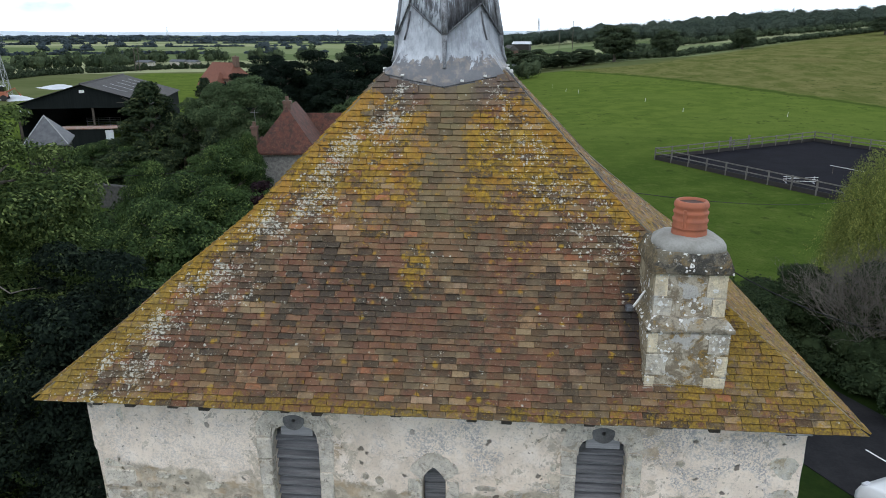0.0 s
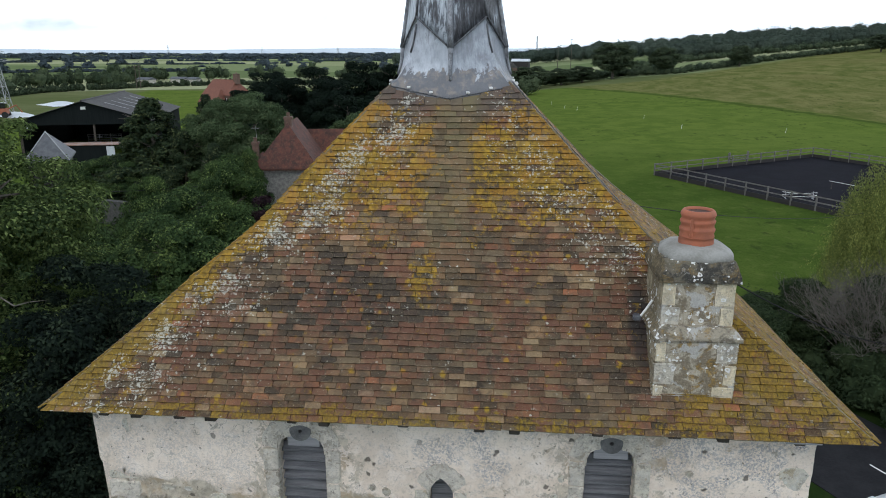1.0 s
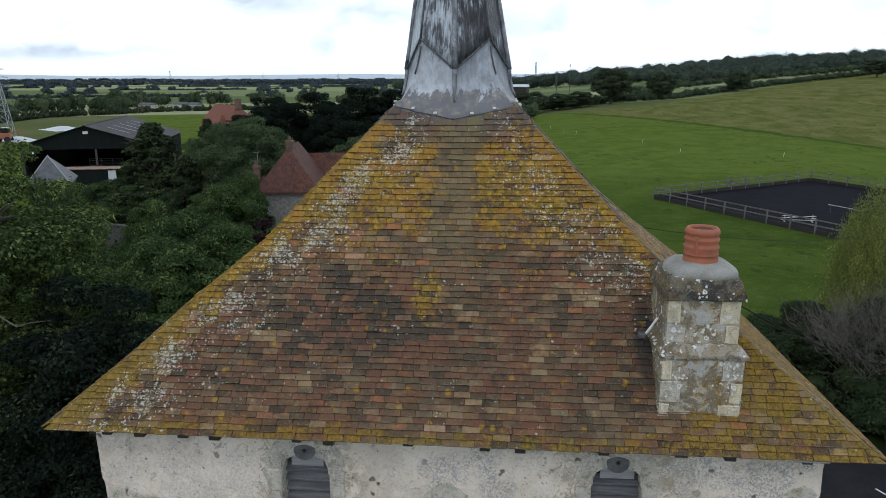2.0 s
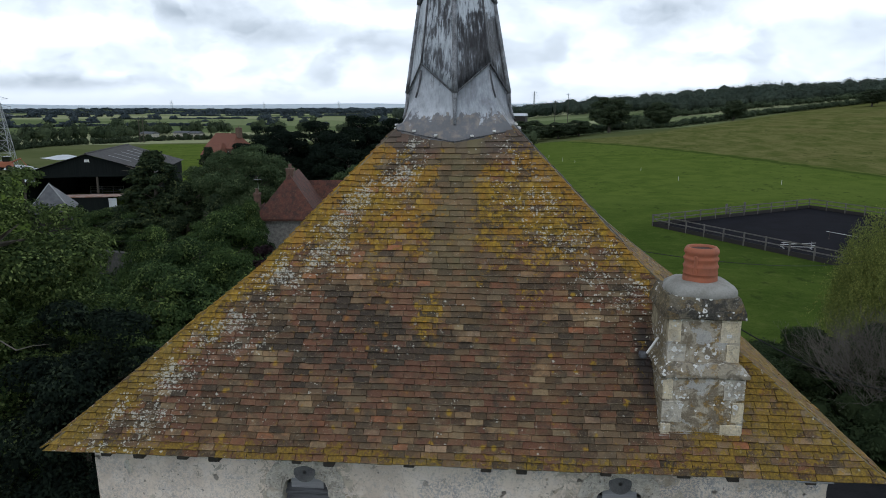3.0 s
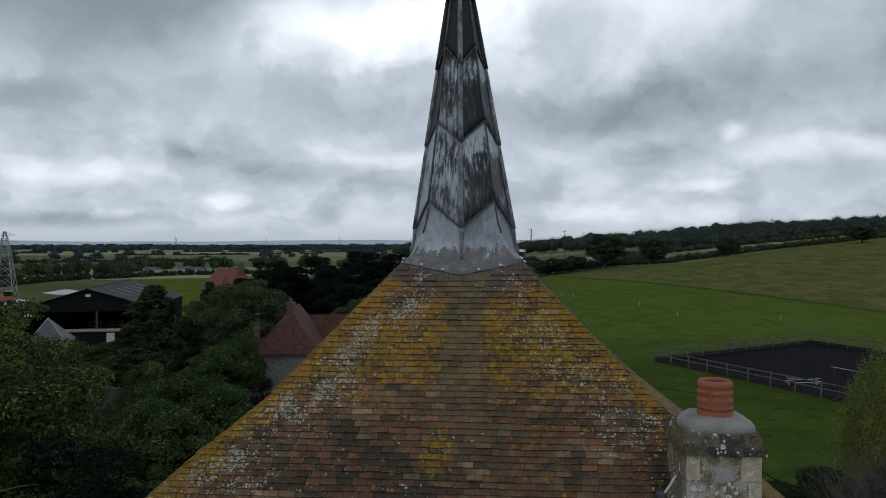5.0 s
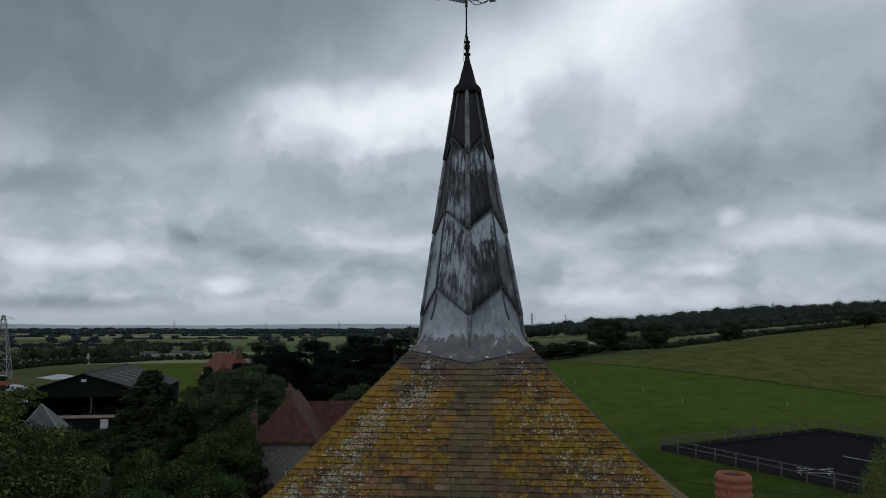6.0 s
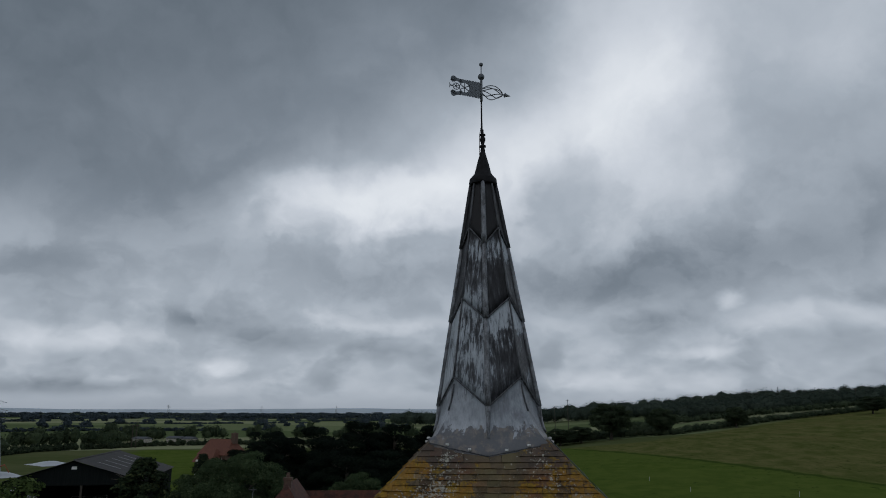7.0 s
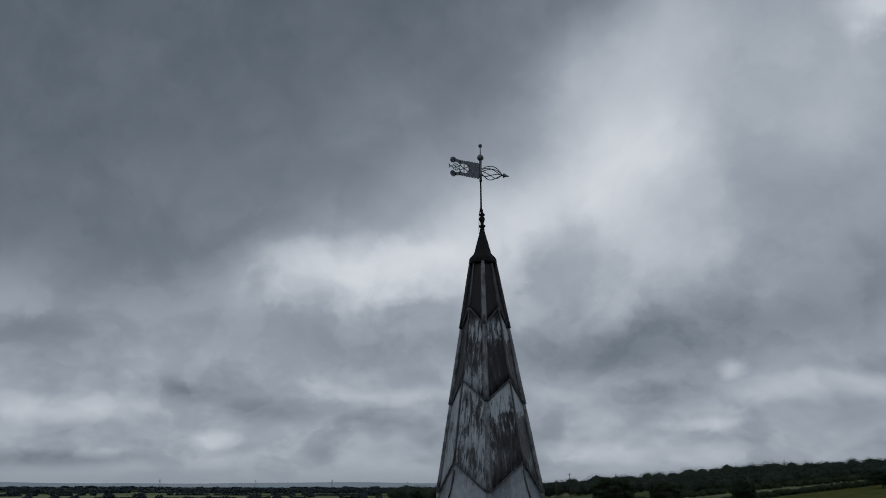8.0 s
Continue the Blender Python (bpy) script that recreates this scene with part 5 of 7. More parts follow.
def weathering(x0, x1, y0, y1, z0, lip, z1, inset, mat, nm, lab, rise=0.07):
    """A projecting course: an upright lip, then a slope that leads back to the stack above."""
    bm = bmesh.new()
    rings = []
    for (o, z) in ((0.0, z0), (lip, z0 - 0.01), (lip * 0.95, z0 + rise), (-inset, z1)):
        rings.append([bm.verts.new(p) for p in ((x0 - o, y0 - o, z), (x1 + o, y0 - o, z), (x1 + o, y1 + o, z), (x0 - o, y1 + o, z))])
    for a, b in zip(rings, rings[1:]):
        for k in range(4):
            bm.faces.new((a[k], a[(k + 1) % 4], b[(k + 1) % 4], b[k]))
    bm.faces.new(rings[0][::-1])
    bm.faces.new(rings[-1])
    bmesh.ops.subdivide_edges(bm, edges=bm.edges, cuts=7, use_grid_fill=True)
    for v in bm.verts:
        v.co += Vector(noise.noise_vector(v.co * 4)) * 0.009 + Vector(noise.noise_vector(v.co * 23)) * 0.006
    part(nm, at_chimney(bm), mat, chimney, lab, True)


weathering(2.12, 2.93, 0.23, 1.14, 10.42, 0.024, 10.53, 0.05, M_CHIM_BROWN, "string_course", "worn projecting stone course", 0.022)
weathering(2.17, 2.885, 0.36, 1.08, 10.985, 0.034, 11.18, 0.02, M_CHIM_DARK, "cap_course", "dark lichened cap course", 0.05)
bm = lathe([(0.455, 11.15), (0.475, 11.18), (0.468, 11.225), (0.37, 11.275), (0.22, 11.292), (0.14, 11.295)], 28, 2.55, 0.72)
for v in bm.verts:
    dx, dy = v.co.x - 2.55, v.co.y - 0.72
    r = math.hypot(dx, dy)
    if r > 0.2:
        sq = 0.80 * r / max(abs(dx), abs(dy)) * 0.5 + 0.5
        v.co.x, v.co.y = 2.55 + dx * sq * 0.83, 0.72 + dy * sq * 0.83
    v.co += Vector(noise.noise_vector(v.co * 5)) * 0.012
part("flaunching", at_chimney(bm), M_CEMENT, chimney, "smooth grey cement flaunching", True)
pot = part("chimney_pot", at_chimney(lathe([(0.172, 11.265), (0.172, 11.325), (0.166, 11.355), (0.172, 11.357), (0.172, 11.365), (0.164, 11.395), (0.175, 11.430), (0.175, 11.442), (0.163, 11.455), (0.161, 11.485), (0.173, 11.510), (0.173, 11.522), (0.160, 11.535), (0.160, 11.555), (0.172, 11.577), (0.172, 11.589), (0.165, 11.610), (0.150, 11.630), (0.132, 11.630), (0.128, 11.595), (0.128, 11.285)], 32, 2.55, 0.72, False)), M_POT, chimney, "ribbed red terracotta pot", True)
part("flue", at_chimney(lathe([(0.126, 11.300), (0.126, 11.605)], 24, 2.55, 0.72)), M_POT_IN, pot, "dark sooty flue")
part("vent_lug", at_chimney(slab((2.445, 0.565, 11.375), (2.475, 0.60, 11.555), 0.006)), M_POT, pot)
# lead soakers at the foot and a small floodlight bracket on the side
part("lead_flashing", at_chimney(rough_up(slab((2.105, 0.205, 9.62), (2.945, 0.30, 9.80), 0.012), 0.008, 7, 3)), M_CEMENT, chimney, "grey mortar fillet at the foot")
lampb = thing("floodlight", 2.05, 0.66, 10.50, label="small grey metal floodlight fixed beside the chimney", category="light")
part("arm", bar([(0.11, 0.02, 0.17), (0.05, 0.0, 0.08), (-0.03, -0.02, -0.03)], 0.013), M_WHITE, lampb, "pale bent bracket arm")
part("head", slab((-0.085, -0.06, -0.045), (-0.005, 0.03, 0.02), 0.015), M_SLATE, lampb, "grey lamp head")

# ---- the lead spire ----
spire = thing("spire", SPX, SPY, 12.55, label="eight-sided lead spire with white-streaked sheets and rolls", category="spire")


def spire_ring(z):
    """The spire's corner radius at a height."""
    return 0.682 - 0.1585 * (z - 13.23)


def corner(k, z, extra=0.0):
    a = -math.pi / 2 + k * math.pi / 4
    r = spire_ring(z) + extra
    lean = -0.014 * (z - 12.55)
    return Vector((r * math.cos(a) + lean, r * math.sin(a), z - 12.55))


def roof_height(x, y):
    """The tiles' height under a plan point near the top of the roof."""
    front = lerp(ROOF_Y, min(y, 7.1 - y))
    side = lerp([(EAVE_X - hx, z) for (_, z), (_, hx) in zip(ROOF_Y, ROOF_X)], EAVE_X - abs(x - SPX))
    return min(front, side)


# seams between the sheets: low on the even corners, high on the odd ones
SEAMS = [(13.23, 13.62), (14.41, 14.72), (15.50, 15.77), (16.50, 16.50)]


def seam_z(level, k):
    return SEAMS[level][k % 2]


for level in range(3):
    for k in range(8):
        lo = [corner(k, seam_z(level, k) - 0.05, 0.0), corner(k + 1, seam_z(level, k + 1) - 0.05, 0.0)]
        hi = [corner(k, seam_z(level + 1, k), 0.0), corner(k + 1, seam_z(level + 1, k + 1), 0.0)]
        out = Vector((math.cos(-math.pi / 2 + (k + 0.5) * math.pi / 4), math.sin(-math.pi / 2 + (k + 0.5) * math.pi / 4), 0))
        bm = bmesh.new()
        grid = []
        for j in range(7):
            row = []
            for i in range(5):
                p = lo[0].lerp(lo[1], i / 4).lerp(hi[0].lerp(hi[1], i / 4), j / 6)
                p += out * (0.012 * (1 - j / 6) + 0.006 * noise.noise(p * 4 + Vector((k, level, 0))))
                row.append(bm.verts.new(p))
            grid.append(row)
        for j in range(6):
            for i in range(4):
                bm.faces.new((grid[j][i], grid[j][i + 1], grid[j + 1][i + 1], grid[j + 1][i]))
        bot = [bm.verts.new(v.co - out * 0.02) for v in grid[0]]
        for i in range(4):
            bm.faces.new((grid[0][i], bot[i], bot[i + 1], grid[0][i + 1]))
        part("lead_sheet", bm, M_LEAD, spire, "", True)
        # the dressed lap at the sheet's foot
        pts = [lo[0].lerp(lo[1], i / 6) + out * 0.018 + Vector((0, 0, 0.012 + 0.006 * noise.noise(Vector((i, k, level * 3.0))))) for i in range(7)]
        part("seam_welt", bar(pts, [0.012] * 7, 6), M_LEAD_DARK, spire, "", True)
for k in range(8):
    for level in range(3):
        za, zb = seam_z(level, k) - 0.03, seam_z(level + 1, k) + 0.03
        pts = [corner(k, za + (zb - za) * i / 5, 0.012) + Vector((0.004 * noise.noise(Vector((i, k, 0))), 0, 0)) for i in range(6)]
        part("lead_roll", bar(pts, [0.042, 0.038, 0.036, 0.034, 0.032, 0.026] if k % 2 == 0 else [0.018, 0.015, 0.014, 0.013, 0.013, 0.011], 8), M_ROLL_WORN if k % 2 == 0 and (k == 0 or level < 2) else M_ROLL if k % 2 == 0 else M_LEAD_DARK, spire, "", True)
# the flared skirt that dies onto the tiles
for k in range(8):
    cols = []
    for kk in (k, (k + 1) % 8):
        a = -math.pi / 2 + kk * math.pi / 4
        rb = SKIRT[kk]
        bx, by = SPX + rb * math.cos(a), SPY + rb * math.sin(a)
        zb = roof_height(bx, by) + 0.075
        zt = seam_z(0, kk)
        rt = spire_ring(zt)
        col = []
        for j in range(9):
            t = j / 8
            z = zb + (zt - zb) * (t ** 1.15)
            r = rt + (rb - rt) * ((1 - t) ** 2.3) * 0.82 + (rb - rt) * 0.18 * (1 - t)
            lean = -0.014 * (z - 12.55)
            col.append(Vector((r * math.cos(a) + lean, r * math.sin(a), z - 12.55)))
        cols.append(col)
    bm = bmesh.new()
    grid = []
    for j in range(9):
        row = []
        for i in range(7):
            p = cols[0][j].lerp(cols[1][j], i / 6)
            if j == 0:
                q = p + Vector((SPX, SPY, 12.55))
                p.z = roof_height(q.x, q.y) + 0.07 - 12.55
            p += Vector(noise.noise_vector(p * 6)) * 0.008
            row.append(bm.verts.new(p))
        grid.append(row)
    for j in range(8):
        for i in range(6):
            bm.faces.new((grid[j][i], grid[j][i + 1], grid[j + 1][i + 1], grid[j + 1][i]))
    drip = [bm.verts.new(v.co - Vector((0, 0, 0.05))) for v in grid[0]]
    shade_line = [v.co.copy() for v in grid[0]]
    for i in range(6):
        bm.faces.new((grid[0][i], drip[i], drip[i + 1], grid[0][i + 1]))
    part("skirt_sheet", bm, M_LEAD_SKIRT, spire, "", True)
    pts = [c + Vector((0.012 * math.cos(-math.pi / 2 + k * math.pi / 4), 0.012 * math.sin(-math.pi / 2 + k * math.pi / 4), 0)) for c in cols[0]]
    run = pts[3:] if k % 2 == 0 else pts[4:-1]
    part("lead_roll", bar(run, [0.018 + 0.004 * j if k % 2 == 0 else 0.012 for j in range(len(run))], 8), M_ROLL_WORN if k % 2 == 0 else M_LEAD_DARK, spire, "", True)
    # dark bar stands in for the shadow line beneath the skirt's edge
    part("shade_line", bar([p + Vector((0, 0, -0.012)) for p in shade_line], [0.009] * len(shade_line), 5), M_LEAD_DARK, spire, "dark bar for the shadow line under the skirt's edge" if k == 0 else "", True)
    for f in (0.3, 0.68):
        p = cols[0][0].lerp(cols[1][0], f)
        q = p + Vector((SPX, SPY, 12.55))
        p.z = roof_height(q.x, q.y) + 0.075 - 12.55
        bm = slab((-0.022, -0.018, 0), (0.022, 0.018, 0.028), 0.005)
        bm.transform(Matrix.Translation(p))
        part("lead_clip", bm, M_WHITE, spire, "pale square clip" if f < 0.5 else "")
# cap and finial
capz = 16.44 - 12.55
lean = -0.014 * (16.5 - 12.55)
cap = part("cap", lathe([(0.205, capz), (0.212, capz + 0.02), (0.205, capz + 0.09), (0.175, capz + 0.125), (0.135, capz + 0.17), (0.115, capz + 0.24), (0.085, capz + 0.36), (0.055, capz + 0.47), (0.032, capz + 0.56)], 16, lean, 0), M_IRON, spire, "black lead cap over the top", True)
part("finial", lathe([(0.030, capz + 0.54), (0.036, capz + 0.57), (0.026, capz + 0.60), (0.05, capz + 0.615), (0.05, capz + 0.635), (0.022, capz + 0.655), (0.03, capz + 0.69), (0.042, capz + 0.72), (0.042, capz + 0.76), (0.026, capz + 0.79), (0.046, capz + 0.805), (0.046, capz + 0.82), (0.018, capz + 0.84), (0.016, capz + 0.9)], 14, lean, 0), M_IRON, spire, "turned black iron finial", True)
part("conductor", bar([(lean - 0.035, -0.02, capz + 0.30), (lean - 0.05, -0.03, capz + 0.55), (lean - 0.045, -0.03, capz + 0.8), (lean - 0.02, -0.01, capz + 0.95)], 0.005, 5), M_IRON, spire, "thin lightning conductor")

# ---- the weather vane ----
vane = thing("weather_vane", SPX - 0.068, SPY + 0.03, 17.30, 27, "grey metal banner weather vane with pierced wheels and arrow", "weather vane")
part("rod", bar([(0, 0, 0.0), (0, 0, 0.28), (0, 0, 0.52)], [0.016, 0.013, 0.012]), M_IRON, vane, "slim black rod")
part("sleeve", bar([(0, 0, 0.52), (0, 0, 0.88)], 0.021), M_VANE, vane, "grey sleeve", True)
part("spindle", bar([(0, 0, 0.88), (0, 0, 1.13)], 0.009), M_VANE, vane, "", True)


def ball(name, r, z):
    part(name, lathe([(r * math.sin(math.pi * (i + 0.02) / 12.04), z - r * math.cos(math.pi * (i + 0.02) / 12.04)) for i in range(13)], 16), M_VANE, vane, "round grey ball", True)


ball("ball", 0.052, 0.935)
ball("ball", 0.031, 1.145)


def plate(pts, th=0.008):
    bm = bmesh.new()
    a = [bm.verts.new((u, -th / 2, w)) for u, w in pts]
    b = [bm.verts.new((u, th / 2, w)) for u, w in pts]
    bm.faces.new(a)
    bm.faces.new(b[::-1])
    for k in range(len(pts)):
        bm.faces.new((a[k], a[(k + 1) % len(pts)], b[(k + 1) % len(pts)], b[k]))
    return bm


def hoop(cu, cw, r0, r1, a0=0.0, a1=math.tau, n=20, th=0.008):
    bm = bmesh.new()
    rows = []
    for i in range(n + 1):
        a = a0 + (a1 - a0) * i / n
        rows.append([bm.verts.new((cu + r * math.cos(a), y, cw + r * math.sin(a))) for r, y in ((r0, -th / 2), (r1, -th / 2), (r1, th / 2), (r0, th / 2))])
    for p, q in zip(rows, rows[1:]):
        for k in range(4):
            bm.faces.new((p[k], p[(k + 1) % 4], q[(k + 1) % 4], q[k]))
    return bm


VZ = 0.70
# solid part of the banner with scalloped edges
edge = []
for i in range(4):
    for j in range(5):
        t = math.pi * j / 5
        edge.append((-0.022 - 0.05 * i - 0.025 + 0.025 * math.cos(t), 0.118 + 0.02 * math.sin(t)))
part("banner", plate(edge + [(-0.222, 0.10), (-0.205, 0.05), (-0.20, 0.0), (-0.205, -0.05), (-0.222, -0.10)] + [(u, -w) for u, w in edge[::-1]]), M_VANE, vane, "solid grey plate with scalloped edges").location = (0, 0, VZ)
for cu, r, w0 in ((-0.285, 0.092, 0.012), (-0.425, 0.058, 0.010)):
    part("wheel", hoop(cu, 0, r - w0, r), M_VANE, vane, "pierced six-spoked wheel").location = (0, 0, VZ)
    for k in range(3):
        a = k * math.pi / 3 + 0.5
        part("spoke", plate([(cu + (r - 0.004) * math.cos(a + d), (r - 0.004) * math.sin(a + d)) for d in (-0.07, 0.07)] + [(cu + (r - 0.004) * math.cos(a + math.pi + d), (r - 0.004) * math.sin(a + math.pi + d)) for d in (-0.07, 0.07)]), M_VANE, vane).location = (0, 0, VZ)
for s in (-1, 1):
    # scalloped webs above and below the wheels, ending in round horns
    web = [(-0.215, s * 0.12), (-0.215, s * 0.05)] + [(-0.285 + 0.09 * math.cos(a), s * 0.09 * math.sin(a)) for a in (0.6, 1.0, 1.4, 1.75, 2.1)] + [(-0.35, s * 0.055), (-0.37, s * 0.075)]
    for i in range(4):
        for j in range(4):
            t = math.pi * j / 4
            web.append((-0.37 + 0.038 * i + 0.019 - 0.019 * math.cos(t), s * (0.118 + 0.018 * math.sin(t))))
    part("web", plate(web if s > 0 else web[::-1]), M_VANE, vane).location = (0, 0, VZ)
    part("horn", hoop(-0.425, 0, 0.088, 0.142, s * 0.8, s * 2.35, 14), M_VANE, vane, "curled end").location = (0, 0, VZ)
    part("horn_tip", hoop(-0.468, s * 0.118, 0.0, 0.05, 0, math.tau, 12), M_VANE, vane).location = (0, 0, VZ)
part("tail", plate([(-0.48, 0.008), (-0.52, 0.010), (-0.545, 0.045), (-0.535, 0.0), (-0.545, -0.045), (-0.52, -0.010), (-0.48, -0.008)]), M_VANE, vane, "small fishtail").location = (0, 0, VZ)
# open cage of bent wires, then the arrow
for k in range(6):
    a = k * math.pi / 3 + 0.4
    pts = []
    for i in range(13):
        t = i / 12
        r = 0.108 * math.sin(math.pi * (0.08 + 0.92 * t)) ** 0.75
        b = a + 1.3 * t
        pts.append((0.015 + 0.36 * t, r * math.cos(b), VZ + r * math.sin(b)))
    part("cage_wire", bar(pts, 0.007, 6), M_VANE, vane, "", True)
part("arrow_shaft", bar([(0.36, 0, VZ), (0.40, 0, VZ)], 0.012), M_VANE, vane)
part("arrow_head", lathe([(0.004, 0.0), (0.040, 0.02), (0.030, 0.03), (0.002, 0.12)], 12), M_VANE, vane, "pointed arrow head").matrix_local = Matrix.Translation((0.39, 0, VZ)) @ Matrix.Rotation(math.pi / 2, 4, "Y")

# ---- trees ----
def leaf_mesh(name, pts, outs, size, rng, flat=0.55, hang=0.0):
    """Many small pointed leaves (or sprays of leaves) at the points, turned roughly outwards."""
    n = len(pts)
    nrm = outs + rng.normal(0, flat, (n, 3)) + np.array((0, 0, 0.6))
    nrm /= np.linalg.norm(nrm, axis=1)[:, None] + 1e-9
    ref = rng.normal(0, 1, (n, 3))
    u = np.cross(nrm, ref)
    if hang:
        u = np.array((0, 0, -hang)) + rng.normal(0, 0.35, (n, 3))
    u /= np.linalg.norm(u, axis=1)[:, None] + 1e-9
    v = np.cross(nrm, u)
    v /= np.linalg.norm(v, axis=1)[:, None] + 1e-9
    s = (size * rng.uniform(0.55, 1.35, n))[:, None]
    fold = nrm * s * 0.18
    co = np.stack((pts - u * s, pts - v * s * 0.52 + fold, pts + u * s, pts + v * s * 0.52 + fold), axis=1).reshape(-1, 3)
    me = bpy.data.meshes.new(name)
    me.vertices.add(n * 4)
    me.vertices.foreach_set("co", co.ravel())
    me.loops.add(n * 4)
    me.loops.foreach_set("vertex_index", np.arange(n * 4))
    me.polygons.add(n)
    me.polygons.foreach_set("loop_start", np.arange(n) * 4)
    me.update(calc_edges=True)
    return me


def lobes_cloud(rng, lobes, n, shell=0.62):
    """Points gathered on the outer skin of overlapping lobes, thinner inside."""
    lobes = np.array(lobes)
    w = lobes[:, 3] ** 2
    pick = rng.choice(len(lobes), n, p=w / w.sum())
    d = rng.normal(0, 1, (n, 3))
    d[:, 2] = np.where(rng.random(n) < 0.55, np.abs(d[:, 2]), d[:, 2])      # sprays thin out beneath
    d /= np.linalg.norm(d, axis=1)[:, None]
    r = lobes[pick, 3] * (shell + (1 - shell) * rng.random(n) ** 0.6) * (1 + 0.10 * rng.normal(0, 1, n))
    pts = lobes[pick, :3] + d * r[:, None] * np.array((1.08, 1.08, 0.66))
    return pts, d


def trunk_mesh(rng, height, radius, limbs, reach, start=0.35, sides=8):
    bm = bmesh.new()
    top = Vector((rng.uniform(-0.3, 0.3), rng.uniform(-0.3, 0.3), height))
    pts = [Vector((0, 0, -0.2)), Vector((0.05, 0.02, height * 0.3)), top * 0.65 + Vector((0.1, -0.1, 0)), top]
    tube(bm, pts, [radius * 1.25, radius * 0.85, radius * 0.55, radius * 0.12], sides)
    for i in range(limbs):
        t = start + (0.9 - start) * i / max(limbs - 1, 1)
        base = Vector((0.05, 0, height * t))
        a = i * 2.4 + rng.uniform(-0.4, 0.4)
        ln = reach * (1.1 - 0.6 * t) * rng.uniform(0.8, 1.2)
        tip = base + Vector((math.cos(a) * ln, math.sin(a) * ln, ln * rng.uniform(0.3, 0.7)))
        mid = base.lerp(tip, 0.5) + Vector((0, 0, ln * 0.1))
        tube(bm, [base, mid, tip], [radius * 0.4, radius * 0.25, radius * 0.05], 6)
        for s in (-0.6, 0.6):
            q = mid + Vector((math.cos(a + s) * ln * 0.45, math.sin(a + s) * ln * 0.45, ln * 0.3))
            tube(bm, [mid, q], [radius * 0.18, radius * 0.03], 5)
    return bm


def make_tree(name, seed, height, spread, n, leaf, mat, lab, shape="broad", low=0.25, clumps=62):
    rng = np.random.default_rng(seed)
    ob = thing(name, 0, 0, 0, label=lab, category="tree")
    part("trunk", trunk_mesh(rng, height * 0.85, height * 0.028, 9 if shape != "cone" else 5, spread * 0.7), M_BARK, ob)
    if shape == "cone":
        # boughs in drooping layers that shorten towards the top
        lobes = []
        for i in range(150):
            t = rng.random() ** 1.2
            a = rng.uniform(0, math.tau)
            rad = spread * rng.uniform(0.13, 0.24) * (1 - 0.45 * t)
            r = (spread - rad) * (1 - t) ** 0.75 * rng.uniform(0.6, 1.05)
            lobes.append((r * math.cos(a), r * math.sin(a), height * (low + (0.97 - low) * t) - 0.12 * r, rad))
        pts, outs = lobes_cloud(rng, lobes, n, 0.5)
        zl = height * low + (pts[:, 2] - height * low)
        pts[:, 2] = np.maximum(zl + 0.10 * np.sin(np.arctan2(pts[:, 1], pts[:, 0]) * 11 + zl * 5), 0.1)
    elif shape == "willow":
        ns = n // 60
        a = rng.uniform(0, math.tau, ns)
        rr = spread * np.sqrt(rng.random(ns))
        ztop = height * (0.62 + 0.38 * np.sqrt(np.clip(1 - (rr / spread) ** 2, 0, 1))) * rng.uniform(0.72, 1.04, ns)
        ln = height * rng.uniform(0.25, 0.65, ns)
        k = np.repeat(np.arange(ns), 60)
        f = rng.random(len(k))
        drift = rng.normal(0, 0.45, (ns, 2))
        pts = np.stack((rr[k] * np.cos(a[k]) * (1 + 0.12 * f) + drift[k, 0] * f, rr[k] * np.sin(a[k]) * (1 + 0.12 * f) + drift[k, 1] * f, ztop[k] - ln[k] * f), 1) + rng.normal(0, 0.07, (len(k), 3))
        outs = np.stack((np.cos(a[k]), np.sin(a[k]), 0.3 + 0 * f), 1)
    else:
        lobes = []
        zc, zr = height * (low + (1 - low) * 0.5), height * (1 - low) * 0.5
        for i in range(clumps):
            d = rng.normal(0, 1, 3)
            d /= np.linalg.norm(d)
            s = rng.uniform(0.60, 1.0)
            taper = 1.0 if shape == "round" else 1.0 - 0.28 * max(d[2], 0)
            rad = spread * rng.uniform(0.15, 0.32) * (62 / clumps) ** 0.4
            lobes.append((d[0] * (spread - rad * 0.6) * s * taper, d[1] * (spread - rad * 0.6) * s * taper, zc + d[2] * (zr - rad * 0.6) * s * 1.05, rad))
        lobes.append((0, 0, zc, spread * 0.55))
        pts, outs = lobes_cloud(rng, lobes, n)
        pts[:, 2] = np.maximum(pts[:, 2], 0.1)
    me = leaf_mesh("crown", pts, outs, leaf, rng, hang=1.0 if shape == "willow" else 0.0)
    me.materials.append(mat)
    crown = new("crown", me)
    crown.parent = ob
    return ob


def planted(proto, spots, more=False):
    """Sets the first tree and copies of it at (x, y, scale up, scale across, turn)."""
    for i, (x, y, sz, sw, rz) in enumerate(spots):
        m = pose(x, y, terrain(x, y) - 0.05, 0, 0, rz) @ Matrix.Diagonal((sw, sw, sz, 1))
        if i == 0 and not more:
            proto.matrix_world = m
        else:
            copy_thing(proto, m).scale = (sw, sw, sz)


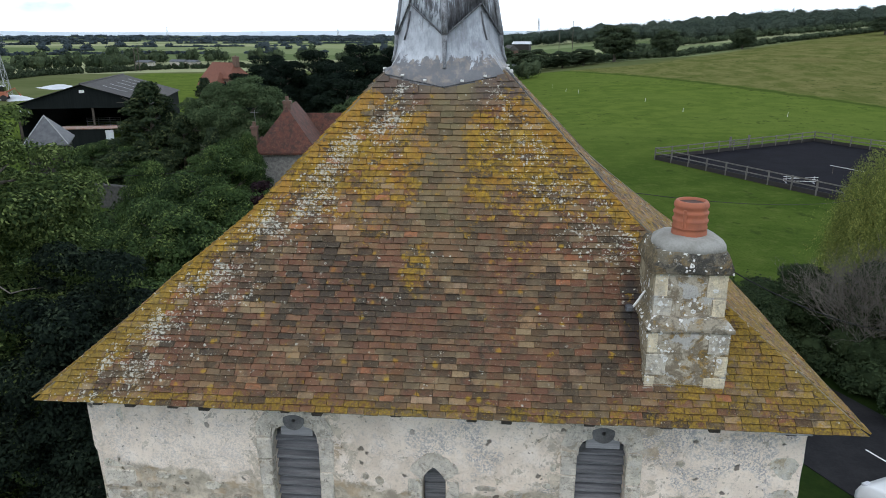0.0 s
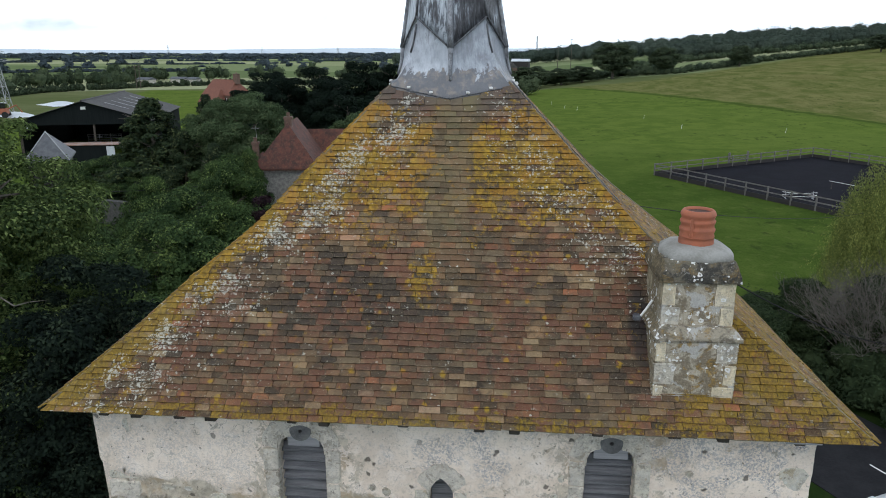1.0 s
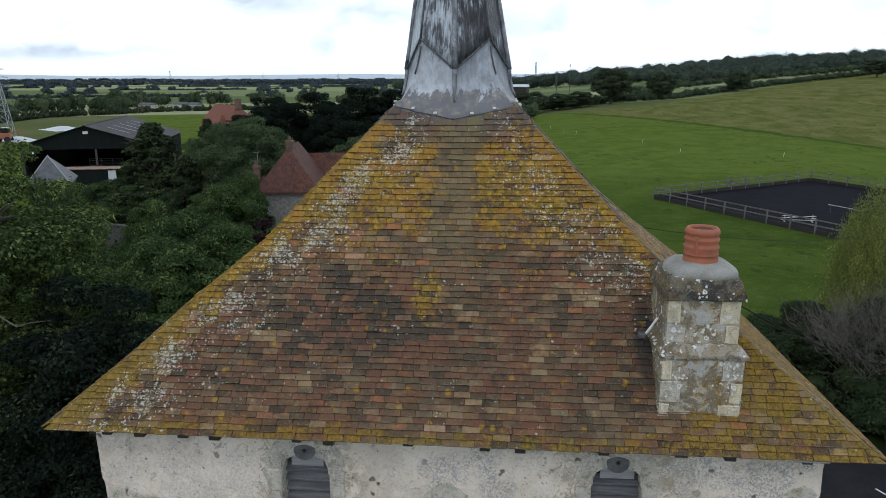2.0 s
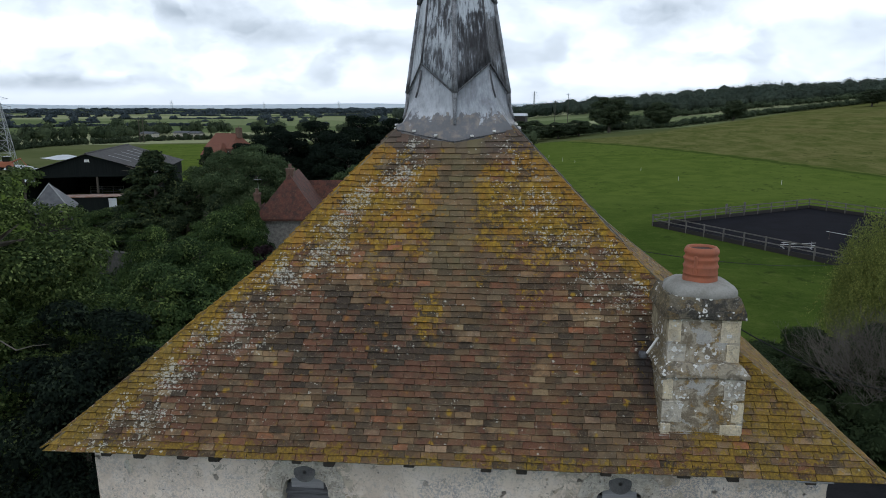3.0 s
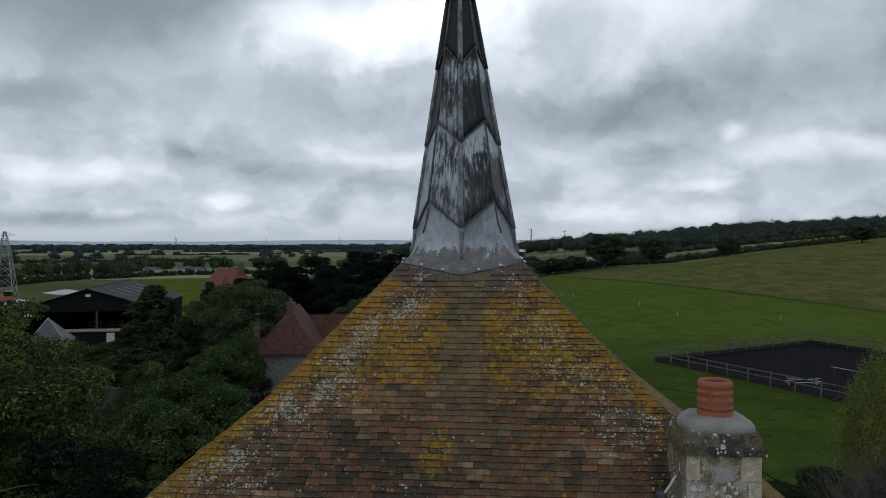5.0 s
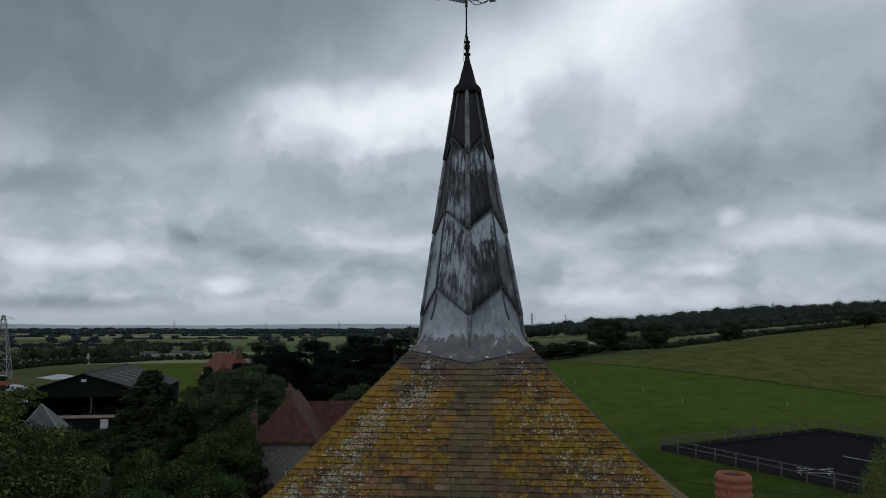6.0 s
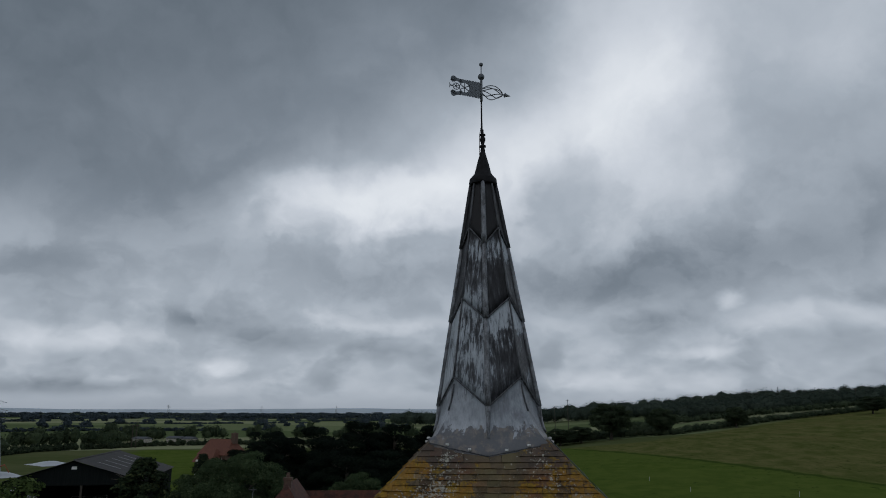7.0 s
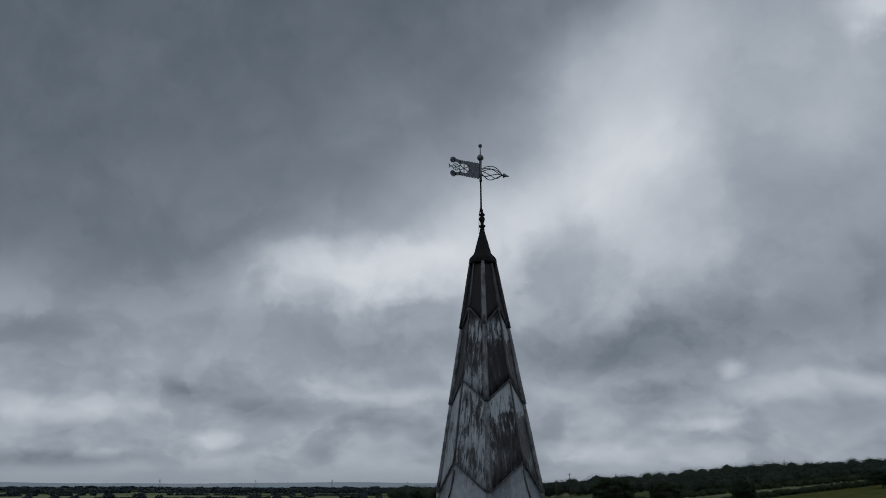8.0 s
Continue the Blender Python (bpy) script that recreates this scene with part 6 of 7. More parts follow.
near_lime = make_tree("lime_tree", 1, 12.7, 3.9, 230000, 0.050, L_NEAR, "tall leafy lime tree with yellow-green outer leaves", "round", 0.05, 170)
near_lime.matrix_world = pose(-11.4, 7.7, -0.1)
lower_lime = make_tree("lime_tree", 2, 9.3, 2.5, 120000, 0.048, L_SHADE, "leafy tree whose shade is put into its dark leaf colour", "round", 0.02, 120)
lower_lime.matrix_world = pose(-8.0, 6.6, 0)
part("dead_branch", bar([(2.2, -2.0, 8.85), (3.6, -3.2, 9.0), (3.95, -3.3, 9.12), (4.3, -3.3, 9.17)], [0.016, 0.011, 0.008, 0.003], 6), M_TWIG, near_lime, "bare grey dead branch")

broad = make_tree("ash_tree", 3, 10, 4.3, 95000, 0.078, L_GREY, "broad grey-green leafy ash tree", "round", 0.1, 110)
planted(broad, [(-20.7, 51.8, 0.99, 1.05, 0), (-27.0, 60.5, 0.88, 0.8, 80), (-12.5, 56.0, 0.80, 0.9, 40)])
mid = make_tree("hawthorn_tree", 4, 7, 2.9, 64000, 0.070, L_MID, "dense mid-green hawthorn tree", "broad", 0.0)
planted(mid, [(-16.0, 27.8, 0.93, 1.05, 0), (-19.0, 31.2, 0.93, 0.72, 50), (-16.2, 35.4, 0.98, 0.9, 140), (-11.6, 19.4, 0.98, 0.95, 200), (-13.6, 21.0, 0.98, 0.9, 260), (-9.6, 17.0, 0.84, 0.85, 310), (-10.6, 13.4, 0.83, 0.95, 20), (-12.0, 24.6, 0.95, 0.9, 95)])
planted(mid, [
                       (-36.0, 57.5, 0.5, 0.9, 25), (-33.4, 58.5, 0.52, 0.8, 165), (-38.6, 61.5, 0.46, 0.9, 285), (-19.0, 39.5, 0.8, 1.0, 170), (-30.5, 51.0, 0.62, 1.0, 215), (-35.0, 52.0, 0.6, 1.0, 5), (-14.5, 15.6, 0.92, 1.0, 60), (-18.0, 22.5, 0.85, 1.05, 120), (-22.5, 25.0, 0.8, 1.0, 345), (-30.0, 33.0, 0.8, 1.2, 33), (-8.2, 21.8, 0.72, 0.8, 77), (-26.0, 30.0, 0.72, 1.0, 190), (-7.0, 12.0, 0.72, 0.8, 250), (-17.0, 37.6, 0.98, 0.85, 45), (-15.9, 38.6, 1.02, 0.48, 75), (-56.5, 134.5, 0.52, 1.0, 0), (-51.0, 136.0, 0.75, 1.1, 90)], True)
copper = make_tree("copper_plum_tree", 5, 6.5, 1.9, 14000, 0.10, L_COPPER, "dark purple-leaved plum tree beside the house", "broad", 0.05)
copper.matrix_world = pose(-10.6, 26.2, 0)
yew = make_tree("yew_tree", 6, 9.8, 4.4, 44000, 0.12, L_YEW, "spreading dark yew with layered boughs", "cone", 0.1)
planted(yew, [(-29.6, 53.0, 0.95, 1.35, 0), (-29.0, 63.5, 0.92, 0.8, 70), (-25.5, 50.0, 0.7, 0.8, 160), (-18.6, 39.5, 0.74, 0.62, 40)])
dark = make_tree("pine_tree", 7, 12, 4.6, 44000, 0.15, L_DARK, "tall very dark evergreen pine tree", "broad", 0.02)
planted(dark, [(-33.0, 96.0, 0.91, 1.1, 0), (-26.0, 95.0, 0.97, 1.2, 60), (-20.5, 101.0, 1.03, 1.15, 130), (-15.5, 100.0, 1.0, 1.0, 200), (-29.5, 90.0, 0.86, 1.0, 250), (-22.0, 88.0, 0.84, 1.0, 300), (-14.0, 84.0, 0.75, 1.0, 20), (-32.5, 84.0, 0.74, 0.9, 110), (-10.0, 104.0, 0.98, 1.1, 170), (-17.0, 74.0, 0.72, 1.0, 222), (-9.0, 118.0, 1.1, 1.1, 77), (-4.0, 112.0, 0.95, 1.0, 15)])
willow = make_tree("willow_tree", 8, 8.9, 3.3, 190000, 0.040, L_WILLOW, "pale green willow with hanging leafy strands", "willow")
planted(willow, [(19.2, 25.6, 1.02, 1.05, 0)])
hedge_tree = make_tree("elder_bush", 9, 4.2, 1.9, 42000, 0.052, L_HEDGE, "dark ivy-grown bush beside the road", "broad", 0.0)
planted(hedge_tree, [(10.6, 21.0, 0.86, 1.0, 0), (12.0, 23.4, 0.76, 1.1, 50), (14.2, 24.6, 0.84, 1.1, 100), (16.4, 22.6, 1.05, 1.1, 150), (18.4, 20.6, 1.0, 1.1, 200), (9.2, 23.4, 0.68, 1.0, 280), (8.0, 26.6, 0.6, 1.1, 33)])
oak = make_tree("oak_tree", 10, 12, 5.5, 20000, 0.26, L_FAR, "round-headed dark hedgerow oak tree", "round", 0.12)
planted(oak, [(41.0, 270.0, 1.12, 1.55, 0), (59.5, 271.0, 0.84, 1.1, 60), (90.0, 281.0, 0.66, 0.85, 130), (10.0, 246.0, 0.66, 1.3, 190), (0.0, 246.0, 0.74, 1.0, 250), (21.0, 256.0, 0.5, 1.1, 300), (29.0, 262.0, 0.5, 1.0, 320), (150.0, 300.0, 0.6, 1.1, 0)])


def bare_shrub(seed, lab):
    """A leafless bush: forking rods and a haze of twigs."""
    rng = random.Random(seed)
    ob = thing("bare_elm_bush", 0, 0, 0, label=lab, category="bush")
    bm = bmesh.new()

    def fork(p, d, ln, r, depth):
        q = p + d * ln
        tube(bm, [p, p.lerp(q, 0.5) + Vector((rng.uniform(-1, 1), rng.uniform(-1, 1), rng.uniform(-1, 1))) * ln * 0.06, q], [r, r * 0.85, r * 0.65], 3 if depth > 2 else 5, False)
        if depth == 6:
            return
        for _ in range(4 if depth < 2 else 3 if depth == 2 else 2):
            e = (d + Vector((rng.uniform(-1, 1), rng.uniform(-1, 1), rng.uniform(-0.45, 0.75))) * 0.75).normalized()
            fork(p.lerp(q, rng.uniform(0.45, 1.0)), e, ln * rng.uniform(0.6, 0.82), max(r * 0.58, 0.0032), depth + 1)
    for i in range(7):
        a = i * 0.9
        fork(Vector((0.2 * math.cos(a), 0.2 * math.sin(a), -0.1)), Vector((math.cos(a) * 0.45, math.sin(a) * 0.45, 1)).normalized(), 1.7, 0.036, 0)
    part("branchwork", bm, M_TWIG, ob)
    return ob


bare = bare_shrub(5, "leafless grey twiggy bush below the willow")
planted(bare, [(15.4, 21.8, 1.25, 1.1, 0), (16.9, 20.6, 1.4, 1.2, 120)])


def clump_rows(name, spots, per, leaf, mat, lab, cat, seed, lobes=1):
    """Hedges and woods too far off to be counted: crowns of leaf sprays, one joined mesh."""
    rng = np.random.default_rng(seed)
    if lobes > 1:
        # each crown is several unequal heads
        many = []
        for x, y, h, r in spots:
            for j in range(lobes):
                a, q = rng.uniform(0, math.tau), rng.uniform(0.25, 0.75) * (j > 0)
                many.append((x + q * r * math.cos(a), y + q * r * math.sin(a), h * rng.uniform(0.55, 1.0), r * rng.uniform(0.42, 0.72)))
        spots, per = many, per / lobes * 1.6
    ps, os_ = [], []
    for x, y, h, r in spots:
        k = max(int(per * rng.uniform(0.8, 1.2)), 12)
        d = rng.normal(0, 1, (k, 3))
        d /= np.linalg.norm(d, axis=1)[:, None]
        lump = 0.94 + 0.13 * np.sin(d[:, 0] * 5 + x) * np.cos(d[:, 1] * 4 + y) + 0.08 * np.sin(d[:, 2] * 7 + x * 2)
        rad = (0.745 + 0.235 * rng.random(k) ** 0.8) * np.minimum(lump, 1.06)
        p = np.stack((x + d[:, 0] * r * rad, y + d[:, 1] * r * rad, h * 0.5 + d[:, 2] * h * 0.5 * rad), 1)
        p[:, 2] = np.maximum(p[:, 2], 0.15) + terrain(x, y)
        ps.append(p)
        os_.append(d)
    me = leaf_mesh(name, np.concatenate(ps), np.concatenate(os_), leaf, rng, 0.5)
    me.materials.append(mat)
    bm = bmesh.new()
    bm.from_mesh(me)
    for x, y, h, r in spots:
        # a dense twiggy heart, uneven, inside the sprays
        rings, g = [], terrain(x, y)
        for j in range(6):
            e = -math.pi / 2 + math.pi * j / 5
            rings.append([bm.verts.new((x + r * 0.74 * math.cos(e) * math.cos(a) * q, y + r * 0.74 * math.cos(e) * math.sin(a) * q, g + max(h * 0.48 + h * 0.40 * math.sin(e) * q, 0.0))) for i in range(7) for a in [i * math.tau / 7 + x] for q in [0.85 + 0.3 * noise.noise(Vector((x + i * 1.7, y + j * 1.3, 0.5)))]])
        for u, v in zip(rings, rings[1:]):
            for k in range(7):
                bm.faces.new((u[k], u[(k + 1) % 7], v[(k + 1) % 7], v[k]))
    bm.to_mesh(me)
    bm.free()
    return tagged(new(name, me), lab, cat, kind="stuff")


def along(line, gap, h, r, rng, jitter=0.5):
    out = []
    for (x0, y0), (x1, y1) in zip(line, line[1:]):
        n = max(int(math.hypot(x1 - x0, y1 - y0) / gap), 1)
        for i in range(n):
            t = i / n
            out.append((x0 + (x1 - x0) * t + rng.uniform(-jitter, jitter) * gap, y0 + (y1 - y0) * t + rng.uniform(-jitter, jitter) * gap, h * rng.uniform(0.75, 1.3), r * rng.uniform(0.8, 1.25)))
    return out


rr = random.Random(31)
# the hedge along the top of the near field, and the next one up
clump_rows("field_hedge", along([(-2, 250), (4, 255), (23, 265), (45, 279), (63, 267), (88, 285), (105, 302), (119, 311), (147, 324), (180, 340), (260, 372)], 1.1, 2.6, 1.9, rr) + along([(-6, 262), (20, 278), (50, 296), (66, 283)], 1.5, 3.2, 2.2, rr, 0.9), 90, 0.30, L_FAR, "dark hawthorn hedge across the top of the field", "hedge", 41)
clump_rows("upper_hedge", along([(60, 345), (90, 372), (130, 392), (180, 396), (300, 420)], 1.7, 3.4, 2.6, rr, 0.9), 70, 0.45, L_FAR, "dark hedge on the hill", "hedge", 42)
wood = []
for line, gap, h, r in (([(110, 440), (150, 430), (200, 425), (300, 430), (460, 450)], 3.6, 7.5, 5.0), ([(100, 480), (180, 455), (320, 455), (480, 480)], 4.0, 9.0, 5.5), ([(90, 530), (220, 490), (360, 490), (520, 520)], 4.4, 10.5, 6.2), ([(60, 590), (120, 560), (260, 530), (560, 580)], 5.0, 12.0, 7.0), ([(-90, 660), (0, 650), (70, 630), (150, 610), (300, 590), (600, 640)], 5.5, 14.0, 8.0), ([(-100, 690), (0, 680), (110, 660), (240, 640)], 6.0, 15.0, 9.0)):
    for x, y, hh, q in along(line, gap, h, r, rr, 1.0):
        f = 0.84 + 0.36 * (noise.noise(Vector((x * 0.03, y * 0.02, 3.0))) * 0.5 + 0.5)
        hh = h * rr.uniform(0.86, 1.08)
        f *= 1.0 - 0.25 * smooth01(150, 420, x)
        wood.append((x, y, hh * f, q * f))
clump_rows("woodland", wood, 400, 0.46, L_WOOD, "dark woodland along the hill top", "wood", 43)
scrub = along([(-14, 190), (-2, 205), (8, 222)], 5, 6.5, 4, rr, 1.2) + along([(0, 262), (14, 272)], 5, 5, 3.5, rr, 1.2) + along([(-20, 140), (-8, 160), (-4, 180)], 6, 8, 4.5, rr, 1.0)
clump_rows("scrub", scrub, 330, 0.30, L_FAR, "rough scrub below the hedge", "scrub", 44, 3)
# the plain: belts of trees one behind the other
belts = []


def belt(dist, a0, a1, hedge, trees, tall, wide):
    """A field boundary seen end to end: a low hedge with gaps, and standard trees in loose groups along it."""
    a = a0
    while a < a1:
        lie = dist * (1 + 0.06 * noise.noise(Vector((a * 0.10, dist * 0.37, 2.0))))
        x, y = lie * math.sin(radians(a)), lie * math.cos(radians(a))
        group = noise.noise(Vector((a * 0.23, dist * 0.017, 8.0))) * 0.5 + 0.5
        if hedge and noise.noise(Vector((a * 0.5, dist * 0.03, 1.0))) * 0.5 + 0.5 < hedge:
            belts.append((x, y, tall * 0.28 * rr.uniform(0.6, 1.4), wide * 0.55 * rr.uniform(0.8, 1.3), dist))
        if rr.random() < trees * (0.25 + 1.6 * max(group - 0.38, 0.0) * 2.0):
            k = rr.uniform(0.5, 1.2) ** 1.2
            belts.append((x + rr.uniform(-1, 1) * wide, y + rr.uniform(-1.5, 1.5) * wide, tall * k, wide * k * rr.uniform(0.75, 1.15), dist))
        a += math.degrees(wide * 0.8 / dist)


for spec in ((430, -46, -10, 0.35, 0.14, 7.0, 4.6), (520, -48, -6, 0.55, 0.14, 7.5, 5.0), (650, -50, -2, 0.35, 0.18, 7.5, 5.6), (820, -50, 2, 0.5, 0.18, 7.5, 6.5), (1050, -50, 5, 0.5, 0.28, 7.0, 7), (1300, -50, 8, 0.6, 0.5, 7, 8), (1600, -50, 10, 0.9, 0.9, 7, 10), (2000, -50, 13, 1.0, 1.0, 7.5, 13), (2600, -50, 16, 1.0, 1.0, 8, 17), (3400, -50, 20, 1.0, 0.9, 9, 25)):
    belt(*spec)
# the hedge behind the yard, the spinney at its end and the tree belt beyond it
for x, y, h, r in along([(-150, 150), (-147, 195), (-151, 218), (-146, 231), (-138, 243), (-134, 259), (-128, 265), (-112, 276), (-80, 292), (-40, 306)], 1.5, 2.4, 1.6, rr, 0.4):
    belts.append((x, y, h, r, 240))
for x, y, h, r in along([(-170, 178), (-158, 196), (-156, 212)], 3.2, 8.0, 3.8, rr, 1.1):
    belts.append((x, y, h, r, 240))
for x, y, h, r in along([(-205, 225), (-180, 245), (-166, 256), (-157, 262), (-160, 282), (-160, 304), (-160, 322), (-130, 338)], 5.2, 7.8, 4.4, rr, 0.7) + along([(-118, 345), (-84, 352), (-40, 350)], 6.0, 8.5, 4.6, rr, 0.9):
    belts.append((x, y, h * rr.uniform(0.75, 1.15), r, 320))
# belts beyond 490 m take the leaves with haze in their colour
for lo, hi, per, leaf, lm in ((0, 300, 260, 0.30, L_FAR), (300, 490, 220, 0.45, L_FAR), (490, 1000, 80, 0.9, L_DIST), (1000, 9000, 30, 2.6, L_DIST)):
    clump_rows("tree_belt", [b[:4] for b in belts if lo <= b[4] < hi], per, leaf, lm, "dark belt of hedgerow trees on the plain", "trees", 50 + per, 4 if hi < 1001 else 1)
# undergrowth that fills the churchyard's edge below the trees
under = [(rr.uniform(-34, -5.5), rr.uniform(9, 48), rr.uniform(1.2, 3.0), rr.uniform(1.2, 2.4)) for _ in range(150)]
under = [u for u in under if not (-36 < u[0] < -23 and 42 < u[1] < 47.5) and not (-17.5 < u[0] < -7 and 36.5 < u[1] < 49)]
clump_rows("undergrowth", under, 420, 0.12, L_HEDGE, "dark undergrowth beneath the trees", "bushes", 61)
low_verge = along([(15.6, 17.0), (14.9, 18.6), (14.0, 20.4), (12.9, 22.4), (11.6, 25.0)], 0.55, 1.25, 0.8, rr, 0.9)
verge = along([(16.0, 19.0), (13.8, 23.2), (9.6, 31.5), (4, 42)], 1.1, 1.9, 1.1, rr, 0.6)
clump_rows("roadside_hedge", verge + low_verge, 500, 0.075, L_HEDGE, "dark overgrown hedge along the road", "hedge", 62)

# ---- houses and farm ----
def prism_roof(bm, w, l, eave, ridge, hip=0.0, hip2=None, over=0.3, th=0.12):
    """A pitched roof with its ridge along y; hip: how far in the ridge ends start (0 for a gable)."""
    hip2 = hip if hip2 is None else hip2
    a, b = w / 2 + over, l / 2 + over
    e = eave - over * (ridge - eave) / (w / 2)
    lo = [bm.verts.new(p) for p in ((-a, -b, e), (a, -b, e), (a, b, e), (-a, b, e))]
    r = [bm.verts.new((0, -b + hip, ridge)), bm.verts.new((0, b - hip2, ridge))]
    under = [bm.verts.new((v.co.x, v.co.y, e - th)) for v in lo]
    bm.faces.new((lo[0], lo[1], r[0]))
    bm.faces.new((lo[1], lo[2], r[1], r[0]))
    bm.faces.new((lo[2], lo[3], r[1]))
    bm.faces.new((lo[3], lo[0], r[0], r[1]))
    for k in range(4):
        bm.faces.new((lo[k], under[k], under[(k + 1) % 4], lo[(k + 1) % 4]))
    bm.faces.new(under[::-1])
    return bm


def tile_rows(bm, w, eave, ridge, l, hip, over=0.3, pitch=0.13):
    """Raised course lines over both long slopes and the front hip, so that the roof reads as tiled."""
    a, b = w / 2 + over, l / 2 + over
    e = eave - over * (ridge - eave) / (w / 2)
    n = int(math.hypot(a, ridge - e) / pitch)
    for i in range(n):
        t, t2 = i / n, (i + 0.45) / n
        for s in (-1, 1):
            p = [(s * a * (1 - t), -b + hip * t, e + (ridge - e) * t), (s * a * (1 - t), b - hip * t, e + (ridge - e) * t), (s * a * (1 - t2), b - hip * t2, e + (ridge - e) * t2), (s * a * (1 - t2), -b + hip * t2, e + (ridge - e) * t2)]
            bm.faces.new([bm.verts.new((x + s * 0.010, y, z + 0.012)) for x, y, z in p])
        if hip:
            p = [(-a * (1 - t), -b + hip * t, e + (ridge - e) * t), (a * (1 - t), -b + hip * t, e + (ridge - e) * t), (a * (1 - t2), -b + hip * t2, e + (ridge - e) * t2), (-a * (1 - t2), -b + hip * t2, e + (ridge - e) * t2)]
            bm.faces.new([bm.verts.new((x, y - 0.010, z + 0.012)) for x, y, z in p])
    return bm


def add_window(house, x, y, z, w, h, face):
    """A white casement in a wall; face: the way that it looks."""
    win = new("window")
    win.parent = house
    win.matrix_local = pose(x, y, z, 0, 0, face)
    part("pane", slab((-w / 2, -0.02, 0), (w / 2, 0.03, h)), M_GLASS, win, "dark glass")
    part("window_frame", slab((-w / 2 - 0.05, -0.05, -0.05), (-w / 2 + 0.03, 0.0, h + 0.05)), M_WHITE, win)
    part("window_frame", slab((w / 2 - 0.03, -0.05, -0.05), (w / 2 + 0.05, 0.0, h + 0.05)), M_WHITE, win)
    part("window_frame", slab((-0.025, -0.05, 0), (0.025, 0.0, h)), M_WHITE, win)
    part("window_sill", slab((-w / 2 - 0.08, -0.10, -0.11), (w / 2 + 0.08, 0.0, -0.05)), M_WHITE, win)


def stack(house, x, y, z0, z1, w=0.55, aerial=False):
    c = part("chimney_stack", slab((x - w / 2, y - w / 2, z0), (x + w / 2, y + w / 2, z1 - 0.2)), M_BRICK, house, "red brick chimney")
    part("oversailing_course", slab((x - w / 2 - 0.05, y - w / 2 - 0.05, z1 - 0.2), (x + w / 2 + 0.05, y + w / 2 + 0.05, z1), 0.02), M_BRICK, c)
    part("pot", lathe([(0.13, z1), (0.11, z1 + 0.28), (0.13, z1 + 0.3)], 10, x, y), M_BRICK, c)
    if aerial:
        bm = bar([(x + 0.1, y, z1 - 0.5), (x + 0.1, y, z1 + 1.1)], 0.012, 6)
        for k in range(5):
            tube(bm, [(x - 0.15 + 0.1 * k, y - 0.25, z1 + 0.95), (x - 0.15 + 0.1 * k, y + 0.25, z1 + 0.95)], [0.007, 0.007], 5)
        tube(bm, [(x - 0.2, y, z1 + 0.95), (x + 0.35, y, z1 + 0.95)], [0.009, 0.009], 5)
        part("aerial", bm, M_STEEL, c, "grey television aerial")


cottage = thing("cottage", -14.5, 43.6, 0, 8, "flint cottage with steep hipped red tile roof", "house")
part("wall", slab((-1.95, -3.0, -0.2), (1.95, 3.0, 5.75)), M_FLINT, cottage, "grey flint walls with brick corners")
for sx in (-1, 1):
    for k in range(15):
        part("brick_quoin", slab((min(sx * 1.97, sx * (1.62 + 0.12 * (k % 2))), -3.02, 0.02 + k * 0.38), (max(sx * 1.97, sx * (1.62 + 0.12 * (k % 2))), -2.6, 0.36 + k * 0.38)), M_BRICK, cottage)
rf = part("roof", prism_roof(bmesh.new(), 3.9, 6.0, 5.85, 8.35, 1.9, 0.0), M_REDTILE, cottage, "steep dull-red tiled roof")
part("tile_course", tile_rows(bmesh.new(), 3.9, 5.85, 8.35, 6.0, 1.9), M_REDTILE, rf)
stack(cottage, 0.0, -0.9, 7.4, 8.75, 0.5)
add_window(cottage, 0.55, -3.0, 2.6, 0.7, 0.9, 0)
part("rainwater_pipe", bar([(-1.85, -3.06, 5.6), (-1.85, -3.06, 0.0)], 0.045, 8), M_IRON, cottage, "black downpipe")
cross = thing("cottage_wing", -11.6, 47.4, 0, 98, "cross wing with a dull red tile roof", "house")
part("wall", slab((-2.0, -3.2, -0.2), (2.0, 4.2, 4.2)), M_FLINT, cross)
rf = part("roof", prism_roof(bmesh.new(), 4.0, 7.4, 4.2, 7.45, 0.7), M_REDTILE, cross, "dull red tiled roof")
part("tile_course", tile_rows(bmesh.new(), 4.0, 4.2, 7.45, 7.4, 0.7), M_REDTILE, rf)
lean_to = thing("outshut", -17.0, 43.4, 0, 8, "low brick outshut with tiled roof and chimney", "house")
part("wall", slab((-1.3, -1.8, -0.2), (0.9, 1.8, 4.4)), M_BRICK, lean_to)
rf = part("roof", prism_roof(bmesh.new(), 2.4, 3.6, 4.4, 5.9, 0.0), M_REDTILE, lean_to)
stack(lean_to, 0.0, -0.5, 5.5, 6.95, 0.42, True)

farmhouse = thing("farmhouse", -59.8, 148.0, -0.5, 62, "far farmhouse with orange-red tiled roofs", "house")
part("wall", slab((-2.9, -4.2, -0.2), (2.9, 4.2, 4.9)), M_BRICK, farmhouse, "brick and pale rendered walls")
rf = part("roof", prism_roof(bmesh.new(), 5.8, 8.4, 4.9, 7.7, 1.6, 0.4), M_REDTILE2, farmhouse, "orange-red tiled roof")
part("tile_course", tile_rows(bmesh.new(), 5.8, 4.9, 7.7, 8.4, 1.6, pitch=0.25), M_REDTILE2, rf)
stack(farmhouse, 0.0, -3.4, 6.8, 9.0, 1.0)
for k in range(3):
    add_window(farmhouse, -2.9, -2.6 + 2.4 * k, 2.7, 1.1, 1.3, -90)
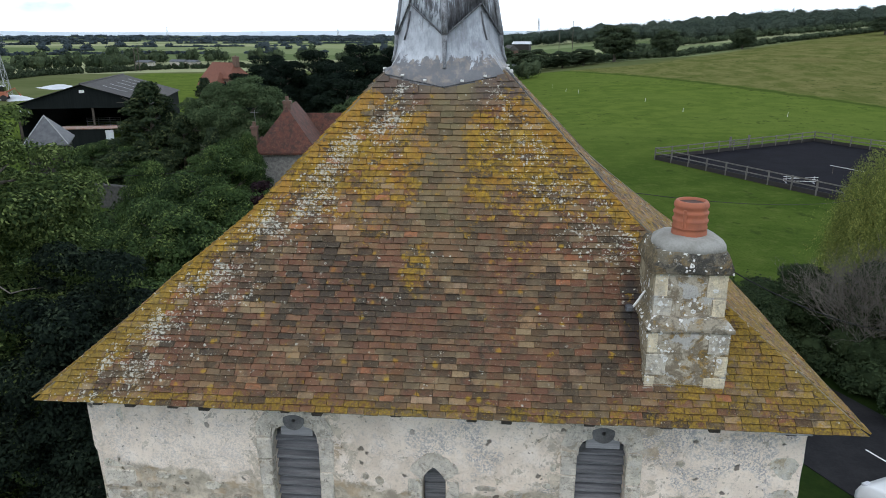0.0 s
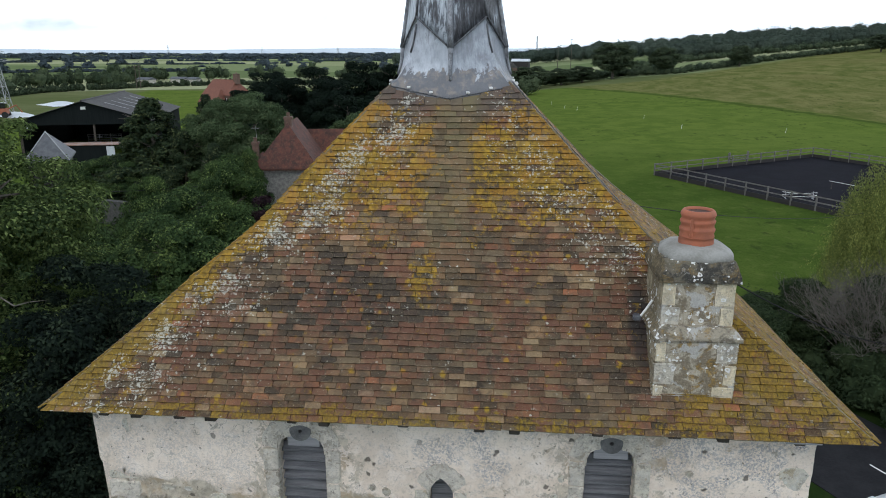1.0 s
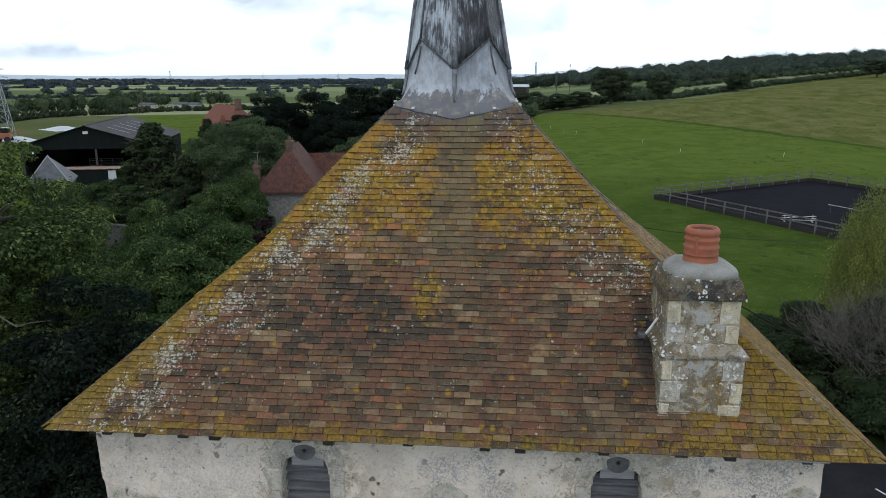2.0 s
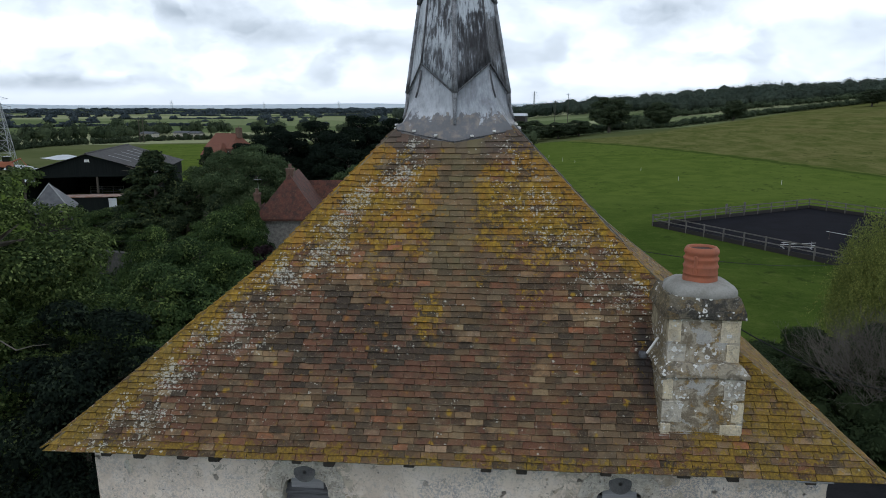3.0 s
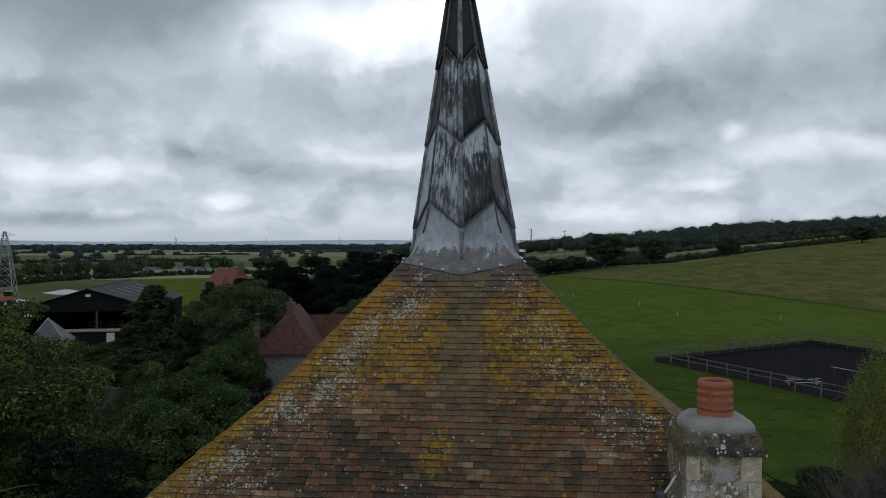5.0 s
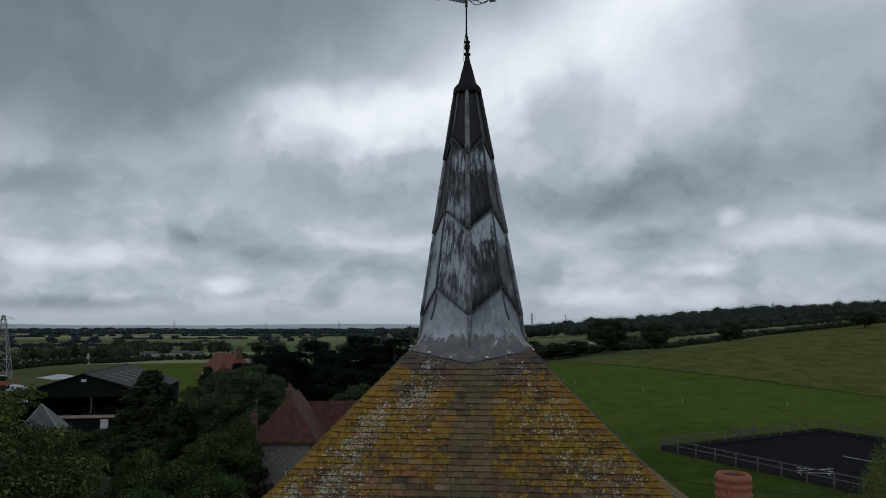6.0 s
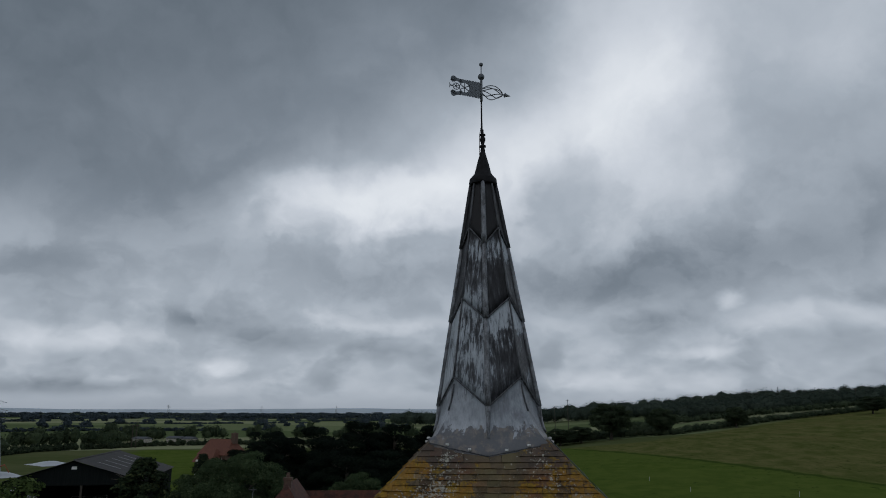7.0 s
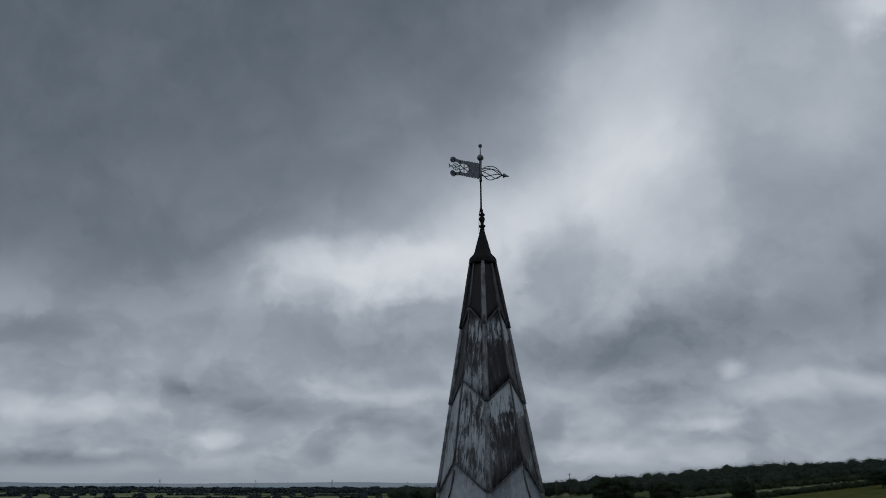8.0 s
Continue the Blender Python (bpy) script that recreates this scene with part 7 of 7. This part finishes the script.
porch = part("wall", slab((-5.4, -1.5, -0.2), (-2.9, 2.0, 3.6)), M_WHITE, farmhouse, "pale rendered wing")
part("roof", prism_roof(bmesh.new(), 3.4, 5.4, 3.6, 5.9, 0.8), M_REDTILE2, farmhouse).location = (-3.4, 0.2, 0)

far_house = thing("far_house", 3.0, 332.0, 0, 20, "far brick farm building with a dull roof", "house")
part("wall", slab((-2.4, -4, -0.3), (2.4, 4, 6.2)), M_BRICK, far_house)
part("roof", prism_roof(bmesh.new(), 4.8, 8.0, 6.2, 8.2, 0.0), M_BARNROOF, far_house, "dull grey roof")
far_shed = thing("far_shed", 8.5, 345.0, 0, 75, "far low shed with a pale sheet roof", "shed")
part("wall", slab((-2.5, -4.0, -0.3), (2.5, 4.0, 8.6)), M_BOARD, far_shed)
part("roof", prism_roof(bmesh.new(), 5.0, 8.0, 8.6, 9.6, 0.0), M_SHEET, far_shed, "pale sheet roof")

barn = thing("barn", -52.4, 80.7, 0, 15.7, "wide dark open-fronted farm barn with grey sheet roof", "barn")
BW, BL = 15.8, 22.4
for nm, pts in (("gable_sheet", [(-BW / 2, 4.15), (BW / 2, 4.15), (BW / 2, 4.7), (0, 7.0), (-BW / 2, 4.7)]),):
    bm = bmesh.new()
    a = [bm.verts.new((x, -0.06, z)) for x, z in pts]
    b = [bm.verts.new((x, 0.06, z)) for x, z in pts]
    bm.faces.new(a)
    bm.faces.new(b[::-1])
    for k in range(5):
        bm.faces.new((a[k], a[(k + 1) % 5], b[(k + 1) % 5], b[k]))
    part(nm, bm, M_BARN, barn, "dark sheeted gable over the open front")
for sx in (-1, 1):
    bm = bmesh.new()
    nn = 60
    va = [bm.verts.new((sx * (BW / 2 + 0.35), y, 4.6 + 0.03 * (k % 2))) for k in range(nn + 1) for y in [-0.5 + (BL + 1.0) * k / nn]]
    vb = [bm.verts.new((0, y, 7.12 + 0.03 * (k % 2))) for k in range(nn + 1) for y in [-0.5 + (BL + 1.0) * k / nn]]
    for k in range(nn):
        bm.faces.new((va[k], va[k + 1], vb[k + 1], vb[k]))
    part("roof_slope", bm, M_BARNROOF, barn, "corrugated grey-brown roof sheets")
    part("side_wall", slab((min(sx * BW / 2, sx * (BW / 2 - 0.1)), 0.06, 0), (max(sx * BW / 2, sx * (BW / 2 - 0.1)), BL, 4.55)), M_BARN, barn)
for k in range(5):
    y0 = 3.4 + k * 3.6
    bm = bmesh.new()
    q = [(1.7, y0), (1.7, y0 + 0.3), (4.6, y0 + 0.3), (4.6, y0)]
    bm.faces.new([bm.verts.new((x, y, 7.17 - x * (2.52 / (BW / 2 + 0.35)) + 0.05)) for x, y in q])
    part("roof_light", bm, M_STEEL, barn, "pale translucent roof sheet")
part("back_wall", slab((-BW / 2, BL - 0.1, 0), (BW / 2, BL, 4.6)), M_BARN, barn)
for x in (-7.7, 1.0, 7.7):
    part("post", slab((x - 0.12, -0.02, 0), (x + 0.12, 0.22, 4.2)), M_TIMBER, barn)
part("name_plate", slab((-0.3, -0.10, 6.05), (0.3, -0.065, 6.4)), M_WHITE, barn, "small white plate")
board = part("sign_board", slab((-7.6, -0.12, 3.55), (-6.2, -0.07, 4.1)), M_BOARD, barn, "dark sign board with pale bars")
for k in range(4):
    part("bar", slab((-7.5 + k * 0.33, -0.135, 3.65), (-7.27 + k * 0.33, -0.122, 4.0)), M_SHEET, board)
part("ridge_cap", bar([(0, -0.5, 7.16), (0, BL + 0.5, 7.16)], 0.12, 6), M_BARNROOF, barn)
gate = thing("field_gate", -55.4, 90.0, 0.0, 15.7, "galvanised tubular cattle barrier in front of the barn", "gate")
for k in range(5):
    part("rail", bar([(-2.2, 0, 0.9 + k * 0.24), (2.2, 0, 0.9 + k * 0.24)], 0.03, 6), M_STEEL, gate)
for x in (-2.2, -0.7, 0.8, 2.2):
    part("upright", bar([(x, 0, 0), (x, 0, 1.95)], 0.04, 6), M_STEEL, gate)
shed = thing("lean_to_shed", -48.7, 75.4, 0.0, 14, "low shed with rust-stained corrugated roof and pale door", "shed")
part("roof", slab((-3.6, -1.2, 2.35), (3.4, 1.4, 2.45), 0.02), M_RUST, shed, "rust-stained sheet roof")
part("wall", slab((-3.4, -1.0, -0.1), (1.8, 1.2, 2.35)), M_BARN, shed)
part("door", slab((1.9, -1.02, 0), (2.8, -0.95, 2.2)), M_SHEET, shed, "pale door")
outb = thing("outbuilding", -42.8, 58.5, -0.1, 26.8, "black boarded outbuilding with hipped slate roof", "outbuilding")
part("wall", slab((-1.6, -3.08, -0.2), (1.6, 3.08, 3.62)), M_BOARD, outb, "black weatherboarded walls")
rf = part("roof", prism_roof(bmesh.new(), 3.2, 6.16, 3.85, 5.99, 1.9, 4.6), M_SLATE, outb, "grey slate hipped roof")
for x in (-1.9, 1.9):
    part("hip_ridge", bar([(x, -3.38, 3.47), (0, -1.48, 6.01)], 0.045, 6), M_STEEL, rf, "pale lead hip")
part("ridge", bar([(0, -1.48, 6.01), (0, -1.22, 6.01)], 0.05, 6), M_SLATE, rf)
yardwall = thing("yard_wall", -31.0, 46.2, 0, -17, "low dark stone wall half hidden by bushes", "wall")
for k in range(7):
    part("coping", slab((-3.2 + k * 0.92, -0.26, 1.75), (-2.3 + k * 0.92, 0.26, 1.87), 0.02), M_DARKSTONE, yardwall)
part("masonry", rough_up(slab((-3.2, -0.22, -0.2), (3.2, 0.22, 1.75)), 0.03, 3, 5), M_DARKSTONE, yardwall)

for nm, x, y, w, d, lab in (("silage_sheet", -111.5, 168.5, 11, 8, "white plastic sheet over a silage heap"), ("silage_sheet", -101.5, 137.0, 10, 6, "pale plastic sheet beside the pylon")):
    ob = thing(nm, x, y, 0, -35, lab, "sheet")
    bm = bmesh.new()
    g = [[bm.verts.new((-w / 2 + w * i / 8, -d / 2 + d * j / 6, 0.9 * math.sin(math.pi * i / 8) * math.sin(math.pi * j / 6) + 0.02)) for i in range(9)] for j in range(7)]
    for j in range(6):
        for i in range(8):
            bm.faces.new((g[j][i], g[j][i + 1], g[j + 1][i + 1], g[j + 1][i]))
    part("sheet", bm, M_SHEET, ob, "", True)
digger = thing("digger", -101.5, 133.0, 0, 20, "orange farm loader parked in the yard", "loader")
part("body", slab((-2.2, -1.0, 0.7), (1.0, 1.0, 1.9), 0.15), M_POT, digger, "orange body")
part("cab", slab((-0.6, -0.8, 1.9), (0.8, 0.8, 3.0), 0.12), M_GLASS, digger, "dark glazed cab")
part("boom", bar([(0.9, 0, 1.7), (2.6, 0, 2.5), (3.6, 0, 1.0)], 0.16, 6), M_POT, digger)
for sx in (-1.5, 0.6):
    for sy in (-1, 1):
        part("wheel", bar([(sx, sy * 0.8, 0.62), (sx, sy * 1.15, 0.62)], 0.62, 14), M_RUBBER, digger)
for x, y, w, l in ((-149, 288, 4, 7), (-138, 296, 3, 8), (-130, 292, 3, 5), (1.0, 262, 4, 6), (12, 300, 4, 7)):
    ob = thing("far_shed", x, y, terrain(x, y), 70, "far low shed with pale roof and walls", "shed", "far sheds")
    part("wall", slab((-w / 2, -l / 2, -0.2), (w / 2, l / 2, 1.9)), M_CHIM, ob)
    part("roof", prism_roof(bmesh.new(), w, l, 1.9, 2.6), M_SLATE, ob)


# ---- pylons, poles and wires ----
def pylon(x, y, height, base, lab):
    ob = thing("pylon", x, y, terrain(x, y), 20, lab, "pylon", "pylons")
    bm = bmesh.new()
    r = 0.05 * height / 15

    def leg(sx, sy, t):
        w = base * (1 - t) ** 0.8 * 0.5 + 0.35 * height / 30
        return Vector((sx * w, sy * w, height * t))
    cs = [(-1, -1), (1, -1), (1, 1), (-1, 1)]
    lev = [0, 0.2, 0.38, 0.54, 0.68, 0.8, 0.9, 1.0]
    for c in cs:
        tube(bm, [leg(*c, t) for t in lev], [r * 1.5] * len(lev), 4)
    for t0, t1 in zip(lev, lev[1:]):
        for k in range(4):
            p, q = cs[k], cs[(k + 1) % 4]
            tube(bm, [leg(*p, t0), leg(*q, t1)], [r, r], 4)
            tube(bm, [leg(*q, t0), leg(*p, t1)], [r, r], 4)
            tube(bm, [leg(*p, t1), leg(*q, t1)], [r, r], 4)
    part("lattice", bm, M_STEEL, ob, "grey steel lattice")
    for k, t in enumerate((0.72, 0.84, 0.95)):
        z, w = height * t, height * (0.2 - 0.03 * k)
        bm = bmesh.new()
        for s in (-1, 1):
            tube(bm, [(0, 0, z + height * 0.04), (s * w, 0, z)], [r, r], 4)
            tube(bm, [(0, 0, z - height * 0.01), (s * w, 0, z)], [r, r], 4)
        part("cross_arm", bm, M_STEEL, ob)
    return ob


pylon(-107.6, 140.5, 15.5, 4.0, "grey steel lattice pylon beside the farm")
pylon(-945, 2000, 30, 7, "distant lattice pylon on the plain")
pylon(-690, 2050, 26, 7, "distant lattice pylon on the plain")
pylon(-470, 2050, 28, 6, "distant lattice pylon on the plain")
pylon(36, 800, 26, 1.6, "distant lattice pylon behind the hill trees")
pylon(313, 838, 17, 2.5, "distant lattice pylon above the woods")


def pole(x, y, h, lab="plain wooden telegraph pole"):
    ob = thing("telegraph_pole", x, y, terrain(x, y), 0, lab, "pole", "poles")
    part("shaft", bar([(0, 0, -0.3), (0, 0, h)], [0.16, 0.11], 8), M_BARK, ob)
    part("cross_arm", slab((-0.9, -0.06, h - 0.6), (0.9, 0.06, h - 0.45)), M_BARK, ob)


for x, y, h in ((25.6, 340.0, 13.8), (31.7, 340.0, 16.5), (213, 446, 9), (-132.4, 247.8, 8.4), (-130.9, 247.8, 8.4)):
    pole(x, y, h)


def cable(name, p, q, drop, lab, r=0.008):
    p, q = Vector(p), Vector(q)
    pts = [p.lerp(q, i / 16) - Vector((0, 0, drop * 4 * (i / 16) * (1 - i / 16))) for i in range(17)]
    tagged(part(name, bar(pts, [r] * 17, 5), M_IRON, None, ""), lab, "cable")


cable("overhead_cable", (3.2, 8.2, 10.1), (27.0, 39.0, 4.9), 0.9, "thin black overhead cable above the paddock")
cable("service_cable", (4.4, 6.6, 9.3), (15.4, 17.4, 3.4), 0.5, "thin black service cable leading to the road", 0.014)
cable("garden_wire", (-22.0, 24.0, 7.0), (-15.2, 41.5, 4.9), 0.5, "thin pale wire to the cottage", 0.014)

# ---- riding arena ----
AX, AY, BX, BY = 17.3, 72.5, 37.3, 37.8
CX, CY = 40.1, 87.6


def arena_pt(u, v):
    """u along the near long side, v along the far end, in shares."""
    return AX + (BX - AX) * u + (CX - AX) * v, AY + (BY - AY) * u + (CY - AY) * v


bm = bmesh.new()
ag = [[bm.verts.new((*arena_pt(i / 20, j / 14), max(terrain(*arena_pt(i / 20, j / 14)), 0) + 0.06)) for i in range(21)] for j in range(15)]
for j in range(14):
    for i in range(20):
        bm.faces.new((ag[j][i], ag[j][i + 1], ag[j + 1][i + 1], ag[j + 1][i]))
tagged(part("arena_surface", bm, M_ARENA), "dark purple-grey riding arena surface", "riding arena", kind="structure")


def fence(p, q, n, lab, board=False, skip=()):
    ob = thing("paddock_fence", p[0], p[1], terrain(*p), 0, lab, "fence", "arena fences")
    d = Vector((q[0] - p[0], q[1] - p[1], 0))
    yaw = math.degrees(math.atan2(d.y, d.x))
    prev = None
    for i in range(n + 1):
        g = d * (i / n)
        z = terrain(p[0] + g.x, p[1] + g.y) - terrain(*p)
        base = Vector((g.x, g.y, z))
        bmx = slab((-0.065, -0.065, -0.3), (0.065, 0.065, 1.32), 0.012)
        bmx.transform(Matrix.Translation(base) @ pose(0, 0, 0, 0, 0, yaw))
        part("post", bmx, M_FENCE, ob)
        if prev is not None and i not in skip:
            for h in (0.72, 1.2):
                mid, ln = (prev + base) / 2, (base - prev).length
                bmx = slab((-ln / 2, -0.10, h), (ln / 2, -0.062, h + 0.11), 0.006)
                bmx.transform(Matrix.Translation(mid) @ pose(0, 0, 0, 0, 0, yaw))
                part("rail", bmx, M_FENCE, ob)
            if board:
                mid, ln = (prev + base) / 2, (base - prev).length
                bmx = slab((-ln / 2, -0.02, -0.1), (ln / 2, 0.03, 0.45), 0.006)
                bmx.transform(Matrix.Translation(mid) @ pose(0, 0, 0, 0, 0, yaw))
                part("kickboard", bmx, M_BOARD, ob)
        prev = base
    return ob


fence((AX, AY), (BX, BY), 16, "grey two-rail fence with dark kickboards along the arena", True)
fence((AX, AY), (CX, CY), 11, "grey two-rail fence across the arena end", True)
fence((CX, CY), (CX + BX - AX, CY + BY - AY), 16, "grey two-rail fence along the far side of the arena", True)
fence((BX, BY), (CX + BX - AX, CY + BY - AY), 11, "grey two-rail fence across the near end of the arena", True)
gt = thing("arena_gate", 28.6, 80.6, 0, 33.5, "grey wooden arena gate", "gate")
for k in range(4):
    part("bar", slab((-1.6, -0.16, 0.3 + 0.27 * k), (1.6, -0.12, 0.40 + 0.27 * k)), M_FENCE, gt)
for x in (-1.6, 1.6):
    part("stile", slab((x - 0.1, -0.2, 0), (x + 0.1, 0.0, 1.6), 0.01), M_FENCE, gt)


def jump(x, y, rz, poles, lab, stand_mat):
    ob = thing("jump", x, y, 0.06, rz, lab, "horse jump", "jumps")
    for s in (-1.2, 1.2):
        part("stand", slab((s - 0.04, -0.25, 0), (s + 0.04, 0.25, 0.06)), stand_mat, ob)
        part("stand_post", slab((s - 0.025, -0.025, 0.06), (s + 0.025, 0.025, 0.7)), stand_mat, ob)
    for (z0, z1) in poles:
        part("pole", bar([(-1.5, -0.06, z0), (1.5, -0.06, z1)], 0.022, 8), M_WHITE, ob, "white pole")


jump(34.2, 65.2, -22, ((0.75, 0.35),), "dark jump with a single sloping white pole", M_TIMBER)
jump(27.9, 60.2, -5, ((0.35, 0.6), (0.6, 0.35), (0.2, 0.2)), "low white cross-pole jump", M_STEEL)
for x, y in ((27.8, 135.5), (30.9, 118.3), (46.0, 112.8), (12.4, 173.8), (14.7, 161.0), (17.0, 155.8)):
    ob = thing("fence_stake", x, y, terrain(x, y), 0, "slim white electric-fence stake in the grass", "stake", "stakes")
    part("stake", bar([(0, 0, -0.2), (0.05, 0, 0.8)], 0.022, 6), M_WHITE, ob)
ob = thing("field_trough", 106, 318, terrain(106, 318), 10, "dark trough in the upper field", "trough")
part("body", slab((-4, -0.6, 0.1), (4, 0.6, 1.1), 0.1), M_BARN, ob)

# ---- road and car ----
rd = Vector((-0.44, 0.90, 0)).normalized()
rn = Vector((0.90, 0.44, 0)).normalized()
r0 = Vector((13.05, 14.9, 0))


def road_strip(name, a, b, z, mat, lab, l0=-40.0, l1=34.0, kind="structure"):
    bm = bmesh.new()
    rows = []
    n = 30
    for i in range(n + 1):
        c = r0 + rd * (l0 + (l1 - l0) * i / n)
        rows.append([bm.verts.new((c + rn * o).to_tuple()[:2] + (h,)) for o, h in ((a, -0.05), (a, z), (b, z), (b, -0.05))])
    for p, q in zip(rows, rows[1:]):
        for k in range(3):
            bm.faces.new((p[k], p[k + 1], q[k + 1], q[k]))
    return tagged(part(name, bm, mat), lab, "road", kind=kind)


road_strip("road", -2.55, 2.55, 0.03, M_ROAD, "dark grey asphalt lane")
for i, l0 in enumerate((-12.0, -6.5, -0.9, 4.6, 10.2)):
    road_strip("trim", -0.03, 0.03, 0.036, M_WHITE, "white dash of the centre line", l0, l0 + 1.3)


def make_car():
    car = thing("car", 12.75, 10.7, 0.03, math.degrees(math.atan2(rd.y, rd.x)), "parked white hatchback car beside the church", "car")
    side = [(-2.05, 0.35), (-2.12, 0.75), (-1.98, 0.98), (-1.75, 1.05), (-1.35, 1.40), (-0.6, 1.49), (0.15, 1.45), (0.95, 1.02), (1.65, 0.90), (2.02, 0.72), (2.12, 0.5), (2.05, 0.3)]
    bm = bmesh.new()
    cols = []
    for x, z in side:
        w = 0.88 - 0.14 * smooth01(0.95, 1.45, z) - 0.10 * smooth01(1.5, 2.1, abs(x))
        cols.append([bm.verts.new((x, s * w * f, z + dz)) for s, f, dz in ((-1, 1.0, -0.035), (-1, 0.82, 0.0), (1, 0.0, 0.012), (1, 0.82, 0.0), (1, 1.0, -0.035))])
    for p, q in zip(cols, cols[1:]):
        for k in range(4):
            bm.faces.new((p[k], p[k + 1], q[k + 1], q[k]))
    for s in (0, 4):
        bot = [bm.verts.new((c[s].co.x, c[s].co.y * 1.0, 0.24)) for c in cols]
        for i in range(len(cols) - 1):
            bm.faces.new((cols[i][s], cols[i + 1][s], bot[i + 1], bot[i]))
    part("body", bm, M_CARPAINT, car, "glossy white body", True)
    for nm, x0, z0, x1, z1, w0, w1 in (("windscreen", 0.88, 1.075, 0.2, 1.45, 0.66, 0.58), ("rear_window", -1.70, 1.09, -1.36, 1.405, 0.62, 0.56)):
        bm = bmesh.new()
        bm.faces.new([bm.verts.new(v) for v in ((x0, -w0, z0 + 0.012), (x0, w0, z0 + 0.012), (x1, w1, z1 + 0.014), (x1, -w1, z1 + 0.014))])
        part(nm, bm, M_GLASS, car, "dark glass")
    for s in (-1, 1):
        bm = bmesh.new()
        bm.faces.new([bm.verts.new((x, s * y, z)) for x, y, z in ((0.72, 0.86, 1.03), (0.12, 0.755, 1.37), (-1.2, 0.76, 1.34), (-1.6, 0.87, 1.04))])
        part("side_window", bm, M_GLASS, car, "dark glass")
        part("door_mirror", slab((0.62, min(s * 0.88, s * 1.03), 0.98), (0.78, max(s * 0.88, s * 1.03), 1.10), 0.03), M_CARPAINT, car)
        part("headlight", slab((1.80, min(s * 0.48, s * 0.74), 0.66), (2.03, max(s * 0.48, s * 0.74), 0.80), 0.03), M_LAMP, car, "clear headlight")
        part("tail_light", slab((-2.13, min(s * 0.52, s * 0.76), 0.72), (-2.0, max(s * 0.52, s * 0.76), 0.92), 0.02), M_POT, car, "red tail light")
        for x in (-1.3, 1.3):
            wh = part("wheel", bar([(x, s * 0.70, 0.31), (x, s * 0.88, 0.31)], 0.31, 20), M_RUBBER, car, "black tyre")
            part("rim", bar([(x, s * 0.86, 0.31), (x, s * 0.895, 0.31)], 0.20, 14), M_STEEL, wh, "grey wheel rim")
    return car


make_car()

# ---- the nearest tiles, one by one ----
for cor in near_tiles:
    mesh_object("roof_tile", [inv @ p for p in cor], TILE_FACES, M_TILE_PART, roof, uvs=TILE_UV)
